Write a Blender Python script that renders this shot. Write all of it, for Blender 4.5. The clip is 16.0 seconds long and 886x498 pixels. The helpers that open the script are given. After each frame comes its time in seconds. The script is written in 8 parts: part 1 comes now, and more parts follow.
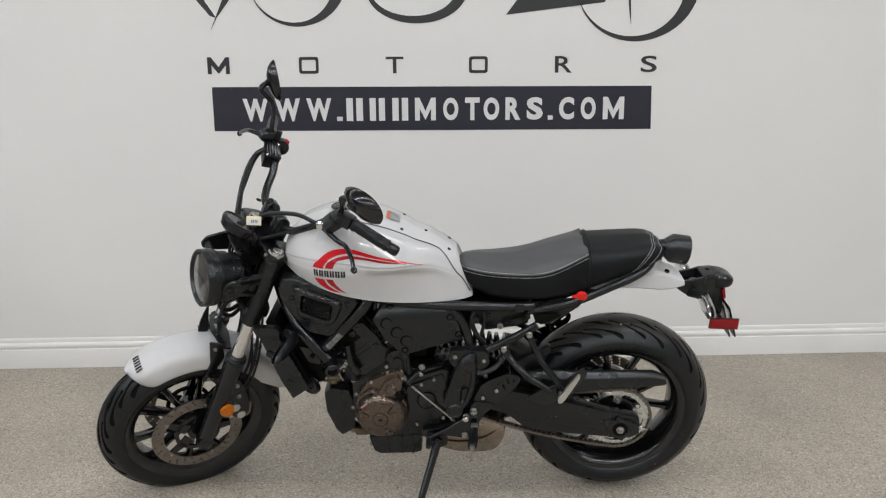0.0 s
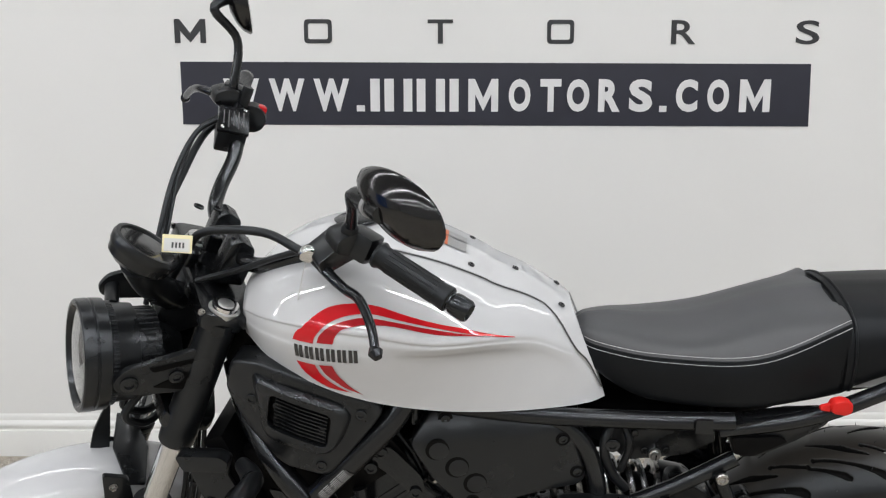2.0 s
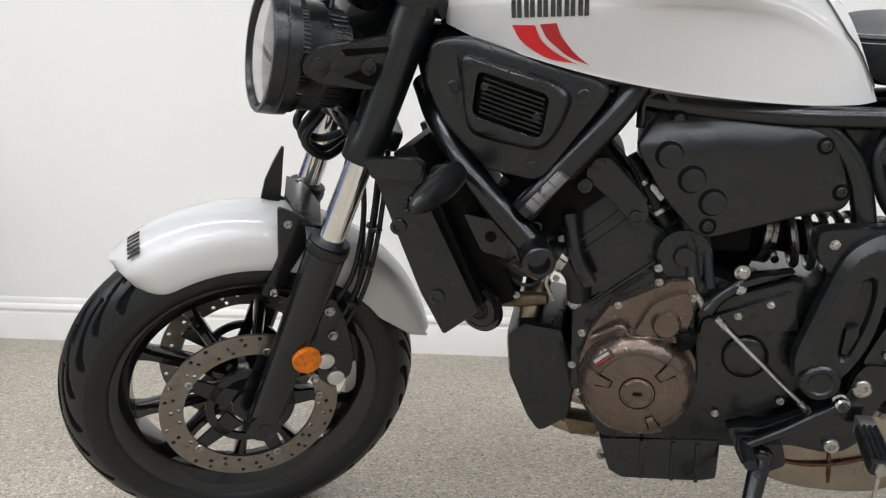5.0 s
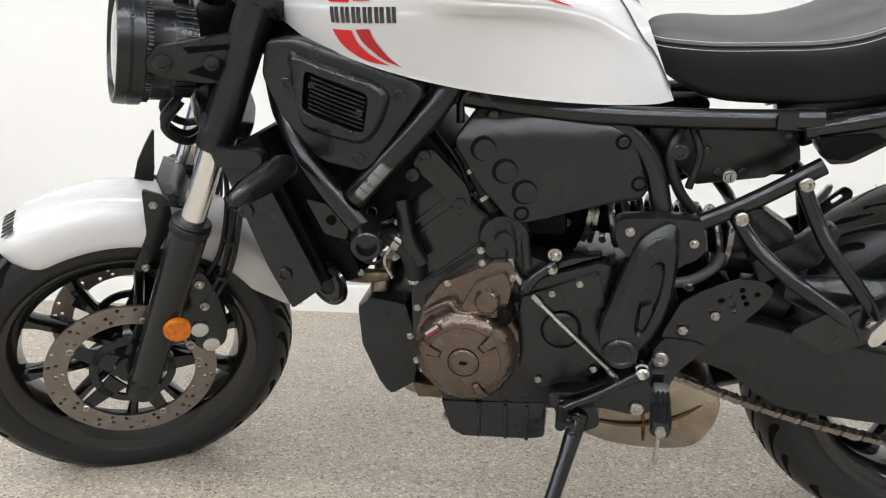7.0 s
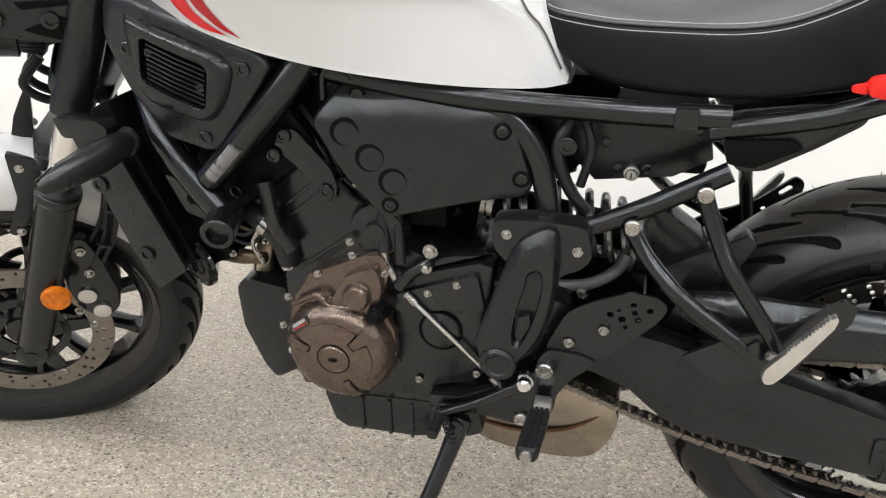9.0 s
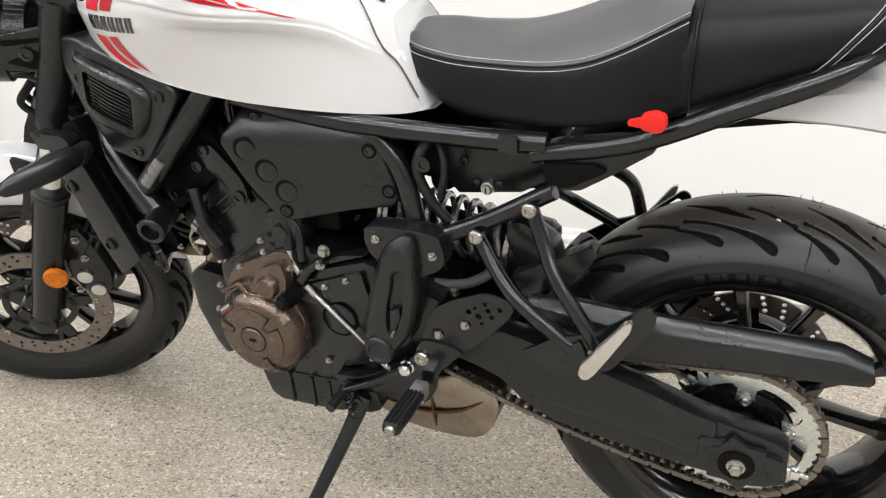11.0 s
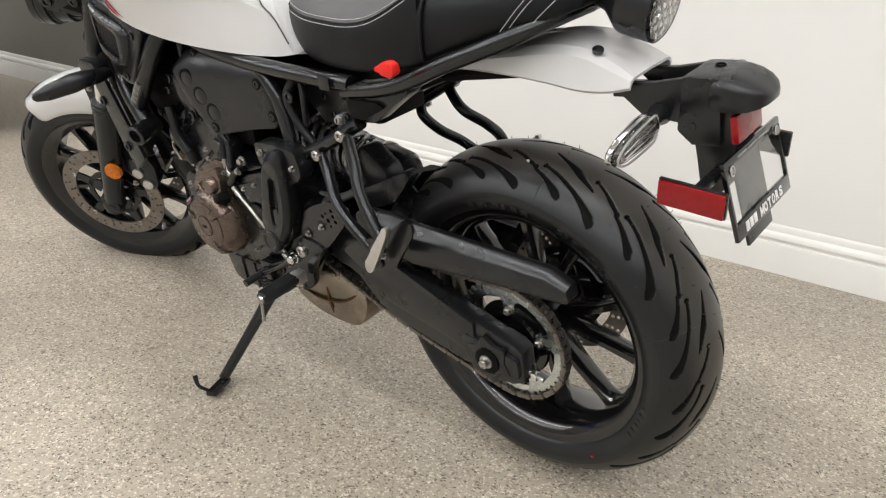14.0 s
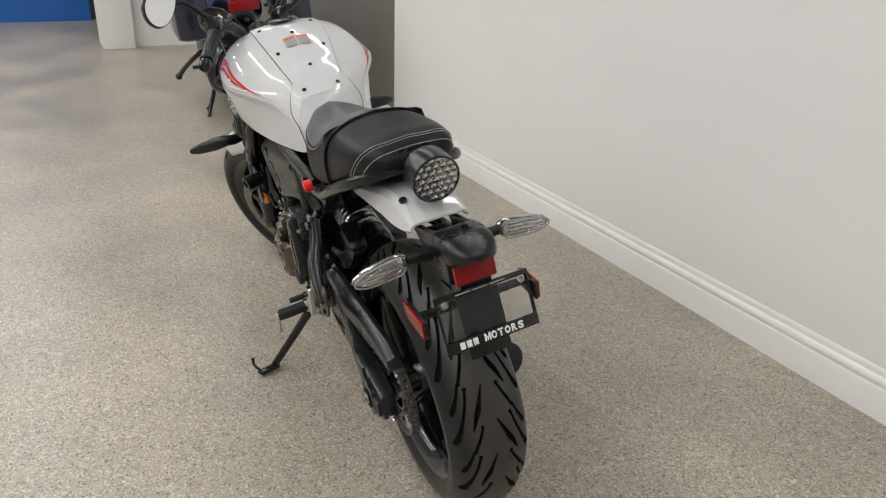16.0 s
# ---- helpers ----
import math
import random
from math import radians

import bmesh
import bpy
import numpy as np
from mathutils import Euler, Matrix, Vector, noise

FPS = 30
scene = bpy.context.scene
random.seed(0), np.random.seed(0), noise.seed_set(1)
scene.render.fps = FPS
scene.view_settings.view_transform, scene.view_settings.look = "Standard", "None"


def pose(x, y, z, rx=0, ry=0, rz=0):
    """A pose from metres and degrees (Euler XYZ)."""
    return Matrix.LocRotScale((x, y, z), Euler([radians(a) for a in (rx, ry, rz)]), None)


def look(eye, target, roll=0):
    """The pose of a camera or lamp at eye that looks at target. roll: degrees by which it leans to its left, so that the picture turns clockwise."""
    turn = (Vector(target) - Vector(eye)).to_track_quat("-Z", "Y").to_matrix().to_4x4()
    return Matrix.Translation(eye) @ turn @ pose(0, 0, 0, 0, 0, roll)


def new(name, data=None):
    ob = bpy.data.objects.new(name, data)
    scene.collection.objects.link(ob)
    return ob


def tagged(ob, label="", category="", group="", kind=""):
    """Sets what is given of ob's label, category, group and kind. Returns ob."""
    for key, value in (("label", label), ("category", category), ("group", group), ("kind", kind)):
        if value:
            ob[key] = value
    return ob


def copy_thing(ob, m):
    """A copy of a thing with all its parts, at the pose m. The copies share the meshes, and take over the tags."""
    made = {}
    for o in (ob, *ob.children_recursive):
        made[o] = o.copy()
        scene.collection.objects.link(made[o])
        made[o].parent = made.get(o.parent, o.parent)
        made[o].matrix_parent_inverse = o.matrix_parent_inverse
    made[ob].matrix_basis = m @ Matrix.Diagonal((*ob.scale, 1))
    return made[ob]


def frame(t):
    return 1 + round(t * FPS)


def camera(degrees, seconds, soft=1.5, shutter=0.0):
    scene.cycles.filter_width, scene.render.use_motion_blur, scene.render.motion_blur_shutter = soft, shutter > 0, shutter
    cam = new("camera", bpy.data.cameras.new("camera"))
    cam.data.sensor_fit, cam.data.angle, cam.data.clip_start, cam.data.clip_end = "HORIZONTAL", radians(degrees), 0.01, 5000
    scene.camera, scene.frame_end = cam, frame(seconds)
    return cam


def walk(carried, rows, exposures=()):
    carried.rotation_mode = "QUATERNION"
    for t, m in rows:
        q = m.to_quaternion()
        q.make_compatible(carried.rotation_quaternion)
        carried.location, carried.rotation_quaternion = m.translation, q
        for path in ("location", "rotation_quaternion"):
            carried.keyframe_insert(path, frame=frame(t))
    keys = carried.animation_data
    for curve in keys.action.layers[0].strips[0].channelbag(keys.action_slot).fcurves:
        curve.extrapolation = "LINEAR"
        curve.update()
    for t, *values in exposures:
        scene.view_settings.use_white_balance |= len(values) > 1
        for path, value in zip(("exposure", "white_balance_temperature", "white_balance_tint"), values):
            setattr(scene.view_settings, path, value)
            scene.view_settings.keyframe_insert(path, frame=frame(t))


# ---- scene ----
cam = camera(60.6, 16.0, 1.2)
PATH = [
    (0, (0.24, -2.079, 1.336), (0.31, -0.124, 0.92), -0.4),
    (0.5, (0.248, -1.787, 1.322), (0.296, 0.159, 0.865), -0.1),
    (1, (0.226, -1.493, 1.312), (0.25, 0.453, 0.849), 0.1),
    (1.5, (0.21, -1.22, 1.264), (0.218, 0.738, 0.854), 0.1),
    (2, (0.15, -0.981, 1.127), (0.157, 0.995, 0.815), -0.0),
    (2.5, (0.067, -0.876, 0.936), (0.061, 1.115, 0.749), -0.5),
    (3, (0.029, -0.878, 0.797), (-0.034, 1.118, 0.681), -0.6),
    (3.5, (-0.007, -0.887, 0.691), (-0.126, 1.108, 0.638), -0.4),
    (4, (-0.032, -0.884, 0.645), (-0.232, 1.104, 0.543), -0.0),
    (4.2, (-0.034, -0.883, 0.636), (-0.267, 1.099, 0.499), 0.1),
    (6.3, (0.098, -0.924, 0.663), (-0.168, 1.032, 0.341), 0.1),
    (6.5, (0.125, -0.929, 0.672), (-0.132, 1.026, 0.338), 0.2),
    (7, (0.208, -0.955, 0.702), (-0.008, 0.998, 0.329), 0.6),
    (7.5, (0.268, -0.926, 0.693), (0.09, 1.027, 0.302), 1.2),
    (8, (0.314, -0.808, 0.689), (0.154, 1.137, 0.251), 2.6),
    (8.2, (0.331, -0.78, 0.708), (0.146, 1.151, 0.222), 2.8),
    (10.3, (0.654, -0.79, 0.837), (0.112, 1.025, 0.194), 1.3),
    (10.5, (0.686, -0.802, 0.838), (0.127, 1.008, 0.197), 1.4),
    (11, (0.777, -0.829, 0.869), (0.17, 0.964, 0.224), 1.4),
    (11.5, (0.856, -0.825, 0.88), (0.18, 0.946, 0.244), 1.1),
    (12, (0.94, -0.82, 0.888), (0.182, 0.919, 0.253), 0.9),
    (12.5, (1.042, -0.804, 0.882), (0.179, 0.883, 0.242), 0.6),
    (13, (1.152, -0.802, 0.87), (0.199, 0.824, 0.201), 0.7),
    (13.5, (1.287, -0.816, 0.866), (0.274, 0.755, 0.155), 1.1),
    (14, (1.453, -0.791, 0.911), (0.358, 0.702, 0.155), 1.9),
    (14.5, (1.612, -0.684, 0.977), (0.361, 0.66, 0.184), 2.7),
    (15, (1.777, -0.599, 1.095), (0.374, 0.583, 0.299), 2.6),
    (15.5, (2.0, -0.536, 1.192), (0.486, 0.502, 0.398), 2.1),
    (16, (2.212, -0.403, 1.258), (0.589, 0.458, 0.466), 1.9),
]
EXPOSURES = [(0, -0.45, 6200, 10), (1.5, -0.32, 6150, 10), (3, -0.22, 6120, 10), (4.2, -0.08, 6130, 10), (7, 0.28, 6220, 10), (8.2, 0.42, 6280, 10), (10.5, 0.44, 6360, 10), (12, 0.28, 6420, 10), (14.5, 0.02, 6500, 10), (16, -0.38, 6420, 10)]
walk(cam, [(t, look(eye, target, roll)) for t, eye, target, roll in PATH], EXPOSURES)

# ---- world and light ----
world = bpy.data.worlds.new("world")
world.use_nodes = True
scene.world = world
world.node_tree.nodes["Background"].inputs[0].default_value = (0.8, 0.85, 0.9, 1)
world.node_tree.nodes["Background"].inputs[1].default_value = 0.03
FLOOR = -0.015
CEIL = 3.05
LAMP_ROWS = (-4.4, -2.7, -1.0, 0.75)
LAMP_COLS = (-6.6, -4.0, -1.4, 1.2, 3.8)
LAMP_POWER = {-4.4: 34.0, -2.7: 38.0, -1.0: 29.0, 0.75: 8.0}


def area(x, y):
    data = bpy.data.lights.new("tube_light", "AREA")
    data.shape, data.size, data.size_y = "RECTANGLE", 2.4, 0.06
    data.energy, data.color = LAMP_POWER[y], (1.0, 0.98, 0.95)
    new("tube_light", data).matrix_basis = pose(x, y, CEIL - 0.085)


for ly in LAMP_ROWS:
    for lx in LAMP_COLS:
        area(lx, ly)

# ---- materials ----
def material(name, color, rough=0.5, metal=0.0, coat=0.0, spec=0.5, var=0.0, var_scale=40.0, bump=0.0, bump_scale=400.0, rough_var=0.0,
             stain=None, stain_scale=8.0, stain_amount=0.4, emit=0.0, random_tint=0.0, bump_kind="noise", sheen_tint=None, worn=None):
    m = bpy.data.materials.new(name)
    m.use_nodes = True
    nt = m.node_tree
    b = nt.nodes["Principled BSDF"]
    b.inputs["Base Color"].default_value = (*color, 1)
    b.inputs["Roughness"].default_value = rough
    b.inputs["Metallic"].default_value = metal
    b.inputs["Coat Weight"].default_value = coat
    b.inputs["Coat Roughness"].default_value = 0.04
    b.inputs["Specular IOR Level"].default_value = spec
    if sheen_tint:
        b.inputs["Specular Tint"].default_value = (*sheen_tint, 1)
    link = nt.links.new
    coords = nt.nodes.new("ShaderNodeTexCoord").outputs["Object"]

    def noise_tex(scale, detail=4.0):
        n = nt.nodes.new("ShaderNodeTexNoise")
        n.inputs["Scale"].default_value, n.inputs["Detail"].default_value = scale, detail
        link(coords, n.inputs["Vector"])
        return n.outputs["Fac"]

    def mix(fac, a, c):
        n = nt.nodes.new("ShaderNodeMix")
        n.data_type = "RGBA"
        link(fac, n.inputs[0])
        for sock, v in ((n.inputs[6], a), (n.inputs[7], c)):
            if hasattr(v, "default_value"):
                link(v, sock)
            else:
                sock.default_value = (*v, 1)
        return n.outputs[2]

    def ramp(fac, lo, hi):
        n = nt.nodes.new("ShaderNodeMapRange")
        n.inputs[1].default_value, n.inputs[2].default_value = lo, hi
        link(fac, n.inputs[0])
        return n.outputs[0]

    col = None
    if var:
        dark, light = (tuple(c * (1 - var) for c in color), tuple(min(1, c * (1 + var)) for c in color))
        col = mix(ramp(noise_tex(var_scale), 0.3, 0.7), dark, light)
    if stain:
        f = ramp(noise_tex(stain_scale, 6.0), 0.52, 0.72)
        n = nt.nodes.new("ShaderNodeMath")
        n.operation = "MULTIPLY"
        n.inputs[1].default_value = stain_amount
        link(f, n.inputs[0])
        col = mix(n.outputs[0], col or color, stain)
    if worn:
        # a dusty running band about the middle of a tyre: colour, inner and outer half width
        axis = nt.nodes.new("ShaderNodeSeparateXYZ")
        link(coords, axis.inputs[0])
        n = nt.nodes.new("ShaderNodeMath")
        n.operation = "ABSOLUTE"
        link(axis.outputs["Y"], n.inputs[0])
        w = nt.nodes.new("ShaderNodeMath")
        w.operation = "MULTIPLY_ADD"
        w.inputs[1].default_value = 0.030
        link(noise_tex(9.0, 5.0), w.inputs[0])
        link(n.outputs[0], w.inputs[2])
        col = mix(ramp(w.outputs[0], worn[2] + 0.015, worn[1] + 0.015), col or color, worn[0])
    if random_tint:
        info = nt.nodes.new("ShaderNodeObjectInfo").outputs["Random"]
        n = nt.nodes.new("ShaderNodeMapRange")
        n.inputs[3].default_value, n.inputs[4].default_value = 0, random_tint
        link(info, n.inputs[0])
        col = mix(n.outputs[0], col or color, (0.01, 0.01, 0.01))
    if col:
        link(col, b.inputs["Base Color"])
    if rough_var:
        n = nt.nodes.new("ShaderNodeMapRange")
        n.inputs[1].default_value, n.inputs[2].default_value = 0.3, 0.7
        n.inputs[3].default_value, n.inputs[4].default_value = max(0.02, rough - rough_var), min(1, rough + rough_var)
        link(noise_tex(var_scale * 0.7), n.inputs[0])
        link(n.outputs[0], b.inputs["Roughness"])
    if bump:
        n = nt.nodes.new("ShaderNodeBump")
        n.inputs["Strength"].default_value, n.inputs["Distance"].default_value = bump, 0.001
        if bump_kind == "voronoi":
            v = nt.nodes.new("ShaderNodeTexVoronoi")
            v.inputs["Scale"].default_value = bump_scale
            link(coords, v.inputs["Vector"])
            link(v.outputs["Distance"], n.inputs["Height"])
        else:
            link(noise_tex(bump_scale, 2.0), n.inputs["Height"])
        link(n.outputs["Normal"], b.inputs["Normal"])
    if emit:
        b.inputs["Emission Color"].default_value = (*color, 1)
        b.inputs["Emission Strength"].default_value = emit
    return m


def floor_material():
    m = bpy.data.materials.new("flake_epoxy_floor")
    m.use_nodes = True
    nt = m.node_tree
    b, link = nt.nodes["Principled BSDF"], nt.links.new
    coords = nt.nodes.new("ShaderNodeTexCoord").outputs["Object"]

    def cells(scale):
        v = nt.nodes.new("ShaderNodeTexVoronoi")
        v.inputs["Scale"].default_value = scale
        warp = nt.nodes.new("ShaderNodeTexNoise")
        warp.inputs["Scale"].default_value = scale * 1.4
        add = nt.nodes.new("ShaderNodeVectorMath")
        add.operation = "MULTIPLY_ADD"
        add.inputs[1].default_value = (0.9 / scale,) * 3
        link(coords, warp.inputs["Vector"])
        link(warp.outputs["Color"], add.inputs[0])
        link(coords, add.inputs[2])
        link(add.outputs[0], v.inputs["Vector"])
        sep = nt.nodes.new("ShaderNodeSeparateColor")
        link(v.outputs["Color"], sep.inputs[0])
        return sep.outputs[0]

    def chips(fac, stops):
        r = nt.nodes.new("ShaderNodeValToRGB")
        r.color_ramp.interpolation = "CONSTANT"
        while len(r.color_ramp.elements) < len(stops):
            r.color_ramp.elements.new(0.5)
        for e, (p, c) in zip(r.color_ramp.elements, stops):
            e.position, e.color = p, (*c, 1)
        link(fac, r.inputs[0])
        return r.outputs[0]

    def mix(fac, a, c, kind="MIX"):
        n = nt.nodes.new("ShaderNodeMix")
        n.data_type, n.blend_type = "RGBA", kind
        if isinstance(fac, float):
            n.inputs[0].default_value = fac
        else:
            link(fac, n.inputs[0])
        for sock, v in ((n.inputs[6], a), (n.inputs[7], c)):
            if isinstance(v, tuple):
                sock.default_value = (*v, 1)
            else:
                link(v, sock)
        return n.outputs[2]

    fine = chips(cells(270.0), [(0.0, (0.03, 0.026, 0.022)), (0.045, (0.18, 0.158, 0.130)), (0.15, (0.355, 0.313, 0.252)), (0.52, (0.405, 0.360, 0.294)), (0.89, (0.66, 0.615, 0.535))])
    big = chips(cells(140.0), [(0.0, (0.03, 0.026, 0.022)), (0.05, (0.378, 0.333, 0.268)), (0.935, (0.74, 0.70, 0.62))])
    n = nt.nodes.new("ShaderNodeTexNoise")
    n.inputs["Scale"].default_value = 1.6
    n.inputs["Detail"].default_value = 5.0
    link(coords, n.inputs["Vector"])
    r = nt.nodes.new("ShaderNodeMapRange")
    r.inputs[1].default_value, r.inputs[2].default_value, r.inputs[3].default_value, r.inputs[4].default_value = 0.32, 0.68, 0.76, 1.08
    link(n.outputs["Fac"], r.inputs[0])
    chip = mix(0.28, fine, big)
    comb = nt.nodes.new("ShaderNodeCombineColor")
    for k in range(3):
        link(r.outputs[0], comb.inputs[k])
    link(mix(1.0, chip, comb.outputs[0], "MULTIPLY"), b.inputs["Base Color"])
    r2 = nt.nodes.new("ShaderNodeMapRange")
    r2.inputs[1].default_value, r2.inputs[2].default_value, r2.inputs[3].default_value, r2.inputs[4].default_value = 0.3, 0.7, 0.30, 0.45
    link(n.outputs["Fac"], r2.inputs[0])
    link(r2.outputs[0], b.inputs["Roughness"])
    bp = nt.nodes.new("ShaderNodeBump")
    bp.inputs["Strength"].default_value, bp.inputs["Distance"].default_value = 0.25, 0.0006
    wave = nt.nodes.new("ShaderNodeTexNoise")
    wave.inputs["Scale"].default_value = 120.0
    link(coords, wave.inputs["Vector"])
    link(wave.outputs["Fac"], bp.inputs["Height"])
    link(bp.outputs["Normal"], b.inputs["Normal"])
    return m


def glass_material(name, color, rough=0.05, bump=0.0, scale=300.0):
    m = bpy.data.materials.new(name)
    m.use_nodes = True
    nt = m.node_tree
    b = nt.nodes["Principled BSDF"]
    b.inputs["Base Color"].default_value = (*color, 1)
    b.inputs["Roughness"].default_value = rough
    b.inputs["Transmission Weight"].default_value = 1.0
    b.inputs["IOR"].default_value = 1.45
    if bump:
        bp = nt.nodes.new("ShaderNodeBump")
        bp.inputs["Strength"].default_value, bp.inputs["Distance"].default_value = bump, 0.002
        v = nt.nodes.new("ShaderNodeTexVoronoi")
        v.inputs["Scale"].default_value = scale
        nt.links.new(nt.nodes.new("ShaderNodeTexCoord").outputs["Object"], v.inputs["Vector"])
        nt.links.new(v.outputs["Distance"], bp.inputs["Height"])
        nt.links.new(bp.outputs["Normal"], b.inputs["Normal"])
    return m


FLOOR_MAT = floor_material()
WALL = material("white_wall_paint", (0.79, 0.79, 0.78), 0.55, var=0.015, var_scale=1.2, bump=0.12, bump_scale=220.0)
TAUPE = material("taupe_wall_paint", (0.17, 0.16, 0.145), 0.5, var=0.04, var_scale=1.5, bump=0.1, bump_scale=220.0)
BLUE_WALL = material("blue_wall_paint", (0.01, 0.11, 0.42), 0.45, var=0.05, var_scale=2.0)
TRIM = material("white_gloss_trim", (0.82, 0.82, 0.80), 0.3, var=0.02, var_scale=6.0, bump=0.05, bump_scale=90.0)
CEILING = material("grey_ceiling_paint", (0.30, 0.30, 0.30), 0.8, var=0.05, var_scale=3.0)
GREY_WALL = material("pale_wall_paint", (0.36, 0.36, 0.355), 0.6, var=0.03, var_scale=2.0)
VINYL_NAVY = material("navy_vinyl_print", (0.016, 0.017, 0.03), 0.38, var=0.12, var_scale=9.0)
VINYL_WHITE = material("white_vinyl_print", (0.74, 0.74, 0.75), 0.4, var=0.03, var_scale=14.0)
VINYL_DARK = material("charcoal_vinyl_print", (0.02, 0.021, 0.024), 0.4, var=0.1, var_scale=12.0)
DIFFUSER = material("lamp_diffuser", (1.0, 0.97, 0.92), 0.4, emit=9.0)
HOUSING = material("white_lamp_housing", (0.8, 0.8, 0.8), 0.4)

WHITE = material("white_gloss_paint", (0.545, 0.55, 0.56), 0.5, coat=1.0, spec=0.15, var=0.01, var_scale=30.0)
RED = material("red_gloss_graphic", (0.52, 0.004, 0.010), 0.5, coat=0.8, spec=0.1, var=0.03, var_scale=30.0)
DARKRED = material("dark_red_gloss_graphic", (0.36, 0.004, 0.010), 0.5, coat=0.8, spec=0.1, var=0.03, var_scale=30.0)
INK = material("black_graphic", (0.012, 0.012, 0.014), 0.25, coat=0.6)
PLASTIC = material("matte_black_plastic", (0.0060, 0.0064, 0.0070), 0.28, spec=0.50, var=0.08, var_scale=25.0, rough_var=0.015, sheen_tint=(0.90, 0.95, 1.0))
SATIN = material("satin_black_metal", (0.0046, 0.0049, 0.0055), 0.22, spec=0.55, var=0.08, var_scale=30.0, rough_var=0.015, sheen_tint=(0.90, 0.95, 1.0))
GLOSSY = material("gloss_black_paint", (0.004, 0.004, 0.0045), 0.15, coat=0.3, var=0.1, var_scale=30.0)
ENGINE = material("black_engine_casting", (0.0056, 0.0060, 0.0066), 0.26, spec=0.55, var=0.12, var_scale=60.0, rough_var=0.02, sheen_tint=(0.90, 0.95, 1.0))
# near-black with shade put into the colour: gaps, slots, inner and small black parts
SHADE = material("recess_shade_black", (0.002, 0.002, 0.0022), 0.5, spec=0.10, var=0.2, var_scale=40.0, bump=0.2, bump_scale=300.0)
BRONZE = material("bronze_engine_paint", (0.128, 0.098, 0.082), 0.27, metal=0.80, var=0.10, var_scale=50.0, bump=0.05, bump_scale=800.0, rough_var=0.05)
RUBBER = material("tyre_rubber", (0.0064, 0.0067, 0.0073), 0.35, spec=0.42, var=0.16, var_scale=22.0, stain=(0.016, 0.0165, 0.0172), stain_scale=5.0, stain_amount=0.25, sheen_tint=(0.90, 0.95, 1.0))
# darker than the tread: groove shade put into the colour
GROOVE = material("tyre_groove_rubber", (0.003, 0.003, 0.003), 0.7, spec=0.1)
TREAD = material("running_tyre_rubber", (0.0064, 0.0067, 0.0073), 0.35, spec=0.42, var=0.16, var_scale=22.0, stain=(0.016, 0.0165, 0.0172), stain_scale=5.0, stain_amount=0.25, sheen_tint=(0.90, 0.95, 1.0), worn=((0.042, 0.038, 0.033), 0.040, 0.066))
SOFT = material("soft_black_rubber", (0.0064, 0.0068, 0.0076), 0.42, spec=0.42, var=0.1, var_scale=50.0, sheen_tint=(0.90, 0.95, 1.0))
CHROME = material("polished_chrome", (0.72, 0.72, 0.72), 0.12, metal=1.0, rough_var=0.05, var_scale=40.0)
STEEL = material("zinc_steel", (0.40, 0.39, 0.375), 0.30, metal=1.0, var=0.10, var_scale=120.0, rough_var=0.08)
ALLOY = material("cast_aluminium", (0.60, 0.60, 0.59), 0.36, metal=1.0, var=0.06, var_scale=80.0, bump=0.1, bump_scale=600.0)
DISC = material("brake_disc_steel", (0.23, 0.212, 0.195), 0.36, metal=1.0, var=0.12, var_scale=60.0, rough_var=0.08, stain=(0.22, 0.16, 0.11), stain_scale=22.0, stain_amount=0.45)
CHAIN = material("chain_steel", (0.25, 0.225, 0.205), 0.33, metal=0.95, var=0.2, var_scale=150.0, random_tint=0.2)
# darker copy of the chain steel: inner links' shade put into the colour
CHAIN_IN = material("shaded_chain_steel", (0.16, 0.145, 0.13), 0.40, metal=0.95, var=0.2, var_scale=150.0)
SPROCKET = material("zinc_sprocket", (0.62, 0.66, 0.65), 0.27, metal=1.0, var=0.06, var_scale=60.0, rough_var=0.06)
EXHAUST = material("heat_stained_stainless", (0.30, 0.262, 0.215), 0.30, metal=1.0, var=0.25, var_scale=12.0, rough_var=0.1, stain=(0.095, 0.032, 0.010), stain_scale=8.0, stain_amount=1.0)
BURNT = material("burnt_weld_steel", (0.11, 0.058, 0.030), 0.42, metal=0.9, var=0.35, var_scale=70.0, bump=0.4, bump_scale=500.0)
SEAT_TOP = material("grey_seat_vinyl", (0.060, 0.061, 0.065), 0.40, spec=0.45, var=0.06, var_scale=18.0, bump=0.10, bump_scale=900.0, bump_kind="voronoi")
SEAT_SIDE = material("black_seat_vinyl", (0.0046, 0.0050, 0.0058), 0.44, spec=0.22, var=0.10, var_scale=14.0, bump=0.06, bump_scale=900.0, bump_kind="voronoi", sheen_tint=(0.90, 0.95, 1.0))
THREAD = material("pale_grey_thread", (0.50, 0.50, 0.50), 0.7)
REDCAP = material("red_plastic_tag", (0.62, 0.018, 0.014), 0.38, spec=0.3, var=0.05, var_scale=60.0)
AMBER = material("amber_reflector", (0.50, 0.13, 0.002), 0.30, coat=0.3, spec=0.2, var=0.30, var_scale=130.0, bump=0.5, bump_scale=380.0, bump_kind="voronoi")
REDLENS = material("red_reflector", (0.22, 0.002, 0.005), 0.25, coat=0.4, spec=0.2, var=0.10, var_scale=150.0, bump=0.12, bump_scale=420.0, bump_kind="voronoi")
CLEAR = glass_material("clear_lens", (0.97, 0.97, 0.97), 0.04)
CLEAR_RIB = glass_material("ribbed_clear_lens", (0.95, 0.95, 0.95), 0.06, bump=0.4, scale=140.0)
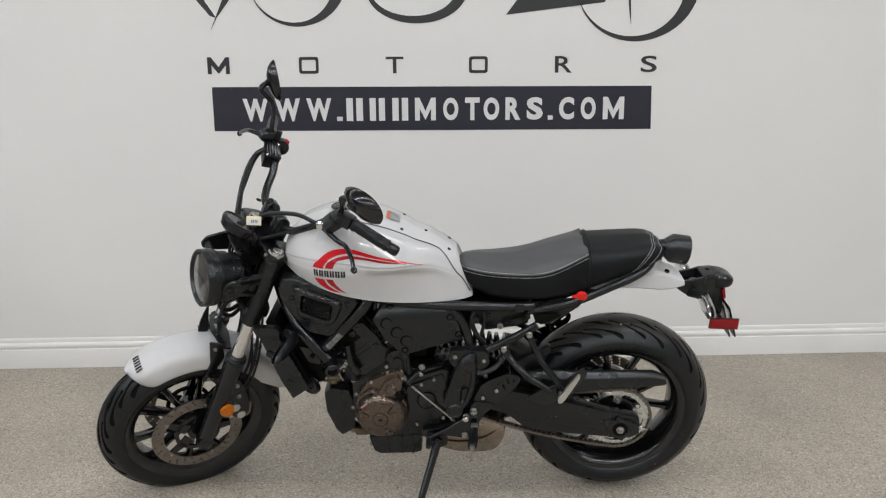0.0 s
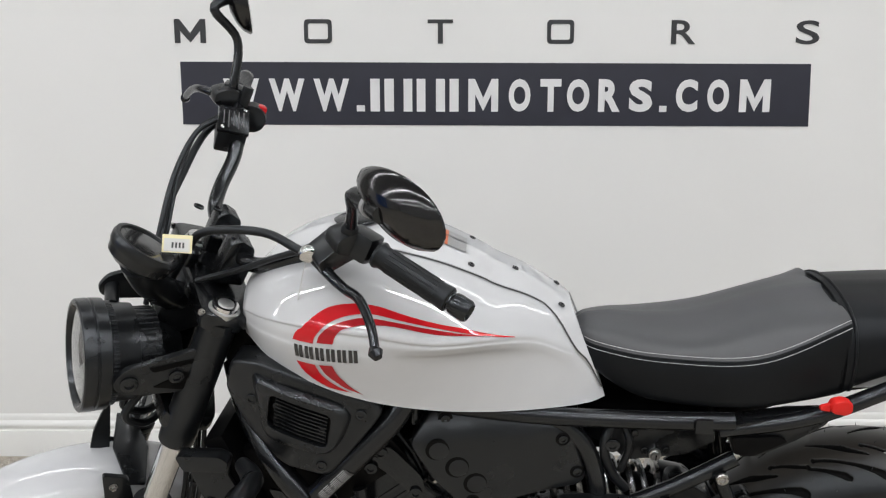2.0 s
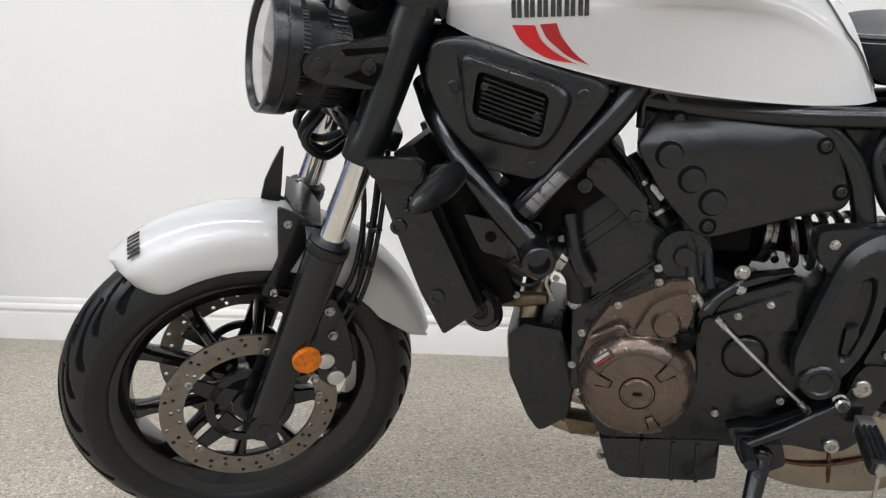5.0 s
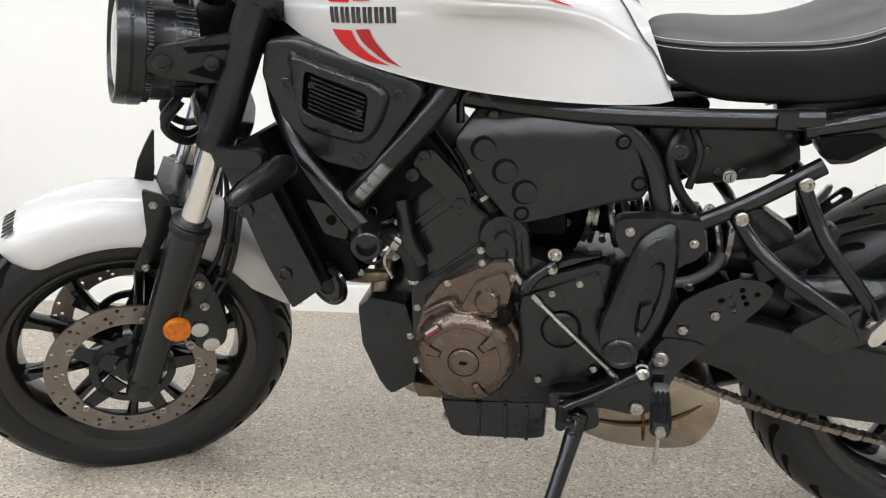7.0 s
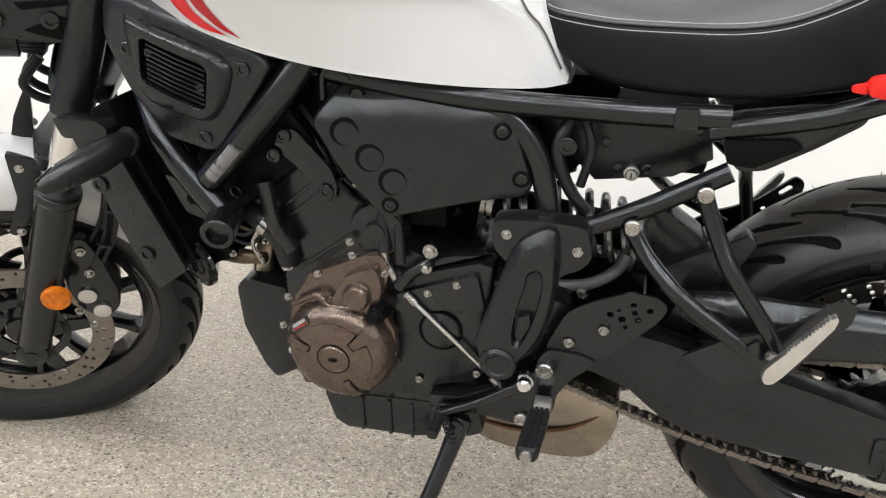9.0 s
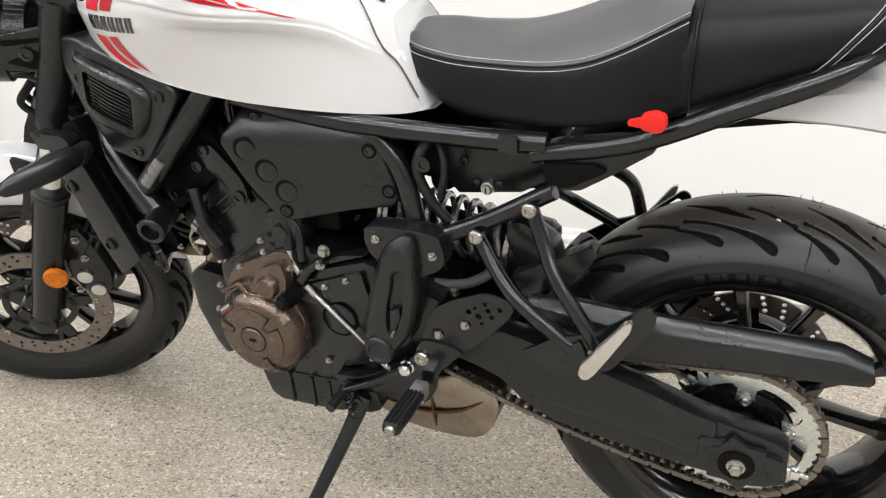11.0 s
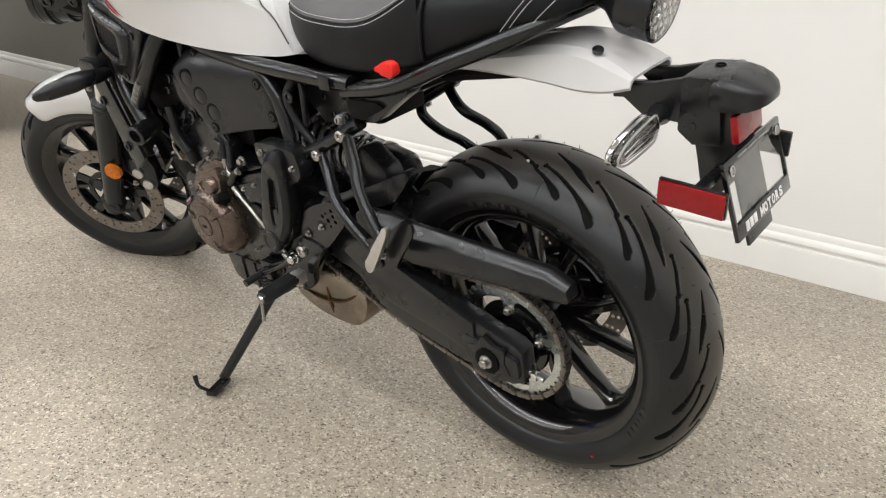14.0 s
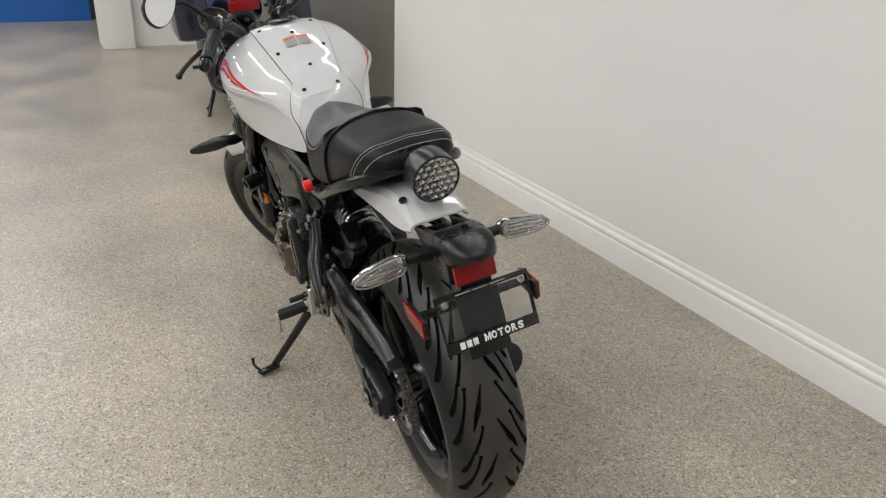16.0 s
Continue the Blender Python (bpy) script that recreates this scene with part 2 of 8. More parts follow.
REFLECT = material("silver_reflector_bowl", (0.62, 0.62, 0.63), 0.16, metal=1.0, bump=0.15, bump_scale=60.0)
MIRROR = material("mirror_glass", (0.86, 0.87, 0.87), 0.02, metal=1.0)
LABEL_W = material("white_label", (0.62, 0.62, 0.60), 0.45)
LABEL_M = material("mid_grey_print", (0.26, 0.26, 0.26), 0.5)
LABEL_G = material("grey_label_print", (0.055, 0.055, 0.055), 0.5)
LABEL_O = material("orange_label", (0.50, 0.13, 0.05), 0.45)
LABEL_Y = material("yellow_label", (0.78, 0.71, 0.42), 0.45, var=0.05, var_scale=60.0)
GREASE = material("brown_bracket_steel", (0.13, 0.10, 0.065), 0.4, metal=0.8, var=0.3, var_scale=60.0)
NAVY = material("dark_navy_paint", (0.008, 0.009, 0.026), 0.25, coat=0.7, var=0.1, var_scale=8.0)
SPRING = material("dark_steel_spring", (0.30, 0.305, 0.31), 0.26, metal=0.9, var=0.06, var_scale=60.0)
LINK = material("dull_grey_casting", (0.09, 0.092, 0.095), 0.45, var=0.1, var_scale=60.0, bump=0.1, bump_scale=500.0)

# ---- mesh helpers ----
def part(name, bm, mat, parent=None, label="", m=None, smooth=38, clean=True):
    if m is not None:
        bm.transform(m)
    if clean:
        bmesh.ops.recalc_face_normals(bm, faces=bm.faces)
    me = bpy.data.meshes.new(name)
    bm.to_mesh(me)
    bm.free()
    for one in mat if isinstance(mat, (list, tuple)) else (mat,):
        me.materials.append(one)
    me.shade_smooth()
    me.set_sharp_from_angle(angle=radians(smooth))
    ob = new(name, me)
    ob.parent = parent
    return tagged(ob, label=label)


def catmull(pts, k=6):
    p = [Vector(q) for q in pts]
    if len(p) < 3 or k < 2:
        return p
    p = [2 * p[0] - p[1], *p, 2 * p[-1] - p[-2]]
    out = []
    for a, b, c, d in zip(p, p[1:], p[2:], p[3:]):
        for i in range(k):
            t = i / k
            out.append(0.5 * (2 * b + (c - a) * t + (2 * a - 5 * b + 4 * c - d) * t * t + (3 * b - a - 3 * c + d) * t**3))
    return out + [p[-2]]


def loft(bm, rings, cap=True, closed=True):
    rows = [[bm.verts.new(v) for v in ring] for ring in rings]
    n = len(rows[0])
    for a, b in zip(rows, rows[1:]):
        for i in range(n if closed else n - 1):
            j = (i + 1) % n
            bm.faces.new((a[i], a[j], b[j], b[i]))
    if cap and closed:
        bm.faces.new(rows[0][::-1])
        bm.faces.new(rows[-1])
    return bm


def tube(pts, r, n=12, k=6, bm=None, cap=True):
    """A round rod through the points; r may be one radius or one for each point."""
    bm = bm or bmesh.new()
    line = catmull(pts, k)
    if isinstance(r, (int, float)):
        radii = [r] * len(line)
    else:
        f = np.linspace(0, len(pts) - 1, len(line))
        radii = [float(q) for q in np.interp(f, range(len(pts)), r)]
    side = None
    rings = []
    for i, p in enumerate(line):
        d = (line[min(i + 1, len(line) - 1)] - line[max(i - 1, 0)]).normalized()
        if side is None:
            side = d.orthogonal().normalized()
        side = (side - d * side.dot(d)).normalized()
        up = d.cross(side)
        rings.append([p + radii[i] * (math.cos(a) * side + math.sin(a) * up) for a in (2 * math.pi * j / n for j in range(n))])
    return loft(bm, rings, cap)


def lathe(prof, origin, axis, n=32, bm=None, closed=False):
    """Turns (along, radius) rows round an axis."""
    bm = bm or bmesh.new()
    q = Vector(axis).normalized().to_track_quat("Z", "Y")
    rings = []
    for a, r in prof:
        rings.append([Vector(origin) + q @ Vector((r * math.cos(t), r * math.sin(t), a)) for t in (2 * math.pi * j / n for j in range(n))])
    rows = [[bm.verts.new(v) for v in ring] for ring in rings]
    pairs = list(zip(rows, rows[1:])) + ([(rows[-1], rows[0])] if closed else [])
    for a, b in pairs:
        for i in range(n):
            j = (i + 1) % n
            bm.faces.new((a[i], a[j], b[j], b[i]))
    if not closed:
        if prof[0][1] > 1e-6:
            bm.faces.new(rows[0][::-1])
        if prof[-1][1] > 1e-6:
            bm.faces.new(rows[-1])
    bmesh.ops.remove_doubles(bm, verts=bm.verts, dist=1e-6)
    return bm


def bevel(bm, width, segments=2, angle=25):
    edges = [e for e in bm.edges if len(e.link_faces) == 2 and e.calc_face_angle(0) > radians(angle)]
    bmesh.ops.bevel(bm, geom=edges, offset=width, segments=segments, affect="EDGES", profile=0.6, clamp_overlap=True)
    return bm


def prism(poly, y0, y1, edge=0.003, round_k=0, bm=None, lean=None):
    """A plate with the outline (x, z) between y0 and y1. round_k > 1 rounds the outline; lean(x, z) shifts it in y."""
    own = bmesh.new()
    pts = [Vector((x, 0, z)) for x, z in poly]
    if round_k:
        pts = rounded(pts, round_k)
    rows = []
    for y in (y0, y1):
        rows.append([own.verts.new((p.x, y + (lean(p.x, p.z) if lean else 0), p.z)) for p in pts])
    n = len(pts)
    own.faces.new(rows[0])
    own.faces.new(rows[1][::-1])
    for i in range(n):
        j = (i + 1) % n
        own.faces.new((rows[0][j], rows[0][i], rows[1][i], rows[1][j]))
    bmesh.ops.recalc_face_normals(own, faces=own.faces)
    if edge:
        bevel(own, edge)
    return merged(bm, own)


def rounded(pts, radius, k=4):
    """Rounds the corners of an outline."""
    out = []
    n = len(pts)
    for i, p in enumerate(pts):
        a, b = pts[i - 1] - p, pts[(i + 1) % n] - p
        r = min(radius, a.length * 0.45, b.length * 0.45)
        s, e = p + a.normalized() * r, p + b.normalized() * r
        for j in range(k + 1):
            t = j / k
            out.append((1 - t) ** 2 * s + 2 * t * (1 - t) * p + t * t * e)
    return out


def circle(cx, cz, r, n=12, long=1.0, tilt=0.0):
    """An outline (x, z): a circle, or an oval slot when long > 1, turned by tilt degrees."""
    out, c, d = [], math.cos(radians(tilt)), math.sin(radians(tilt))
    for j in range(n):
        a = 2 * math.pi * (j + 0.5) / n
        u, v = r * math.cos(a) + (r * (long - 1) if math.cos(a) > 0 else -r * (long - 1)), r * math.sin(a)
        out.append((cx + u * c - v * d, cz + u * d + v * c))
    return out


def pierced(outlines, y0, y1):
    """A flat plate between y0 and y1: the first outline (x, z) is its edge, the others go through it."""
    bm = bmesh.new()
    edges = []
    for pts in outlines:
        loop = [bm.verts.new((x, y0, z)) for x, z in pts]
        edges += [bm.edges.new((loop[j], loop[(j + 1) % len(loop)])) for j in range(len(loop))]
    bmesh.ops.triangle_fill(bm, use_beauty=True, edges=edges, normal=(0, 1, 0))
    ext = bmesh.ops.extrude_face_region(bm, geom=bm.faces[:])
    bmesh.ops.translate(bm, vec=(0, y1 - y0, 0), verts=[v for v in ext["geom"] if isinstance(v, bmesh.types.BMVert)])
    return bm


def merged(bm, own):
    if bm is None:
        return own
    me = bpy.data.meshes.new("tmp")
    own.to_mesh(me)
    own.free()
    bm.from_mesh(me)
    bpy.data.meshes.remove(me)
    return bm


def box(center, size, rot=None, edge=0.002, bm=None):
    own = bmesh.new()
    bmesh.ops.create_cube(own, size=1.0)
    own.transform(Matrix.Diagonal((*size, 1)))
    if edge:
        bevel(own, edge)
    own.transform(Matrix.Translation(center) @ (rot.to_4x4() if rot else Matrix.Identity(4)))
    return merged(bm, own)


def rod(p0, p1, r0, r1=None, n=20, bm=None, edge=0.0):
    p0, p1 = Vector(p0), Vector(p1)
    h = (p1 - p0).length
    r1 = r0 if r1 is None else r1
    prof = [(0, 0), (0, r0 - edge), (edge, r0), (h - edge, r1), (h, r1 - edge), (h, 0)] if edge else [(0, 0), (0, r0), (h, r1), (h, 0)]
    own = lathe(prof, p0, p1 - p0, n)
    return merged(bm, own)


def strip(a, b, n, fit_to, k=3, across=4):
    """A thin graphic between two lines of (x, z), laid onto a surface by fit_to(x, z)."""
    bm = bmesh.new()
    a, b = catmull([(x, 0, z) for x, z in a], k), catmull([(x, 0, z) for x, z in b], k)
    rows = []
    for p, q in zip(a, b):
        row = []
        for i in range(across + 1):
            v = p.lerp(q, i / across)
            row.append(bm.verts.new(fit_to(v.x, v.z)))
        rows.append(row)
    for r, s in zip(rows, rows[1:]):
        for i in range(across):
            bm.faces.new((r[i], r[i + 1], s[i + 1], s[i]))
    return bm


def bolt_mesh(name, r, h, mat):
    bm = lathe([(0, 0), (0, r), (h * 0.75, r), (h, r * 0.86), (h, r * 0.52), (h * 0.45, r * 0.48), (h * 0.45, 0)], (0, 0, 0), (0, 0, 1), 14)
    ob = part(name, bm, mat)
    me = ob.data
    bpy.data.objects.remove(ob)
    return me


def flange_mesh(name, r, h, mat):
    own = lathe([(0, 0), (0, r * 1.45), (h * 0.25, r * 1.4), (h * 0.3, r)], (0, 0, 0), (0, 0, 1), 16)
    bm = lathe([(h * 0.25, 0), (h * 0.25, r), (h * 0.9, r), (h, r * 0.85), (h * 0.92, r * 0.5), (h * 0.8, 0)], (0, 0, 0), (0, 0, 1), 6)
    ob = part(name, merged(bm, own), mat)
    me = ob.data
    bpy.data.objects.remove(ob)
    return me


def place(name, me, parent, p, d, spin=0.0, scale=1.0, label=""):
    """An object on a shared mesh at p with its z along d."""
    ob = new(name, me)
    ob.parent = parent
    q = Vector(d).normalized().to_track_quat("Z", "Y")
    ob.matrix_basis = Matrix.LocRotScale(Vector(p), q, Vector((scale,) * 3)) @ pose(0, 0, 0, 0, 0, spin)
    return tagged(ob, label=label)


def thing(name, label, category, m=None, group=""):
    ob = new(name)
    ob.empty_display_size = 0.1
    if m is not None:
        ob.matrix_basis = m
    return tagged(ob, label, category, group)


def lathe_mesh_cell():
    """One dimpled light cell, shared by all that look alike."""
    ob = part("light_cell", lathe([(0, 0), (0, 0.0062), (0.0012, 0.0058), (0.0026, 0.0036), (0.0030, 0)], (0, 0, 0), (0, 0, 1), 10), CHROME)
    me = ob.data
    me.name = "light_cell"
    bpy.data.objects.remove(ob)
    return me


def dish(outline, face, depth, rim=0.006):
    """A thin cover: the outline (x, z), filled by a surface y = face(x, z), with a rounded rim turned inwards (+y) by depth."""
    c = sum((Vector(p) for p in outline), Vector((0, 0))) / len(outline)
    size = max((Vector(p) - c).length for p in outline)
    rings = []
    for f, d in ((1.0, depth), (1.0, rim * 0.9), (1 - 0.12 * rim / size, rim * 0.45), (1 - 0.5 * rim / size, rim * 0.13), (1 - rim / size, 0.0), (0.85, 0), (0.7, 0), (0.55, 0), (0.4, 0), (0.25, 0), (0.1, 0)):
        ring = []
        for p in outline:
            q = c + (Vector(p) - c) * f
            ring.append(Vector((q.x, face(q.x, q.y) + d, q.y)))
        rings.append(ring)
    return loft(bmesh.new(), rings)


def smooth_ring(points, k=4):
    """The closed outline rounded through its points."""
    n = len(points)
    out = []
    for i in range(n):
        p0, p1, p2, p3 = (Vector(points[(i + d) % n]) for d in (-1, 0, 1, 2))
        for j in range(k):
            t = j / k
            q = p1 + (p2 - p0) * (0.5 * t) + (p0 * 2 - p1 * 5 + p2 * 4 - p3) * (0.5 * t * t) + (p1 * 3 - p0 - p2 * 3 + p3) * (0.5 * t ** 3)
            out.append((q.x, q.y))
    return out


def even_ring(points, n=56):
    """n even steps round a closed outline, from its highest point."""
    q = np.array(points)
    q = np.roll(q, -int(q[:, 1].argmax()), 0)
    q = np.vstack((q, q[:1]))
    s = np.concatenate(([0], np.cumsum(np.hypot(*np.diff(q, axis=0).T))))
    u = np.linspace(0, s[-1], n, endpoint=False)
    return np.stack((np.interp(u, s, q[:, 0]), np.interp(u, s, q[:, 1])), 1)


def round_corners(points, radius):
    return [(p.x, p.z) for p in rounded([Vector((x, 0, z)) for x, z in points], radius)]

# ---- the room ----
WALL_Y = 1.572
X0, X1, Y0 = -8.6, 5.4, -5.6
SPLIT = -2.25


def slab(name, lo, hi, mat, label, category, edge=0.0):
    c = [(a + b) / 2 for a, b in zip(lo, hi)]
    s = [b - a for a, b in zip(lo, hi)]
    ob = part(name, box(c, s, edge=edge), mat)
    return tagged(ob, label, category, kind="structure")


slab("floor", (X0 - 0.2, Y0 - 0.2, FLOOR - 0.12), (X1 + 0.2, WALL_Y + 0.2, FLOOR), FLOOR_MAT, "beige speckled flake epoxy showroom floor", "floor")
slab("ceiling", (X0 - 0.2, Y0 - 0.2, CEIL), (X1 + 0.2, WALL_Y + 0.2, CEIL + 0.12), CEILING, "grey showroom ceiling", "ceiling")
slab("wall_north", (SPLIT, WALL_Y, FLOOR), (X1, WALL_Y + 0.15, CEIL), WALL, "smooth white painted showroom wall with printed lettering", "wall")
slab("wall_north_west", (X0, WALL_Y + 0.004, FLOOR), (SPLIT, WALL_Y + 0.15, CEIL), TAUPE, "dark taupe painted wall beside the white wall", "wall")
slab("wall_south", (X0, Y0 - 0.15, FLOOR), (X1, Y0, CEIL), GREY_WALL, "plain grey painted wall closing the showroom", "wall")
slab("wall_east", (X1, Y0 - 0.15, FLOOR), (X1 + 0.15, WALL_Y + 0.15, CEIL), GREY_WALL, "plain grey painted wall closing the showroom", "wall")
slab("wall_west", (X0 - 0.15, -1.9, FLOOR), (X0, 0.22, CEIL), BLUE_WALL, "bright blue painted wall far behind", "wall")
slab("wall_west_south", (X0 - 0.15, Y0 - 0.15, FLOOR), (X0, -1.9, CEIL), GREY_WALL, "plain grey painted wall closing the showroom", "wall")
slab("wall_west_pillar", (-6.75, 0.16, FLOOR), (-6.2, 0.46, CEIL), WALL, "white painted wall pillar", "pillar", 0.006)
slab("wall_west_return", (-6.75, 0.46, FLOOR), (-6.32, WALL_Y, CEIL), WALL, "white painted wall beside the pillar", "wall")


def skirting(name, x0, x1, y, label):
    prof = [(0, 0), (-0.014, 0), (-0.014, 0.088), (-0.012, 0.094), (-0.006, 0.097), (-0.006, 0.105), (-0.013, 0.109), (-0.013, 0.120), (-0.008, 0.127), (-0.004, 0.130), (-0.004, 0.143), (-0.001, 0.152), (0, 0.153)]
    bm = bmesh.new()
    loft(bm, [[(x, y + a, FLOOR + z) for a, z in prof] for x in (x0, x1)])
    return tagged(part(name, bm, TRIM), label, "skirting board", kind="structure")


skirting("baseboard_east", -0.712, X1, WALL_Y, "white moulded skirting board along the white wall")
skirting("baseboard_middle", SPLIT, -0.715, WALL_Y, "white moulded skirting board, butt-jointed along the white wall")
skirting("baseboard_west", X0, SPLIT, WALL_Y + 0.004, "white moulded skirting board along the taupe wall")


# ceiling lamps
def lamp_fixture():
    ob = thing("ceiling_lamp", "long white ceiling lamp with a glowing diffuser", "ceiling lamp", group="ceiling lamps")
    part("housing", box((0, 0, 0), (2.46, 0.12, 0.06), edge=0.006), HOUSING, ob)
    part("diffuser", box((0, 0, -0.036), (2.4, 0.06, 0.012), edge=0.003), DIFFUSER, ob)
    return ob


first = lamp_fixture()
spots = [(x, y) for y in LAMP_ROWS for x in LAMP_COLS]
first.matrix_basis = pose(*spots[0], CEIL - 0.03)
for x, y in spots[1:]:
    copy_thing(first, pose(x, y, CEIL - 0.03))

# printed wall sign
YW = WALL_Y


def wall_print(name, quads, mat, parent, label="", y=0.002):
    bm = bmesh.new()
    for q in quads:
        own = bmesh.new()
        f = [own.verts.new((x, YW - y, z)) for x, z in q]
        own.faces.new(f)
        r = bmesh.ops.extrude_face_region(own, geom=own.faces[:])
        bmesh.ops.translate(own, verts=[v for v in r["geom"] if isinstance(v, bmesh.types.BMVert)], vec=(0, y - 0.0002, 0))
        merged(bm, own)
    return part(name, bm, mat, parent, label)


def rect(x0, x1, z0, z1, slant=0.0):
    return [(x0, z0), (x1, z0), (x1 + slant, z1), (x0 + slant, z1)]


def letter(ch, x0, x1, z0, z1, thick, bold=0.025):
    """One raised character filling the box x0..x1, z0..z1 in front of y = 0."""
    if ch == "M":
        w, h = x1 - x0, z1 - z0
        t = w * (0.16 + 1.6 * bold)
        half = [(0, 0), (t, 0), (t, 0.52 * h), (w / 2, 0.02 * h), (w / 2, 0.42 * h), (t * 0.95, h), (0, h)]
        bm = bmesh.new()
        for pts in (half, [(w - x, z) for x, z in half[::-1]]):
            prism([(x0 + x, z0 + z) for x, z in pts], -thick, -0.0002, 0, bm=bm)
        return bm
    data = bpy.data.curves.new("letter", "FONT")
    data.body, data.offset, data.resolution_u = ch, bold, 4
    ob = bpy.data.objects.new("letter", data)
    scene.collection.objects.link(ob)
    bpy.context.view_layer.update()
    me = bpy.data.meshes.new_from_object(ob.evaluated_get(bpy.context.evaluated_depsgraph_get()))
    bpy.data.objects.remove(ob)
    bm = bmesh.new()
    bm.from_mesh(me)
    bpy.data.meshes.remove(me)
    xs, ys = [v.co.x for v in bm.verts], [v.co.y for v in bm.verts]
    lx, ly, sx, sy = min(xs), min(ys), (x1 - x0) / (max(xs) - min(xs)), (z1 - z0) / (max(ys) - min(ys))
    for v in bm.verts:
        v.co = Vector((x0 + (v.co.x - lx) * sx, -thick, z0 + (v.co.y - ly) * sy))
    r = bmesh.ops.extrude_face_region(bm, geom=bm.faces[:])
    bmesh.ops.translate(bm, verts=[v for v in r["geom"] if isinstance(v, bmesh.types.BMVert)], vec=(0, thick - 0.0002, 0))
    return bm


sign = thing("wall_sign", "printed wall sign with navy banner and charcoal logo strokes", "sign")
wall_print("banner", [[(-0.702, 1.143), (1.374, 1.136), (1.369, 1.339), (-0.702, 1.346)]], VINYL_NAVY, sign, "dark navy banner strip")
at = lambda c: -0.702 + (c - 376) * 0.002668
# the banner's characters: where each begins and ends; the name's first three stay plain pairs of bars
SPANS = ((428, 472), (484, 528), (539, 583), (592, 602), (609, 638), (650, 677), (690, 718), (730, 767), (780, 807), (819, 845), (852, 880), (891, 918), (929, 958), (967, 976), (987, 1014), (1026, 1053), (1066, 1104))
ON_WALL = Matrix.Translation((0, YW - 0.0022, 0))
for i, ((a, b), ch) in enumerate(zip(SPANS, "WWW.   MOTORS.COM")):
    x0, x1 = at(a), at(b)
    z0, z1 = 1.186 - 0.003 * i / 17, 1.292 - 0.003 * i / 17
    if b - a < 12:
        wall_print("dot", [rect(x0, x1, z0, z0 + 0.02)], VINYL_WHITE, sign, y=0.004)
    elif ch == " ":
        w = (x1 - x0) * 0.40
        wall_print("block", [rect(x0, x0 + w, z0, z1), rect(x1 - w, x1, z0, z1)], VINYL_WHITE, sign, y=0.004)
    else:
        part("banner_letter", letter(ch, x0, x1, z0, z1, 0.002, 0.045), VINYL_WHITE, sign, m=ON_WALL)
# six wide-set charcoal letters above the banner
for i, ((a, b), ch) in enumerate(zip(((371, 409), (529, 563), (680, 711), (826, 859), (978, 1008), (1131, 1160)), "MOTORS")):
    z0, z1 = 1.405 - 0.004 * i / 6, 1.481 - 0.004 * i / 6
    x0, x1, t = at(a), at(b), 0.013
    if ch == "O":
        outer, inner = even_ring(round_corners(rect(x0, x1, z0, z1), 0.012), 40), even_ring(round_corners(rect(x0 + t, x1 - t, z0 + t, z1 - t), 0.006), 40)
        own = loft(bmesh.new(), [[Vector((x, YW - y, z)) for x, z in ring] for ring, y in ((outer, 0.0004), (outer, 0.002), (inner, 0.002), (inner, 0.0004))], cap=False)
        part("wall_letter", own, VINYL_DARK, sign)
    else:
        part("wall_letter", letter(ch, x0, x1, z0, z1, 0.002, 0.01), VINYL_DARK, sign, m=Matrix.Translation((0, YW - 0.0002, 0)))


def swoosh(cx, cz, rx, rz, a0, a1, w0, w1, n=40, w2=0.0):
    """A tapering stroke along an ellipse, its width going from w0 over w1 to w2."""
    quads, rows = [], []
    for i in range(n + 1):
        t = i / n
        a = radians(a0 + (a1 - a0) * t)
        w = (w0 * (1 - 2 * t) + w1 * 2 * t) if t < 0.5 else (w1 * (2 - 2 * t) + w2 * (2 * t - 1))
        w = max(w, 0.001)
        c, s = math.cos(a), math.sin(a)
        rows.append(((cx + (rx - w / 2) * c, cz + (rz - w / 2) * s), (cx + (rx + w / 2) * c, cz + (rz + w / 2) * s)))
    for (a, b), (c, d) in zip(rows, rows[1:]):
        quads.append([a, b, d, c])
    return quads


STROKES = [
    swoosh(-0.30, 1.83, 0.21, 0.205, 200, 372, 0.002, 0.022, w2=0.075),
    swoosh(0.25, 1.78, 0.215, 0.135, 190, 375, 0.02, 0.035, w2=0.06),
    swoosh(1.27, 1.80, 0.27, 0.245, 195, 385, 0.002, 0.030, w2=0.09),
    [[(-0.80, 1.80), (-0.755, 1.80), (-0.66, 1.655), (-0.69, 1.665)], [(-0.60, 1.80), (-0.545, 1.80), (-0.66, 1.655), (-0.69, 1.60)]],
    [[(0.67, 1.665), (1.13, 1.72), (1.18, 1.80), (0.72, 1.73)]],
    [[(1.235, 1.78), (1.25, 1.78), (1.258, 1.62), (1.25, 1.66)]],
]
for s in STROKES:
    wall_print("logo_stroke", s, VINYL_DARK, sign)

# ---- the motorcycle ----
# Its own axes: x to the rear, y to its right, z up; the rear axle stands over the origin.
BIKE_M = Matrix.Translation((0.8895, 0.3528, 0.0)) @ pose(0, 0, 0, 0, 0, -3.4) @ pose(0, 0, 0, 10.8, 0, 0)
bike = thing("motorcycle", "white retro roadster motorcycle with red stripes on its side stand", "motorcycle", BIKE_M)
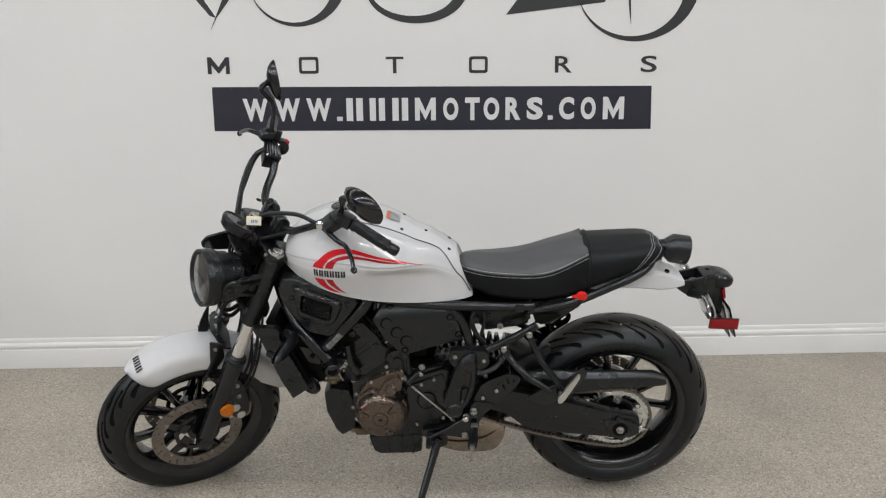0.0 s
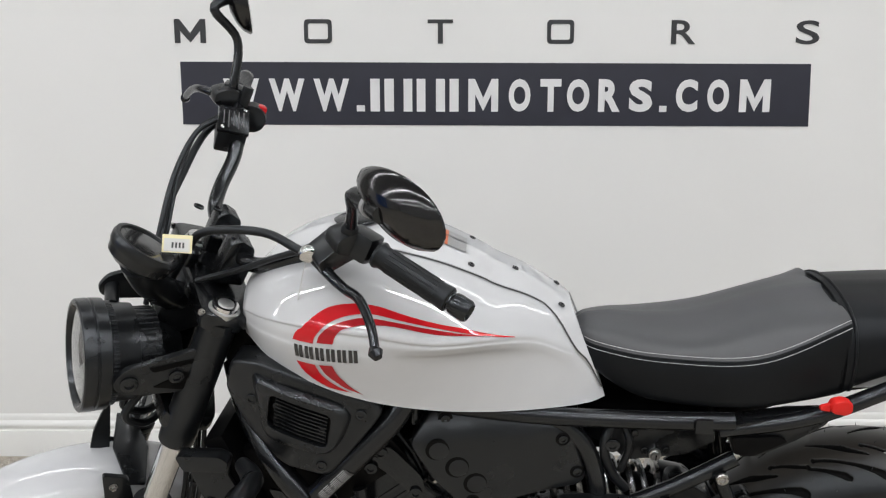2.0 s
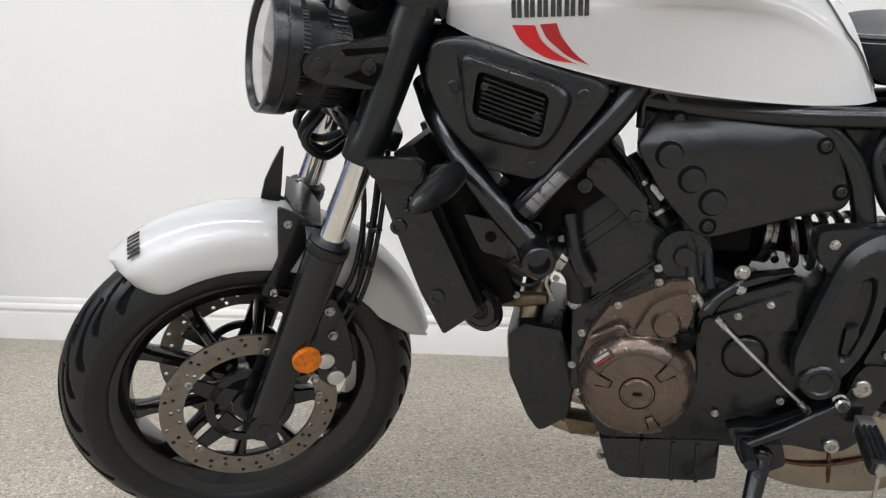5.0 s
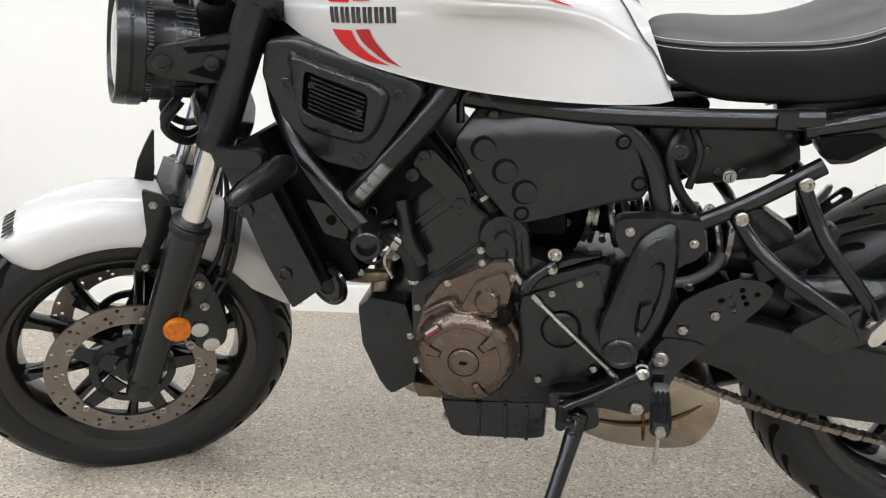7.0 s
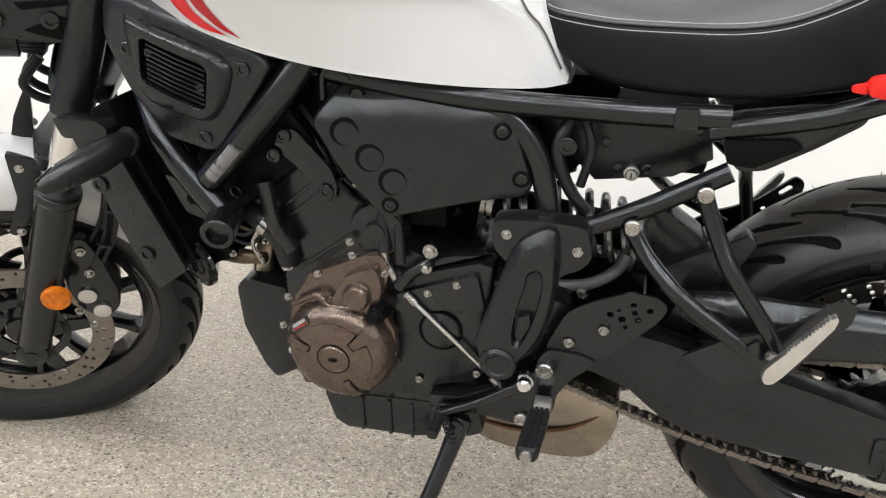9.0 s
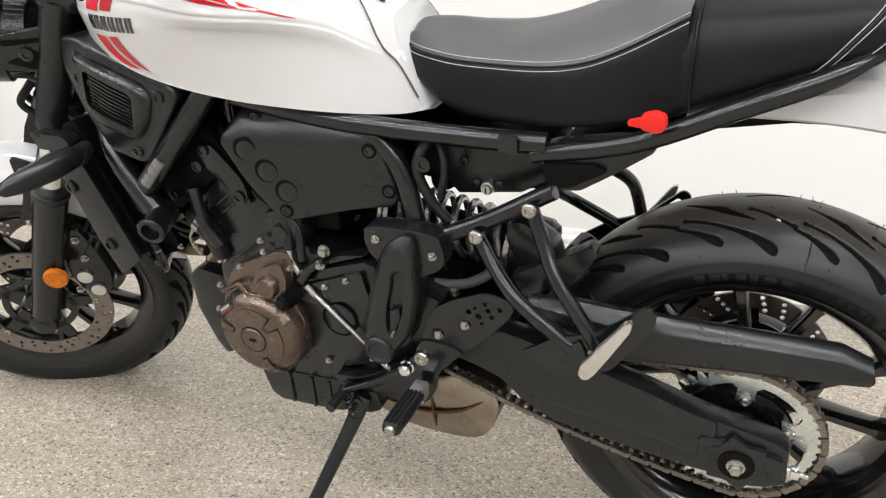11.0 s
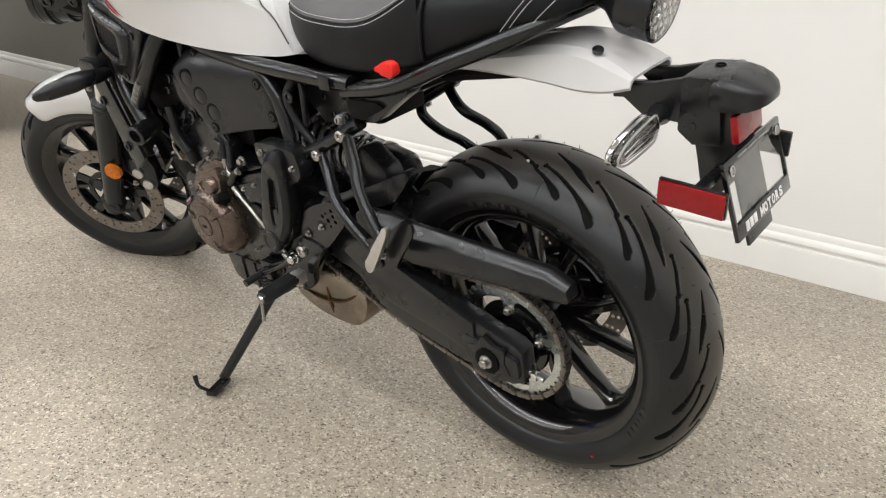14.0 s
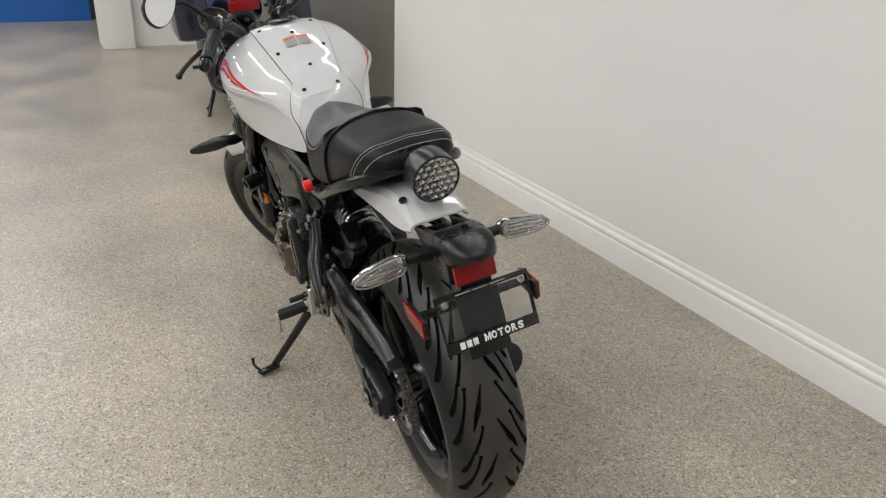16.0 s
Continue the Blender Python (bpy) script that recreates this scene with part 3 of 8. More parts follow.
# The steered front end: u to the rear, v right, w up along the steering axis.
FORK = Matrix.Translation((-1.105, 0, 0.9)) @ pose(0, 0, 0, 0, 24.3, 0) @ pose(0, 0, 0, 0, 0, 31)
LEFT = (0, -1, 0)
BOLT = bolt_mesh("bolt", 0.0085, 0.0035, SATIN)
BOLT_BIG = bolt_mesh("bolt", 0.0115, 0.0045, SATIN)
STUD = flange_mesh("bolt", 0.0039, 0.0062, STEEL)
STUD_BIG = flange_mesh("bolt", 0.0056, 0.008, STEEL)
DOME = bolt_mesh("bolt", 0.0095, 0.006, STEEL)


# --- wheels ---
def tyre_mesh(R, rim_r, half_w, crown, to_world, front):
    """A tyre of revolution about y with grooves pressed in and a flat where it rests."""
    nu = 1200 if front else 1800
    ts = np.concatenate([np.linspace(-1, -0.74, 16, endpoint=False), np.linspace(-0.74, 0.74, 150 if front else 220, endpoint=False), np.linspace(0.74, 1, 17)])
    a = np.abs(ts)
    ang = np.minimum(a / 0.72, 1) * 1.05
    k = np.clip((a - 0.72) / 0.28, 0, 1)
    y = np.where(a < 0.72, half_w * 0.98 * np.sin(ang) / math.sin(1.05), half_w * (0.98 + 0.04 * np.sin(k * math.pi) - 0.22 * k * k)) * np.sign(ts)
    r = np.where(a < 0.72, R - crown * (1 - np.cos(ang)) / (1 - math.cos(1.05)), R - crown + (rim_r - R + crown) * k)
    th = np.arange(nu) * 2 * math.pi / nu
    turn, length = (-1.0 if front else 1.0), 2 * math.pi * R
    n = 14 if front else 13
    pitch = length / n
    q, side = np.abs(y) / half_w, np.where(y > 0, 0.5, 0.0) * pitch
    along = (-turn * th[:, None] * R + side[None, :]) % pitch
    across = np.broadcast_to(q * half_w * 1.12, along.shape)
    gap = np.full(along.shape, 1.0)
    # grooves of one pitch: points (along the tread, share of the half width, half width of the groove) in mm and shares
    for groove in (((0, 0.08, 0.8), (26, 0.20, 3.0), (50, 0.30, 5.8), (60, 0.36, 4.6), (88, 0.47, 1.2)),
                   ((0, 0.44, 4.2), (2, 0.445, 2.0), (30, 0.52, 2.0), (62, 0.63, 2.2), (90, 0.73, 3.6), (112, 0.82, 5.6), (118, 0.85, 4.6)),
                   ((-68, 0.28, 4.2), (-66, 0.285, 2.0), (-48, 0.36, 2.2), (-32, 0.44, 3.0), (-16, 0.51, 2.0), (-14, 0.515, 3.8)),
                   ((-14, 0.55, 1.6), (6, 0.62, 2.2), (24, 0.70, 3.4), (40, 0.77, 4.8), (46, 0.80, 3.4))):
        for (s0, q0, w0), (s1, q1, w1) in zip(groove, groove[1:]):
            p0, p1 = np.array((s0 / 1000, q0 * half_w * 1.12)), np.array((s1 / 1000, q1 * half_w * 1.12))
            d = p1 - p0
            for shift in (-pitch, 0, pitch):
                du, dv = along + shift - p0[0], across - p0[1]
                t = np.clip((du * d[0] + dv * d[1]) / (d @ d), 0, 1)
                gap = np.minimum(gap, np.hypot(du - t * d[0], dv - t * d[1]) - (w0 + (w1 - w0) * t) / 1000)
    depth = 0.0055 * np.clip(0.5 - gap / 0.0022, 0, 1)
    depth[:, a > 0.735] = 0
    depth[:, ((a > 0.80) & (a < 0.815)) | ((a > 0.925) & (a < 0.945))] = 0.0012
    for seam in (0.35, 1.42, 2.5, 4.6):
        depth[int(seam / (2 * math.pi) * nu), (a > 0.25) & (a < 0.92)] -= 0.0010
    rr = r[None, :] - depth
    verts = np.stack([rr * np.cos(th)[:, None], np.broadcast_to(y, rr.shape), rr * np.sin(th)[:, None]], -1).reshape(-1, 3)
    W = np.array(to_world)
    world_z = verts @ W[2, :3] + W[2, 3]
    lift = np.maximum(0, FLOOR + 0.0005 - world_z)
    verts = verts + lift[:, None] * W[2, :3]
    m = len(ts)
    i, j = np.meshgrid(np.arange(nu), np.arange(m - 1), indexing="ij")
    i2 = (i + 1) % nu
    faces = np.stack([i * m + j, i * m + j + 1, i2 * m + j + 1, i2 * m + j], -1).reshape(-1, 4)
    # groove walls and floors take the rubber that paints their shade
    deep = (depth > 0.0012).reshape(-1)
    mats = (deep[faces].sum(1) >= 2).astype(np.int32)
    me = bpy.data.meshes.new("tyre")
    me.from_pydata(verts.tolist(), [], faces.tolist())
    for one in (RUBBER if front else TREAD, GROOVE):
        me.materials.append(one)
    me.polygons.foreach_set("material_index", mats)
    me.shade_smooth()
    me.set_sharp_from_angle(angle=radians(50))
    return me


def wheel(name, M, R, rim_r, half_w, crown, rim_half, label, front):
    """M puts the wheel (axle along y) into the bike's axes."""
    w = new(name)
    w.parent = bike
    w.matrix_basis = M
    tagged(w, label=label)
    ob = new("tyre", tyre_mesh(R, rim_r, half_w, crown, BIKE_M @ M, front))
    ob.parent = w
    tagged(ob, label="new black rubber tyre with slanted tread grooves")
    b = rim_half
    prof = [(-b, rim_r + 0.010), (-b + 0.006, rim_r + 0.010), (-b + 0.012, rim_r - 0.002), (-b * 0.5, rim_r - 0.012), (0, rim_r - 0.014), (b * 0.5, rim_r - 0.012), (b - 0.012, rim_r - 0.002), (b - 0.006, rim_r + 0.010), (b, rim_r + 0.010),
            (b, rim_r + 0.004), (b - 0.008, rim_r - 0.010), (b * 0.55, rim_r - 0.026), (0, rim_r - 0.030), (-b * 0.55, rim_r - 0.026), (-b + 0.008, rim_r - 0.010), (-b, rim_r + 0.004)]
    part("rim", lathe(prof, (0, 0, 0), (0, 1, 0), 96, closed=True), GLOSSY, w, "gloss black cast alloy rim")
    hub = 0.045
    part("hub", lathe([(-0.075, 0), (-0.075, 0.030), (-0.05, 0.036), (-0.03, hub), (0.03, hub), (0.05, 0.036), (0.075, 0.030), (0.075, 0)], (0, 0, 0), (0, 1, 0), 40), SATIN, w)
    for i in range(5):
        for s in (-1, 1):
            base = 72 * i + 10
            a0, a1 = radians(base + s * 12), radians(base + s * 17.5)
            rings = []
            for t in (0.0, 0.15, 0.5, 0.85, 1.0):
                r = hub - 0.006 + (rim_r - 0.022 - hub + 0.006) * t
                a = a0 + (a1 - a0) * t
                c = Vector((r * math.cos(a), 0, r * math.sin(a)))
                tang = Vector((-math.sin(a), 0, math.cos(a)))
                ww = (0.013, 0.0095, 0.0085, 0.010, 0.017)[(0.0, 0.15, 0.5, 0.85, 1.0).index(t)]
                dd = 0.022 - 0.006 * t
                rings.append([c + tang * (ww * x) + Vector((0, dd * y, 0)) for x, y in ((-1, -0.55), (-0.55, -1), (0.55, -1), (1, -0.55), (1, 0.55), (0.55, 1), (-0.55, 1), (-1, 0.55))])
            part("spoke", loft(bmesh.new(), rings), GLOSSY, w)
    part("valve", tube([(0, -0.02, -(rim_r - 0.02)), (0.0, -0.03, -(rim_r - 0.035)), (0.0, -0.036, -(rim_r - 0.055))], 0.004, 8, 2), SATIN, w)
    return w


def disc(parent, y, R, r_in, n_holes, label):
    s = 1 if y > 0 else -1
    rings = [circle(0, 0, R, 90), circle(0, 0, r_in, 72)]
    for i in range(n_holes):
        for k, f in enumerate((0.2, 0.5, 0.8)):
            if (i + k) % 3 == 0 and n_holes > 24:
                continue
            r, a = r_in + (R - r_in) * f, 2 * math.pi * i / n_holes + 0.04 * k
            rings.append(circle(r * math.cos(a), r * math.sin(a), 0.0037, 10))
    ob = part("brake_disc", pierced(rings, y - 0.0022, y + 0.0022), DISC, parent, label)
    bm = lathe([(-0.003, 0.060), (-0.003, 0.074), (0.003, 0.074), (0.003, 0.060)], (0, y - s * 0.004, 0), (0, 1, 0), 48, closed=True)
    for i in range(5):
        a = 2 * math.pi * (i + 0.3) / 5
        d = Vector((math.cos(a), 0, math.sin(a)))
        tan = Vector((-math.sin(a), 0, math.cos(a)))
        loft(bm, [[d * r + tan * (w * sx) + Vector((0, y - s * 0.004 + 0.003 * sy, 0)) for sx, sy in ((-1, -1), (1, -1), (1, 1), (-1, 1))] for r, w in ((0.035, 0.02), (0.07, 0.014), (r_in + 0.008, 0.010))])
    part("disc_carrier", bm, SATIN, parent)
    for i in range(5):
        a = 2 * math.pi * (i + 0.3) / 5
        place("rivet", DOME, ob, ((r_in + 0.006) * math.cos(a), y, (r_in + 0.006) * math.sin(a)), (0, s, 0), scale=0.75)
    return ob


REAR_M = Matrix.Translation((0, 0, 0.311))
rear = wheel("rear_wheel", REAR_M, 0.3165, 0.222, 0.088, 0.052, 0.074, "rear wheel with black cast spokes", False)
disc(rear, 0.083, 0.1225, 0.088, 22, "drilled steel rear brake disc")
bracket = part("caliper_bracket", prism([(-0.114, 0.047), (-0.106, 0.073), (-0.085, 0.097), (-0.069, 0.093), (-0.079, 0.060), (-0.065, 0.047), (-0.071, 0.030), (-0.110, 0.030)], 0.092, 0.102, 0.002, round_k=0.004), SATIN, bike, "drilled black rear caliper bracket", m=REAR_M)
# the small near-black discs paint the shade of holes
for x, z, k in ((-0.083, 0.088, 0.9), (-0.098, 0.060, 0.6), (-0.087, 0.052, 0.6), (-0.098, 0.044, 0.6)):
    place("bolt", STUD_BIG if k > 0.8 else bolt_mesh("hole", 0.0062, 0.0008, SHADE), bracket, (x, 0.092, z + 0.311), LEFT, scale=k)
part("rear_caliper", prism([(-0.135, 0.055), (-0.118, 0.100), (-0.085, 0.118), (-0.060, 0.105), (-0.085, 0.080), (-0.105, 0.045)], 0.090, 0.135, 0.006, round_k=0.006), SATIN, bike, "black rear brake caliper", m=REAR_M)
tyre = next(ob for ob in rear.children if ob.name.startswith("tyre"))
for start, widths in ((46, (3, 2, 3, 3, 1, 3, 2, 3)), (84, (4, 4, 3, 4, 2, 4, 4)), (-28, (2, 3, 2, 2, 3, 2)), (150, (3, 3, 2, 3, 3))):
    turn_to = start
    for wide in widths:
        a = radians(turn_to)
        m = Matrix.Translation((0.243 * math.cos(a), -0.0847, 0.243 * math.sin(a))) @ Matrix.Rotation(-a, 4, "Y") @ Matrix.Rotation(radians(-12), 4, "Z")
        part("relief_bar", box((0, 0, 0), (0.011, 0.0026, 0.0034 * wide), edge=0.0006), RUBBER, tyre, m=m)
        turn_to += 0.95 * wide + 0.9
rng = random.Random(8)
hairs = bmesh.new()
for i in range(120):
    a, lean_out = rng.uniform(0, 2 * math.pi), rng.choice((-0.9, -0.66, -0.42, -0.2, 0.0, 0.2, 0.42, 0.66))
    ang = lean_out * 1.05
    r, yy = 0.3165 - 0.052 * (1 - math.cos(ang)) / (1 - math.cos(1.05)), 0.088 * 0.98 * math.sin(ang) / math.sin(1.05)
    if -2.2 < a - math.pi * 1.5 < 0.6 and abs(a - math.pi * 1.5) < 0.6:
        continue
    d = Vector((math.cos(a), math.sin(ang) * 0.8, math.sin(a))).normalized()
    p0 = Vector((r * math.cos(a), yy, r * math.sin(a)))
    tube([p0 - d * 0.001, p0 + d * 0.003, p0 + d * 0.0055 + Vector((rng.uniform(-1, 1), 0, rng.uniform(-1, 1))) * 0.0015], [0.0006, 0.0005, 0.0003], 5, 1, bm=hairs)
tagged(part("mould_hair", hairs, RUBBER, tyre), kind="stuff")
place("paint_dot", bolt_mesh("paint_dot", 0.0030, 0.0006, REDCAP), tyre, (0.250 * math.cos(-0.93), -0.0868, 0.250 * math.sin(-0.93)), LEFT, label="red paint dot")
place("paint_dot", bolt_mesh("paint_dot", 0.0034, 0.0006, LABEL_W), tyre, (0.306 * math.cos(1.56), -0.040, 0.306 * math.sin(1.56)), (0, -0.42, 0.9), label="white paint dot")
FRONT_C = Vector((-0.034, -0.019, -0.711))
FRONT_M = FORK @ Matrix.Translation(FRONT_C)
fwheel = wheel("front_wheel", FRONT_M, 0.300, 0.217, 0.061, 0.042, 0.050, "front wheel with black cast spokes, turned left", True)
disc(fwheel, -0.077, 0.146, 0.108, 30, "drilled steel front brake disc")
disc(fwheel, 0.077, 0.146, 0.108, 30, "drilled steel front brake disc")

# --- chain drive ---
CY = -0.102
AX = Vector((0, CY, 0.311))
FS = Vector((-0.468, CY, 0.368))
R_BIG, R_SMALL = 0.109, 0.041
spr = lathe([(-0.0032, 0.088), (-0.0032, 0.100), (0.0032, 0.100), (0.0032, 0.088)], AX, (0, 1, 0), 86, closed=True)
for i in range(43):
    a = 2 * math.pi * i / 43
    d, tan = Vector((math.cos(a), 0, math.sin(a))), Vector((-math.sin(a), 0, math.cos(a)))
    loft(spr, [[AX + d * r + tan * (w * sx) + Vector((0, 0.0028 * sy, 0)) for sx, sy in ((-1, -1), (1, -1), (1, 1), (-1, 1))] for r, w in ((0.098, 0.0055), (0.108, 0.003), (0.1125, 0.0012))])
for i in range(5):
    a = 2 * math.pi * (i + 0.25) / 5
    d, tan = Vector((math.cos(a), 0, math.sin(a))), Vector((-math.sin(a), 0, math.cos(a)))
    loft(spr, [[AX + d * r + tan * (w * sx) + Vector((0, 0.003 * sy, 0)) for sx, sy in ((-1, -1), (1, -1), (1, 1), (-1, 1))] for r, w in ((0.058, 0.013), (0.070, 0.011), (0.080, 0.013), (0.090, 0.026))])
sprocket = part("sprocket", spr, SPROCKET, bike, "bright zinc rear sprocket")
part("sprocket_hub", lathe([(-0.012, 0.0), (-0.012, 0.028), (-0.006, 0.030), (0.006, 0.032), (0.006, 0.046), (-0.004, 0.049), (-0.004, 0.054), (0.002, 0.057), (0.004, 0.070), (0.010, 0.072), (0.045, 0.05), (0.045, 0.0)], AX, (0, 1, 0), 48), GLOSSY, bike)
for i in range(5):
    a = 2 * math.pi * (i + 0.25) / 5
    place("nut", STUD_BIG, sprocket, AX + Vector((0.062 * math.cos(a), -0.004, 0.062 * math.sin(a))), LEFT)

# the chain's run round both sprockets
dvec = FS - AX
base = math.atan2(dvec.z, dvec.x)
off = math.acos((R_BIG - R_SMALL) / dvec.length)
path = []
up_b, lo_b = base - off, base + off
p = lambda c, r, a: c + Vector((r * math.cos(a), 0, r * math.sin(a)))
a = lo_b
for i in range(61):
    t = lo_b + (2 * math.pi - 2 * off) * i / 60
    path.append(p(AX, R_BIG, t))
for i in range(1, 20):
    q = p(AX, R_BIG, up_b).lerp(p(FS, R_SMALL, up_b), i / 20)
    q.z -= 0.010 * math.sin(math.pi * i / 20)
    path.append(q)
for i in range(21):
    t = up_b + 2 * off * i / 20
    path.append(p(FS, R_SMALL, t))
for i in range(1, 20):
    q = p(FS, R_SMALL, lo_b).lerp(p(AX, R_BIG, lo_b), i / 20)
    q.z -= 0.016 * math.sin(math.pi * i / 20)
    path.append(q)
path.append(path[0])
seg = [0.0]
for q, r in zip(path, path[1:]):
    seg.append(seg[-1] + (r - q).length)
count = 2 * round(seg[-1] / 0.015875 / 2)


def on_chain(s):
    s %= seg[-1]
    for i in range(len(seg) - 1):
        if seg[i + 1] >= s:
            return path[i].lerp(path[i + 1], (s - seg[i]) / max(1e-9, seg[i + 1] - seg[i]))


def link_mesh(name, gap, thick, mat):
    bm = bmesh.new()
    pitch = seg[-1] / count
    out = []
    for i in range(20):
        t = i / 20 * 2 * math.pi
        c, s = math.cos(t), math.sin(t)
        out.append((pitch / 2 * (1 if c > 0 else -1) + 0.0066 * c, 0.0068 * s * (0.50 + 0.50 * abs(c) ** 0.6)))
    for y in (-gap, gap):
        prism([(x, z) for x, z in out], y - thick / 2, y + thick / 2, 0, bm=bm)
    for x in (-pitch / 2, pitch / 2):
        rod((x, -gap - 0.0022, 0), (x, gap + 0.0022, 0), 0.0028, n=8, bm=bm)
        rod((x, -gap * 0.8, 0), (x, gap * 0.8, 0), 0.005, n=10, bm=bm)
    ob = part(name, bm, mat)
    me = ob.data
    bpy.data.objects.remove(ob)
    return me


OUTER, INNER = link_mesh("chain_link", 0.0088, 0.0022, CHAIN), link_mesh("chain_link", 0.0058, 0.0022, CHAIN_IN)
chain = new("drive_chain")
chain.parent = bike
tagged(chain, label="bronze-grey roller chain")
for i in range(count):
    s0, s1 = seg[-1] * i / count, seg[-1] * (i + 1) / count
    q, r = on_chain(s0), on_chain(s1)
    ob = new("chain_link", OUTER if i % 2 else INNER)
    ob.parent = chain
    d = r - q
    ob.matrix_basis = Matrix.Translation((q + r) / 2) @ Matrix.Rotation(-math.atan2(d.z, d.x), 4, "Y")

# --- swingarm ---
ARM = [(-0.45, 0.395), (-0.40, 0.417), (-0.35, 0.421), (-0.31, 0.416), (-0.26, 0.407), (-0.19, 0.398), (-0.123, 0.388), (-0.06, 0.375), (0.045, 0.352), (0.062, 0.342), (0.066, 0.285), (0.040, 0.270), (-0.030, 0.274), (-0.06, 0.276), (-0.127, 0.275), (-0.20, 0.275),
       (-0.262, 0.276), (-0.292, 0.285), (-0.319, 0.300), (-0.353, 0.327), (-0.40, 0.345), (-0.45, 0.355)]
arm_in = lambda x, z=0: 0.042 * min(1.0, max(0.0, (-x - 0.06) / 0.28))
arm = part("swingarm", prism(ARM, -0.158, -0.122, 0.006, lean=arm_in), PLASTIC, bike, "matte black swingarm with sculpted side")
# raised upper face of the swingarm
part("arm_face", prism([(-0.445, 0.3965), (-0.40, 0.418), (-0.35, 0.422), (-0.31, 0.417), (-0.26, 0.408), (-0.19, 0.399), (-0.123, 0.389), (-0.06, 0.376), (-0.03, 0.369), (-0.03, 0.300), (-0.11, 0.313), (-0.166, 0.311), (-0.20, 0.311), (-0.26, 0.311), (-0.295, 0.319), (-0.337, 0.339), (-0.377, 0.343), (-0.445, 0.362)], -0.1638, -0.126, 0.006, lean=arm_in), PLASTIC, arm)
part("swingarm_right", prism(ARM, 0.118, 0.150, 0.006, lean=lambda x, z: -arm_in(x)), PLASTIC, bike)
part("arm_bridge", box((-0.36, 0, 0.385), (0.05, 0.20, 0.05), edge=0.012), PLASTIC, bike)
part("adjuster_plate", prism([(-0.052, 0.345), (0.012, 0.338), (0.058, 0.330), (0.060, 0.292), (0.028, 0.276), (-0.02, 0.276), (-0.05, 0.30)], -0.1665, -0.150, 0.003, round_k=0.01), PLASTIC, arm)
star = [((0.047 if i % 2 else 0.034) * math.cos(math.pi * i / 6 + 0.2), 0.311 + (0.047 if i % 2 else 0.034) * math.sin(math.pi * i / 6 + 0.2)) for i in range(12)]
part("axle_star", prism(star, -0.1685, -0.160, 0.002), PLASTIC, arm)
place("axle_washer", bolt_mesh("axle_washer", 0.024, 0.004, SHADE), arm, (0.0, -0.1685, 0.311), LEFT)
place("axle_nut", flange_mesh("axle_nut", 0.0088, 0.012, STEEL), arm, (0.0, -0.1715, 0.311), LEFT)
part("adjuster_screw", rod((0.05, -0.142, 0.300), (0.092, -0.142, 0.293), 0.004, n=10), CHROME, arm)
part("adjuster_block", box((0.075, -0.142, 0.296), (0.012, 0.014, 0.014), edge=0.002), CHROME, arm)
rings = []
for x, z0, z1 in ((-0.300, 0.470, 0.496), (-0.245, 0.438, 0.5010), (-0.176, 0.425, 0.4985), (-0.100, 0.434, 0.498), (0.020, 0.446, 0.4990), (0.098, 0.4515, 0.4995), (0.134, 0.456, 0.484), (0.138, 0.461, 0.4665)):
    high = z1 - 0.30 * (z1 - z0)
    rings.append([Vector((x, y, z)) for y, z in ((-0.140, z0), (-0.143, z0 + 0.004), (-0.143, high), (-0.141, high + 0.003), (-0.127, z1 - 0.001), (-0.122, z1), (-0.113, z1 - 0.003), (-0.113, z0))])
part("chain_guard", loft(bmesh.new(), rings), PLASTIC, bike, "matte black chain guard")
# inner rear hugger, in front of the tyre
rings = []
for i in range(10):
    a = radians(141 + 38 * i / 9)
    r = 0.329
    c = Vector((r * math.cos(a), 0, 0.311 + r * math.sin(a)))
    d = Vector((math.cos(a), 0, math.sin(a)))
    w = 0.045 + 0.03 * math.sin(math.pi * i / 9)
    rings.append([c + Vector((0, y * w, 0)) + d * z for y, z in ((-1, -0.035), (-0.95, 0.0), (-0.6, 0.012), (0, 0.016), (0.6, 0.012), (0.95, 0), (1, -0.035), (0.9, -0.035), (0.85, -0.004), (0, 0.008), (-0.85, -0.004), (-0.9, -0.035))])
part("rear_hugger", loft(bmesh.new(), rings), PLASTIC, bike, "matte black inner mudguard")

# --- engine ---
core = prism([(-0.85, 0.33), (-0.80, 0.245), (-0.60, 0.245), (-0.50, 0.27), (-0.44, 0.34), (-0.44, 0.455), (-0.50, 0.475), (-0.60, 0.49), (-0.68, 0.52), (-0.76, 0.52), (-0.85, 0.45)], -0.125, 0.125, 0.008)
part("crankcase", core, ENGINE, bike, "black cast engine crankcase")
part("sump", prism([(-0.806, 0.248), (-0.63, 0.258), (-0.632, 0.190), (-0.66, 0.184), (-0.770, 0.180), (-0.79, 0.192)], -0.128, 0.09, 0.008), ENGINE, bike)
for x in (-0.745, -0.70, -0.665):
    part("sump_fin", prism([(x, 0.25), (x + 0.006, 0.25), (x + 0.006, 0.185), (x, 0.185)], -0.1315, -0.12, 0.0015), ENGINE, bike)
place("drain_bolt", STUD_BIG, bike, (-0.798, -0.10, 0.204), (-0.5, -0.6, -0.3), scale=1.1)
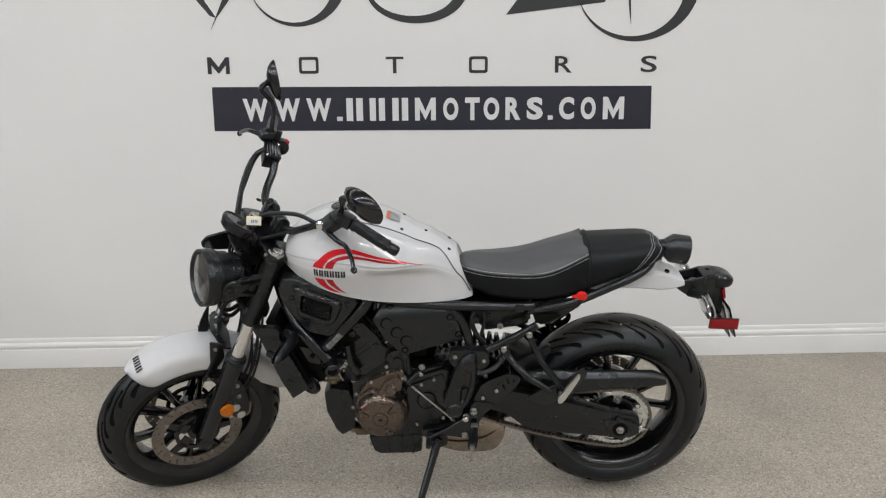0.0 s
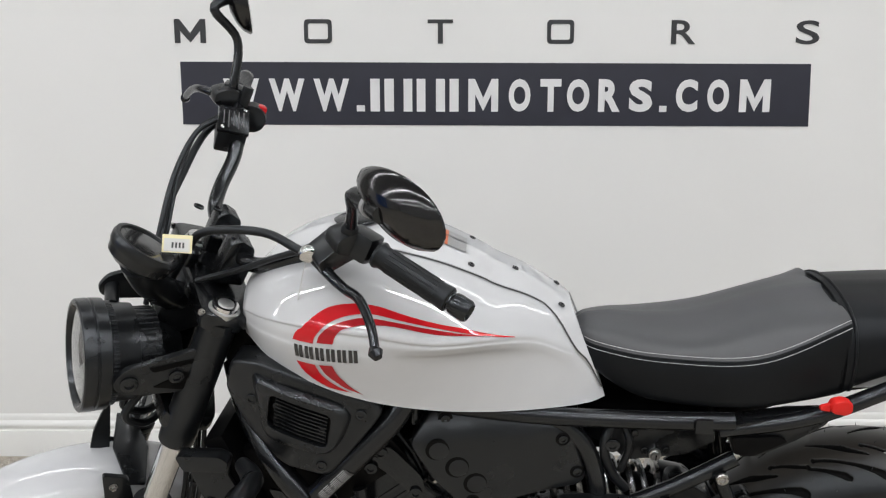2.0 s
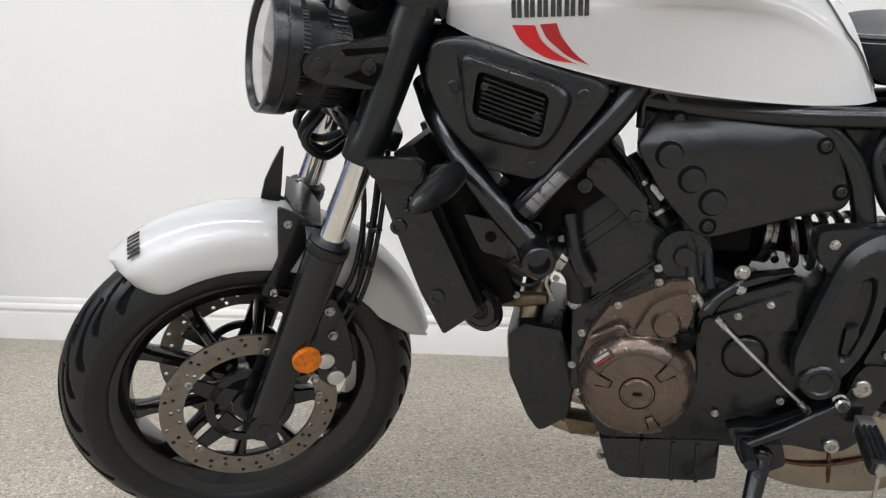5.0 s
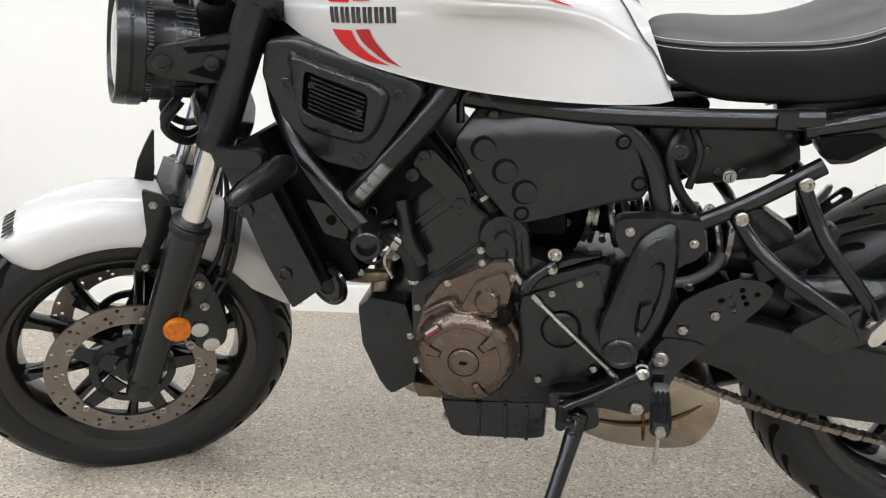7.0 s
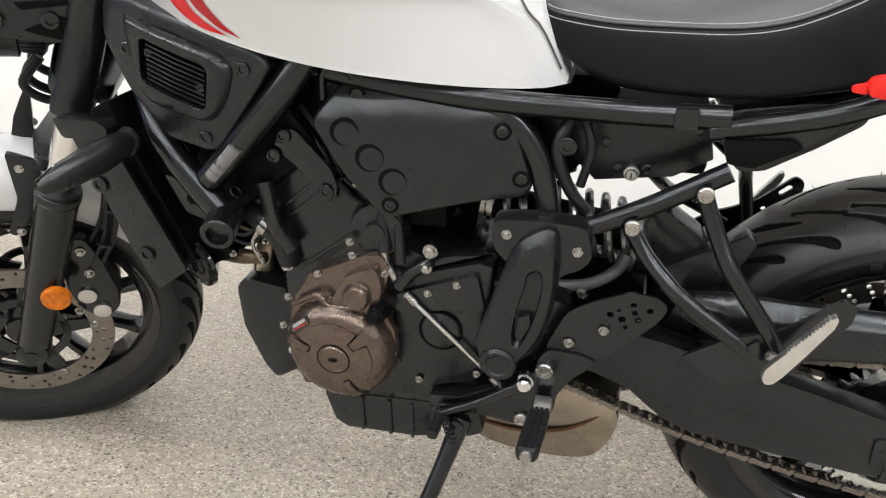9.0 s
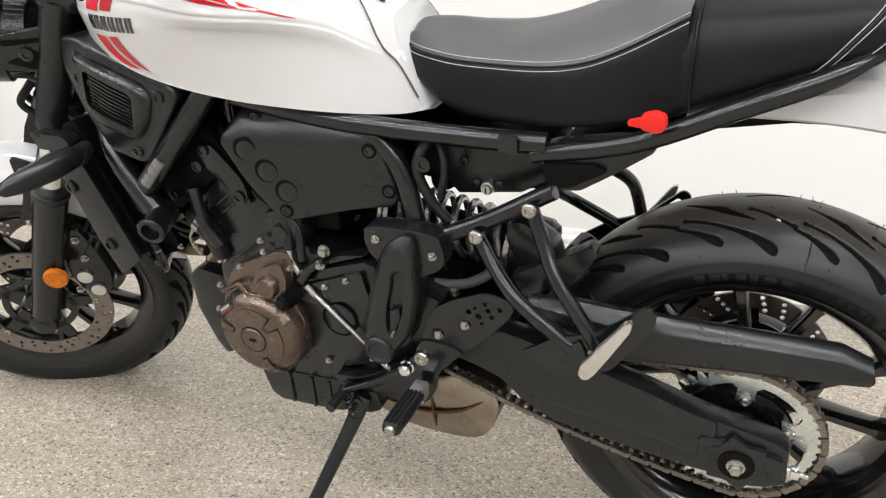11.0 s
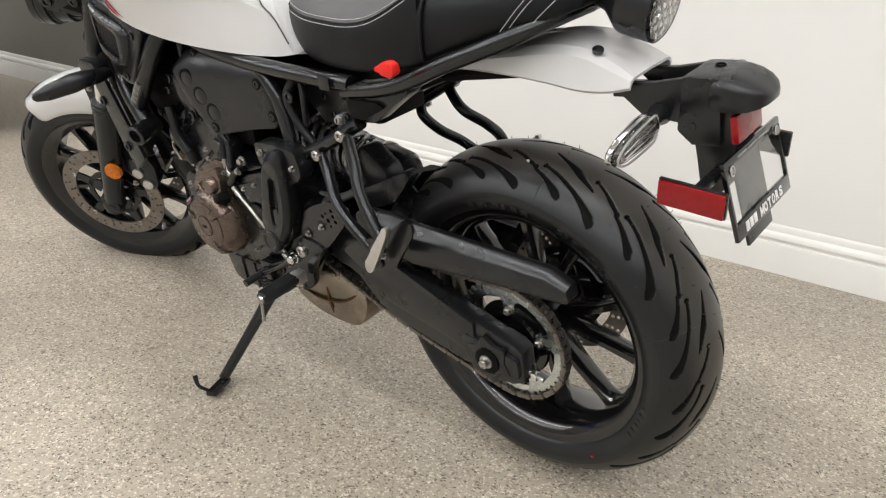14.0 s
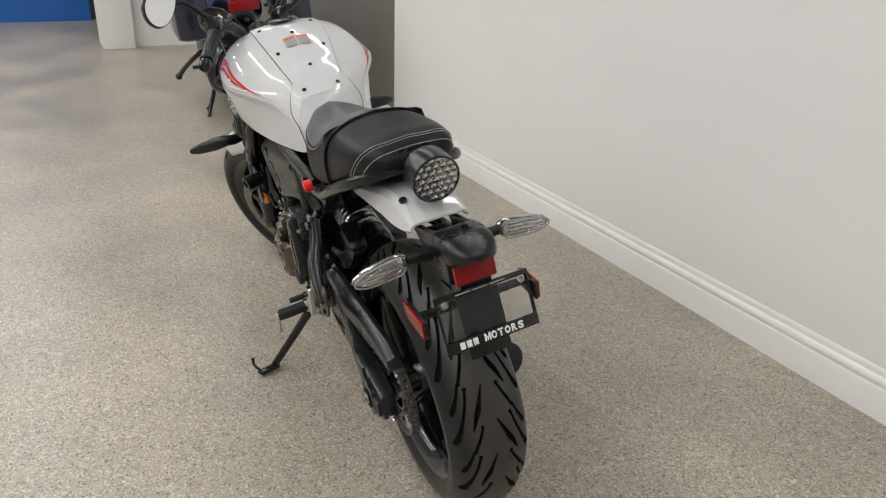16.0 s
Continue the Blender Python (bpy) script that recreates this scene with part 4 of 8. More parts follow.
# cylinder block leaning forward
block = bmesh.new()
CYL = Matrix.Translation((-0.785, 0, 0.53)) @ pose(0, 0, 0, 0, -38, 0)
box((0, 0, 0.01), (0.15, 0.25, 0.17), edge=0.034, bm=block)
cyl_block = part("cylinder_block", block, ENGINE, bike, "black finned cylinder block", m=CYL)
for z in (-0.030, 0.040, 0.056):
    part("cylinder_band", box((0, 0, z), (0.156, 0.256, 0.006), edge=0.0028), ENGINE, cyl_block, m=CYL)
# head and its cover take the near-black: gap shade painted as colour
head = box((0, 0, 0.135), (0.17, 0.27, 0.10), edge=0.016)
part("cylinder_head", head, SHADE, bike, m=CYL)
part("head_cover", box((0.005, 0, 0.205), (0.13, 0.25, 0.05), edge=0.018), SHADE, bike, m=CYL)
for y, z, x in ((-0.128, 0.03, -0.05), (-0.128, 0.03, 0.05), (-0.138, 0.11, -0.06), (-0.138, 0.11, 0.06)):
    place("bolt", BOLT, bike, CYL @ Vector((x, y, z)), LEFT)
part("cylinder_pipe", tube([(-0.855, -0.14, 0.60), (-0.845, -0.145, 0.54), (-0.825, -0.14, 0.50)], 0.011, 12), ENGINE, bike)
part("water_hose", tube([(-0.90, -0.10, 0.53), (-0.87, -0.13, 0.535), (-0.845, -0.13, 0.51), (-0.84, -0.12, 0.47)], 0.017, 12), SOFT, bike)
part("hose_clamp", tube([(-0.868, -0.13, 0.533), (-0.858, -0.131, 0.527)], 0.019, 14, 1), STEEL, bike)
part("starter_disc", lathe([(0, 0), (0, 0.036), (0.012, 0.040), (0.03, 0.040), (0.03, 0)], (-0.70, -0.138, 0.542), (0, 1, 0), 36), ENGINE, bike)
part("starter_boss", lathe([(0, 0), (0, 0.013), (0.006, 0.015), (0.02, 0.015)], (-0.70, -0.146, 0.542), (0, 1, 0), 24), ENGINE, bike)

# bronze generator cover
gx, gz = -0.757, 0.357
GEN = [(-0.800, 0.300), (-0.765, 0.280), (-0.725, 0.285), (-0.690, 0.310), (-0.674, 0.350), (-0.676, 0.392), (-0.690, 0.420), (-0.690, 0.452), (-0.678, 0.492), (-0.690, 0.512), (-0.715, 0.510), (-0.760, 0.488), (-0.798, 0.470), (-0.825, 0.43), (-0.838, 0.385), (-0.832, 0.340)]
part("generator_base", prism(GEN, -0.150, -0.115, 0.006), BRONZE, bike, "dark bronze generator cover")
gen = part("generator_cover", lathe([(0, 0.0), (0.0, 0.054), (0.0012, 0.0565), (0.0035, 0.0570), (0.004, 0.0600), (0.010, 0.070), (0.030, 0.081), (0.05, 0.083)], (gx, -0.186, gz), (0, 1, 0), 64), BRONZE, bike, "dark bronze generator cover", smooth=35)
part("cover_cap", lathe([(0, 0), (0, 0.019), (0.0015, 0.0205), (0.0015, 0.0225), (0.004, 0.0225)], (gx, -0.1885, gz), (0, 1, 0), 36), BRONZE, gen)
# black notch and ring on the cap are painted groove shade
part("cap_notch", box((gx, -0.1892, gz), (0.012, 0.002, 0.005), edge=0.0005), SHADE, gen)
part("cap_ring", lathe([(0, 0.0228), (0, 0.0246), (0.002, 0.0246), (0.002, 0.0228)], (gx, -0.1868, gz), (0, 1, 0), 40, closed=True), SHADE, gen)
for ang, r0, r1, w0, w1 in ((41, 0.036, 0.080, 0.006, 0.014), (162, 0.038, 0.080, 0.005, 0.013), (-64, 0.040, 0.079, 0.005, 0.011)):
    a = radians(ang)
    d, tan = Vector((math.cos(a), 0, math.sin(a))), Vector((-math.sin(a), 0, math.cos(a)))
    rg = [[Vector((gx, y, gz)) + d * r + tan * (w * sx) + Vector((0, 0.006 * sy, 0)) for sx, sy in ((-1, 1), (-0.84, -1), (0.84, -1), (1, 1))] for r, w, y in ((r0, w0, -0.1805), (r0 + 0.005, w0 * 1.15, -0.1835), (0.060, (w0 + w1) / 2, -0.1815), (0.072, w1 * 0.95, -0.173), (r1, w1, -0.160))]
    part("cover_rib", bevel(loft(bmesh.new(), rg), 0.0014), BRONZE, gen)
    # near-black sheet along the rib paints the shade of its groove
    rg = [[Vector((gx, y, gz)) + d * r + tan * (w * sx) + Vector((0, 0.003 * sy, 0)) for sx, sy in ((-1, 1), (-1, -1), (1, -1), (1, 1))] for r, w, y in ((r0 - 0.0014, w0 * 1.05, -0.1838), (0.057, (w0 + w1) / 2 + 0.0012, -0.1835))]
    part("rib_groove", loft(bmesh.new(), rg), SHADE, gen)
part("cover_step", tube([(-0.822, -0.160, 0.424), (-0.803, -0.163, 0.436), (-0.782, -0.164, 0.446), (-0.772, -0.165, 0.436), (-0.762, -0.165, 0.430), (-0.730, -0.165, 0.432), (-0.712, -0.163, 0.430)], 0.0042, 10, 3), BRONZE, gen)
part("upper_boss", lathe([(0, 0), (0, 0.016), (0.004, 0.019), (0.03, 0.022)], (-0.722, -0.178, 0.455), (0, 1, 0), 28), BRONZE, gen)
part("upper_lobe", prism([(-0.765, 0.435), (-0.74, 0.482), (-0.695, 0.502), (-0.686, 0.47), (-0.700, 0.425), (-0.73, 0.425)], -0.166, -0.14, 0.007, round_k=0.012), BRONZE, gen)
part("drain_plug", lathe([(0, 0), (0, 0.008), (0.002, 0.0095), (0.006, 0.0098), (0.008, 0.013), (0.03, 0.014)], (-0.697, -0.182, 0.432), (0.2, 1, 0), 8), SHADE, gen)
BADGE = Matrix.Translation((gx - 0.0475, -0.1800, gz + 0.0475)) @ Matrix.Rotation(radians(-38), 4, "Y") @ Matrix.Rotation(radians(-24), 4, "X")
part("cover_badge", box((0, 0, 0), (0.031, 0.005, 0.012), edge=0.0008), INK, gen, m=BADGE)
part("badge_bar", box((0, -0.0028, 0.0018), (0.024, 0.001, 0.0045), edge=0), LABEL_M, gen, m=BADGE)
part("badge_line", box((0, -0.0028, -0.0030), (0.026, 0.001, 0.0016), edge=0), DARKRED, gen, m=BADGE)
for x, z in ((-0.734, 0.528), (-0.732, 0.508), (-0.785, 0.472), (-0.834, 0.428), (-0.847, 0.378), (-0.838, 0.335), (-0.687, 0.486), (-0.680, 0.356), (-0.797, 0.296), (-0.727, 0.283)):
    place("bolt", STUD, gen, (x, -0.150, z), LEFT)

# sprocket cover and gear linkage
SPC = [(-0.679, 0.462), (-0.665, 0.478), (-0.560, 0.512), (-0.540, 0.508), (-0.545, 0.43), (-0.53, 0.36), (-0.560, 0.322), (-0.637, 0.292), (-0.676, 0.33)]
spc = part("sprocket_cover", prism(SPC, -0.140, -0.10, 0.007), ENGINE, bike, "matte black sprocket cover")
part("cover_bulge", lathe([(0, 0.0), (0.0, 0.024), (0.003, 0.028), (0.02, 0.032)], (-0.612, -0.147, 0.400), (0, 1, 0), 36), ENGINE, spc)
# black ring painted as the shade round the bulge
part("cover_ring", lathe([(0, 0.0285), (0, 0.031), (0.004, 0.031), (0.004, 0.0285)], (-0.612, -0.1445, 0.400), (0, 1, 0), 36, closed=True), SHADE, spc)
part("cover_step", prism([(-0.672, 0.455), (-0.56, 0.500), (-0.548, 0.445), (-0.60, 0.440), (-0.655, 0.424), (-0.676, 0.43)], -0.1500, -0.135, 0.007, round_k=0.006), ENGINE, spc)
part("cover_lip", prism([(-0.66, 0.483), (-0.57, 0.516), (-0.555, 0.522), (-0.60, 0.515), (-0.65, 0.497)], -0.136, -0.11, 0.002), ENGINE, spc)
for x, z in ((-0.627, 0.463), (-0.587, 0.481), (-0.645, 0.31), (-0.56, 0.335)):
    place("bolt", STUD, spc, (x, -0.1505 if z > 0.4 else -0.1425, z), LEFT, scale=0.95)
part("shift_rod", rod((-0.649, -0.156, 0.453), (-0.533, -0.147, 0.334), 0.0032, n=10), ALLOY, bike, "thin bright shift linkage rod")
part("rod_end", rod((-0.657, -0.156, 0.462), (-0.643, -0.156, 0.447), 0.0052, n=12), STEEL, bike)
part("rod_end", rod((-0.537, -0.152, 0.339), (-0.523, -0.152, 0.325), 0.0050, n=12), STEEL, bike)
part("shift_arm", tube([(-0.668, -0.150, 0.468), (-0.650, -0.148, 0.490), (-0.622, -0.146, 0.510)], [0.010, 0.008, 0.009], 12), SATIN, bike)
place("arm_bolt", STUD_BIG, bike, (-0.628, -0.152, 0.503), LEFT)
place("arm_bolt", STUD_BIG, bike, (-0.625, -0.140, 0.522), LEFT, scale=1.3)
part("clutch_cable", tube([(-0.69, -0.135, 0.53), (-0.688, -0.142, 0.50), (-0.672, -0.145, 0.472)], 0.006, 10), STEEL, bike)
part("cable_sleeve", tube([(-0.70, -0.12, 0.60), (-0.693, -0.132, 0.56), (-0.688, -0.142, 0.515)], 0.009, 10), SOFT, bike)
part("cable_sleeve", tube([(-0.675, -0.12, 0.60), (-0.672, -0.13, 0.56), (-0.665, -0.145, 0.50)], 0.007, 10), SOFT, bike)

# pivot side plate, sculpted
PIV = [(-0.541, 0.572), (-0.527, 0.588), (-0.435, 0.589), (-0.420, 0.572), (-0.416, 0.548), (-0.428, 0.530), (-0.458, 0.505), (-0.480, 0.400), (-0.520, 0.375), (-0.540, 0.400), (-0.525, 0.480), (-0.515, 0.520), (-0.535, 0.545)]
piv = part("pivot_cover", prism(smooth_ring(PIV), -0.160, -0.125, 0.005), PLASTIC, bike, "matte black sculpted frame side cover")
BLADE = [(-0.490, 0.577), (-0.463, 0.588), (-0.454, 0.561), (-0.454, 0.501), (-0.464, 0.447), (-0.483, 0.404), (-0.517, 0.366), (-0.547, 0.376), (-0.556, 0.413), (-0.543, 0.460), (-0.526, 0.515), (-0.510, 0.556)]
RECESS = [(-0.490, 0.529), (-0.474, 0.533), (-0.471, 0.507), (-0.476, 0.475), (-0.484, 0.447), (-0.496, 0.418), (-0.506, 0.420), (-0.507, 0.445), (-0.502, 0.478), (-0.495, 0.505)]
ro, ri = even_ring(smooth_ring(BLADE)), even_ring(smooth_ring(RECESS))
rings = [(ro, -0.150), (ro, -0.166), (ro * 0.97 + ri * 0.03, -0.170), (ro * 0.68 + ri * 0.32, -0.180), (ro * 0.64 + ri * 0.36, -0.1808), (ro * 0.06 + ri * 0.94, -0.1815), (ri, -0.1808), (ri * 0.85 + ri.mean(0) * 0.15, -0.171), (ri * 0.3 + ri.mean(0) * 0.7, -0.1695)]
part("cover_blade", loft(bmesh.new(), [[Vector((x, y, z)) for x, z in ring] for ring, y in rings]), PLASTIC, piv, smooth=28)
part("blade_insert", prism([(-0.500, 0.462), (-0.485, 0.468), (-0.483, 0.452), (-0.495, 0.424), (-0.503, 0.428)], -0.179, -0.165, 0.003), PLASTIC, piv)
part("pivot_cap", lathe([(0.002, 0), (0.002, 0.014), (0.0, 0.0165), (0.0, 0.021), (0.003, 0.0245), (0.014, 0.026)], (-0.524, -0.186, 0.386), (0, 1, 0), 32), PLASTIC, piv)
for x, z in ((-0.521, 0.570), (-0.433, 0.556)):
    place("bolt", STUD, piv, (x, -0.161, z), LEFT, scale=1.2)

# heel plate with holes
HEEL = [(-0.466, 0.401), (-0.441, 0.460), (-0.414, 0.479), (-0.362, 0.502), (-0.329, 0.498), (-0.316, 0.485), (-0.325, 0.465), (-0.358, 0.427), (-0.392, 0.393), (-0.413, 0.388)]
holes = [circle(x, z, 0.0046 * k, 12) for x, z, k in ((-0.386, 0.466, 1.0), (-0.376, 0.474, 0.6), (-0.371, 0.461, 1.1), (-0.359, 0.484, 0.9), (-0.356, 0.473, 0.9), (-0.351, 0.463, 0.9), (-0.338, 0.478, 0.9), (-0.366, 0.450, 0.7))]
heel = part("heel_plate", pierced([[(p.x, p.z) for p in rounded([Vector((x, 0, z)) for x, z in HEEL], 0.010)]] + holes, -0.151, -0.147), SATIN, bike, "satin black heel guard plate with round holes")
for x, z in ((-0.435, 0.416), (-0.392, 0.442)):
    part("dimple", lathe([(0.0, 0.0), (0.0, 0.0085), (-0.0008, 0.0105), (0.0004, 0.0125)], (x, -0.1512, z), (0, 1, 0), 24), SATIN, heel)
    place("bolt", STUD, heel, (x, -0.152, z), LEFT, scale=1.2)
HANGER = [(-0.461, 0.402), (-0.473, 0.385), (-0.478, 0.359), (-0.501, 0.343), (-0.556, 0.313), (-0.604, 0.288), (-0.611, 0.279), (-0.580, 0.271), (-0.543, 0.274), (-0.50, 0.266), (-0.475, 0.270), (-0.455, 0.288), (-0.447, 0.304), (-0.446, 0.326), (-0.431, 0.354), (-0.396, 0.391), (-0.42, 0.400)]
hanger = part("footrest_bracket", prism(HANGER, -0.155, -0.140, 0.003, round_k=0.008), SATIN, bike, "satin black footrest bracket")
for x, z, k in ((-0.464, 0.369, 1.3), (-0.492, 0.279, 1.1)):
    place("dome_bolt", DOME, hanger, (x, -0.155, z), LEFT, scale=k)
part("pedal_pivot", lathe([(-0.020, 0), (-0.020, 0.007), (-0.017, 0.010), (-0.006, 0.010), (-0.006, 0.012), (0.006, 0.012)], (-0.489, -0.155, 0.348), (0, 1, 0), 24), CHROME, hanger, "bright shift pedal pivot")
place("bolt", STUD, hanger, (-0.520, -0.155, 0.318), LEFT)
place("bolt", BOLT, hanger, (-0.548, -0.155, 0.297), LEFT)
# rider footrest
peg = part("footrest", loft(bmesh.new(), [[Vector((x + w * a, y, z + h * b)) for a, b in ((-1, -0.5), (-0.8, -1), (0.8, -1), (1, -0.5), (1, 0.5), (0.8, 1), (-0.8, 1), (-1, 0.5))] for x, y, z, w, h in ((-0.463, -0.186, 0.323, 0.0105, 0.006), (-0.463, -0.189, 0.323, 0.0135, 0.009), (-0.466, -0.230, 0.320, 0.0150, 0.010), (-0.469, -0.264, 0.317, 0.0145, 0.010), (-0.4695, -0.269, 0.3165, 0.012, 0.008))]), SOFT, bike, "ribbed black rubber footrest")
for i in range(4):
    for y0, y1 in ((-0.192, -0.222), (-0.224, -0.264)):
        part("tread_rib", rod((-0.4635 + 0.0068 * (i - 1.5) - 0.06 * (-0.19 - y0), y0, 0.3325 - 0.07 * (-0.19 - y0)), (-0.4635 + 0.0072 * (i - 1.5) - 0.06 * (-0.19 - y1), y1, 0.3325 - 0.07 * (-0.19 - y1)), 0.0026, n=8), SOFT, peg)
part("footrest_tip", rod((-0.4693, -0.268, 0.3165), (-0.4695, -0.2725, 0.316), 0.0085, 0.0075, n=20), STEEL, peg, "bright footrest end plate")
part("footrest_clevis", box((-0.461, -0.180, 0.322), (0.022, 0.026, 0.026), edge=0.003), ALLOY, bike, "bright footrest hinge")
part("feeler_pin", tube([(-0.471, -0.268, 0.315), (-0.474, -0.271, 0.272)], 0.0028, 8, 1), STEEL, bike, "bright feeler pin below the footrest")
part("pin_tip", lathe([(-0.005, 0), (-0.003, 0.004), (0.003, 0.004), (0.005, 0)], (-0.474, -0.271, 0.269), (0, 0, -1), 12), STEEL, bike)
# shift pedal
part("shift_pedal", tube([(-0.489, -0.166, 0.347), (-0.550, -0.166, 0.306), (-0.606, -0.170, 0.277)], [0.009, 0.006, 0.006], 10), SATIN, bike)
part("pedal_rubber", tube([(-0.606, -0.168, 0.276), (-0.607, -0.214, 0.274)], 0.0082, 12, 1), SOFT, bike)

# side stand
part("stand_bracket", prism([(-0.63, 0.295), (-0.56, 0.300), (-0.545, 0.24), (-0.575, 0.225), (-0.605, 0.235)], -0.155, -0.12, 0.004, round_k=0.01), SATIN, bike)
stand = part("side_stand", tube([(-0.578, -0.152, 0.258), (-0.598, -0.195, 0.199), (-0.624, -0.248, 0.128), (-0.648, -0.302, 0.060)], [0.015, 0.0125, 0.0115, 0.011], 14, 4), SATIN, bike, "black tubular side stand")
part("stand_foot", box((-0.634, -0.325, 0.0595), (0.024, 0.068, 0.010), rot=Euler((radians(-10.8), 0, radians(28))).to_matrix(), edge=0.003), SATIN, stand)
part("stand_tang", tube([(-0.634, -0.350, 0.066), (-0.646, -0.362, 0.082), (-0.652, -0.360, 0.104)], [0.0038, 0.0038, 0.0055], 10, 3), SATIN, stand)
place("stand_bolt", BOLT_BIG, stand, (-0.585, -0.166, 0.252), LEFT, scale=1.2)
part("stand_spring", tube([(-0.606 + 0.020 * t / 50 + 0.0060 * math.cos(t), -0.168 - 0.012 * t / 50 + 0.0060 * math.sin(t), 0.288 - 0.052 * t / 50) for t in np.linspace(0, 50, 200)], 0.0013, 6, 1), SATIN, stand)
part("stand_switch", box((-0.600, -0.150, 0.270), (0.030, 0.020, 0.030), edge=0.004), SATIN, bike)

# exhaust box, header and lower covers
EXB = [(-0.585, 0.210), (-0.545, 0.182), (-0.48, 0.172), (-0.405, 0.178), (-0.372, 0.208), (-0.358, 0.262), (-0.385, 0.298), (-0.45, 0.300), (-0.54, 0.26)]
ex = part("exhaust_box", prism(smooth_ring(EXB), -0.105, 0.09, 0.026), EXHAUST, bike, "heat-stained stainless exhaust collector")
part("weld_seam", tube([(-0.57, -0.1035, 0.222), (-0.50, -0.108, 0.216), (-0.43, -0.107, 0.232), (-0.385, -0.102, 0.262)], 0.0032, 8), BURNT, ex)
part("box_band", tube([(-0.478, -0.1045, 0.250), (-0.474, -0.1070, 0.218), (-0.472, -0.103, 0.186)], [0.002, 0.0035, 0.003], 8), BURNT, ex)
part("exhaust_pipe", tube([(-0.40, 0.03, 0.23), (-0.30, 0.10, 0.225), (-0.12, 0.155, 0.25), (0.02, 0.17, 0.28)], [0.032, 0.036, 0.044, 0.044], 18), SATIN, bike)
LOW = [(-0.948, 0.402), (-0.92, 0.42), (-0.862, 0.412), (-0.842, 0.34), (-0.850, 0.262), (-0.898, 0.232), (-0.918, 0.262), (-0.944, 0.33)]
low = part("header_cover", prism(LOW, -0.105, 0.105, 0.014), PLASTIC, bike, "matte black header pipe cover")
part("header_pipe", tube([(-0.90, -0.055, 0.475), (-0.915, -0.06, 0.40), (-0.90, -0.06, 0.28), (-0.83, -0.05, 0.225), (-0.60, -0.03, 0.22)], 0.019, 14), EXHAUST, bike)
part("header_pipe", tube([(-0.90, 0.055, 0.475), (-0.915, 0.06, 0.40), (-0.90, 0.06, 0.28), (-0.83, 0.05, 0.225), (-0.60, 0.03, 0.22)], 0.019, 14), EXHAUST, bike)
part("header_shield", prism([(-0.86, 0.262), (-0.80, 0.255), (-0.81, 0.235), (-0.85, 0.233)], -0.10, -0.06, 0.004), GREASE, bike)

# --- frame ---
def both(name, pts, r, mat, n=14, k=6, label=""):
    for s in (1, -1):
        part(name, tube([(x, s * y, z) for x, y, z in pts], r, n, k), mat, bike, label)


both("frame_tube", [(-0.765, -0.150, 0.785), (-0.800, -0.168, 0.735), (-0.860, -0.172, 0.670), (-0.915, -0.172, 0.610)], 0.0185, SATIN, label="satin black frame tube")
both("frame_tube", [(-1.070, -0.045, 0.77), (-1.035, -0.105, 0.715), (-0.975, -0.160, 0.645), (-0.905, -0.175, 0.565)], 0.0185, SATIN)
both("frame_tube", [(-1.03, -0.06, 0.86), (-0.92, -0.11, 0.80), (-0.78, -0.120, 0.755), (-0.60, -0.118, 0.728), (-0.40, -0.120, 0.722), (-0.28, -0.122, 0.724)], 0.0145, SATIN)
both("frame_tube", [(-0.63, -0.112, 0.735), (-0.55, -0.112, 0.718), (-0.500, -0.114, 0.67), (-0.478, -0.118, 0.60), (-0.475, -0.12, 0.55)], 0.0150, SATIN)
both("seat_rail", [(-0.30, -0.122, 0.708), (-0.175, -0.130, 0.738), (-0.065, -0.128, 0.787), (0.014, -0.116, 0.820), (0.054, -0.092, 0.838), (0.080, -0.048, 0.850), (0.087, 0.0, 0.852)], 0.0125, SATIN, label="satin black tubular seat rail")
both("diagonal_rail", [(-0.455, -0.128, 0.560), (-0.36, -0.128, 0.608), (-0.27, -0.125, 0.662)], 0.0125, SATIN)
part("pipe_stub", lathe([(0.0, 0.0), (0.0, 0.013), (-0.012, 0.015), (-0.012, 0.0205), (-0.010, 0.0225), (0.05, 0.0225)], (-0.893, -0.205, 0.553), (-0.25, 1, 0.15), 28), SATIN, bike, "open black engine mount tube")
part("engine_mount", prism([(-0.83, 0.672), (-0.805, 0.680), (-0.755, 0.625), (-0.748, 0.595), (-0.765, 0.58), (-0.80, 0.62), (-0.835, 0.650)], -0.142, -0.134, 0.002, round_k=0.012), SATIN, bike)
for x, z in ((-0.818, 0.668), (-0.765, 0.595), (-0.835, 0.640)):
    place("bolt", BOLT_BIG, bike, (x, -0.143, z), LEFT, scale=0.9)
part("frame_label", strip([(-0.868, 0.672), (-0.913, 0.624)], [(-0.853, 0.660), (-0.899, 0.611)], 2, lambda x, z: (x, -0.1915 + 25 * abs((x + 0.884) - (z - 0.641) * 0.94 + 0.0) ** 2, z), k=6), LABEL_G, bike, "grey printed frame label with unreadable lines")
for i in range(7):
    f = (i + 0.7) / 8
    for t0, t1 in ((0.05, 0.30), (0.33, 0.52 + 0.04 * (i % 3)), (0.62, 0.78 - 0.03 * (i % 2)), (0.80, 0.95)):
        q = lambda t, g: (-0.868 - 0.045 * t + 0.0145 * g, 0.672 - 0.048 * t - 0.0125 * g)
        part("label_line", strip([q(t0, f), q(t1, f)], [q(t0, f + 0.07), q(t1, f + 0.07)], 2, lambda x, z: (x, -0.1925 + 25 * abs((x + 0.884) - (z - 0.641) * 0.94) ** 2, z), k=1), LABEL_M, bike)
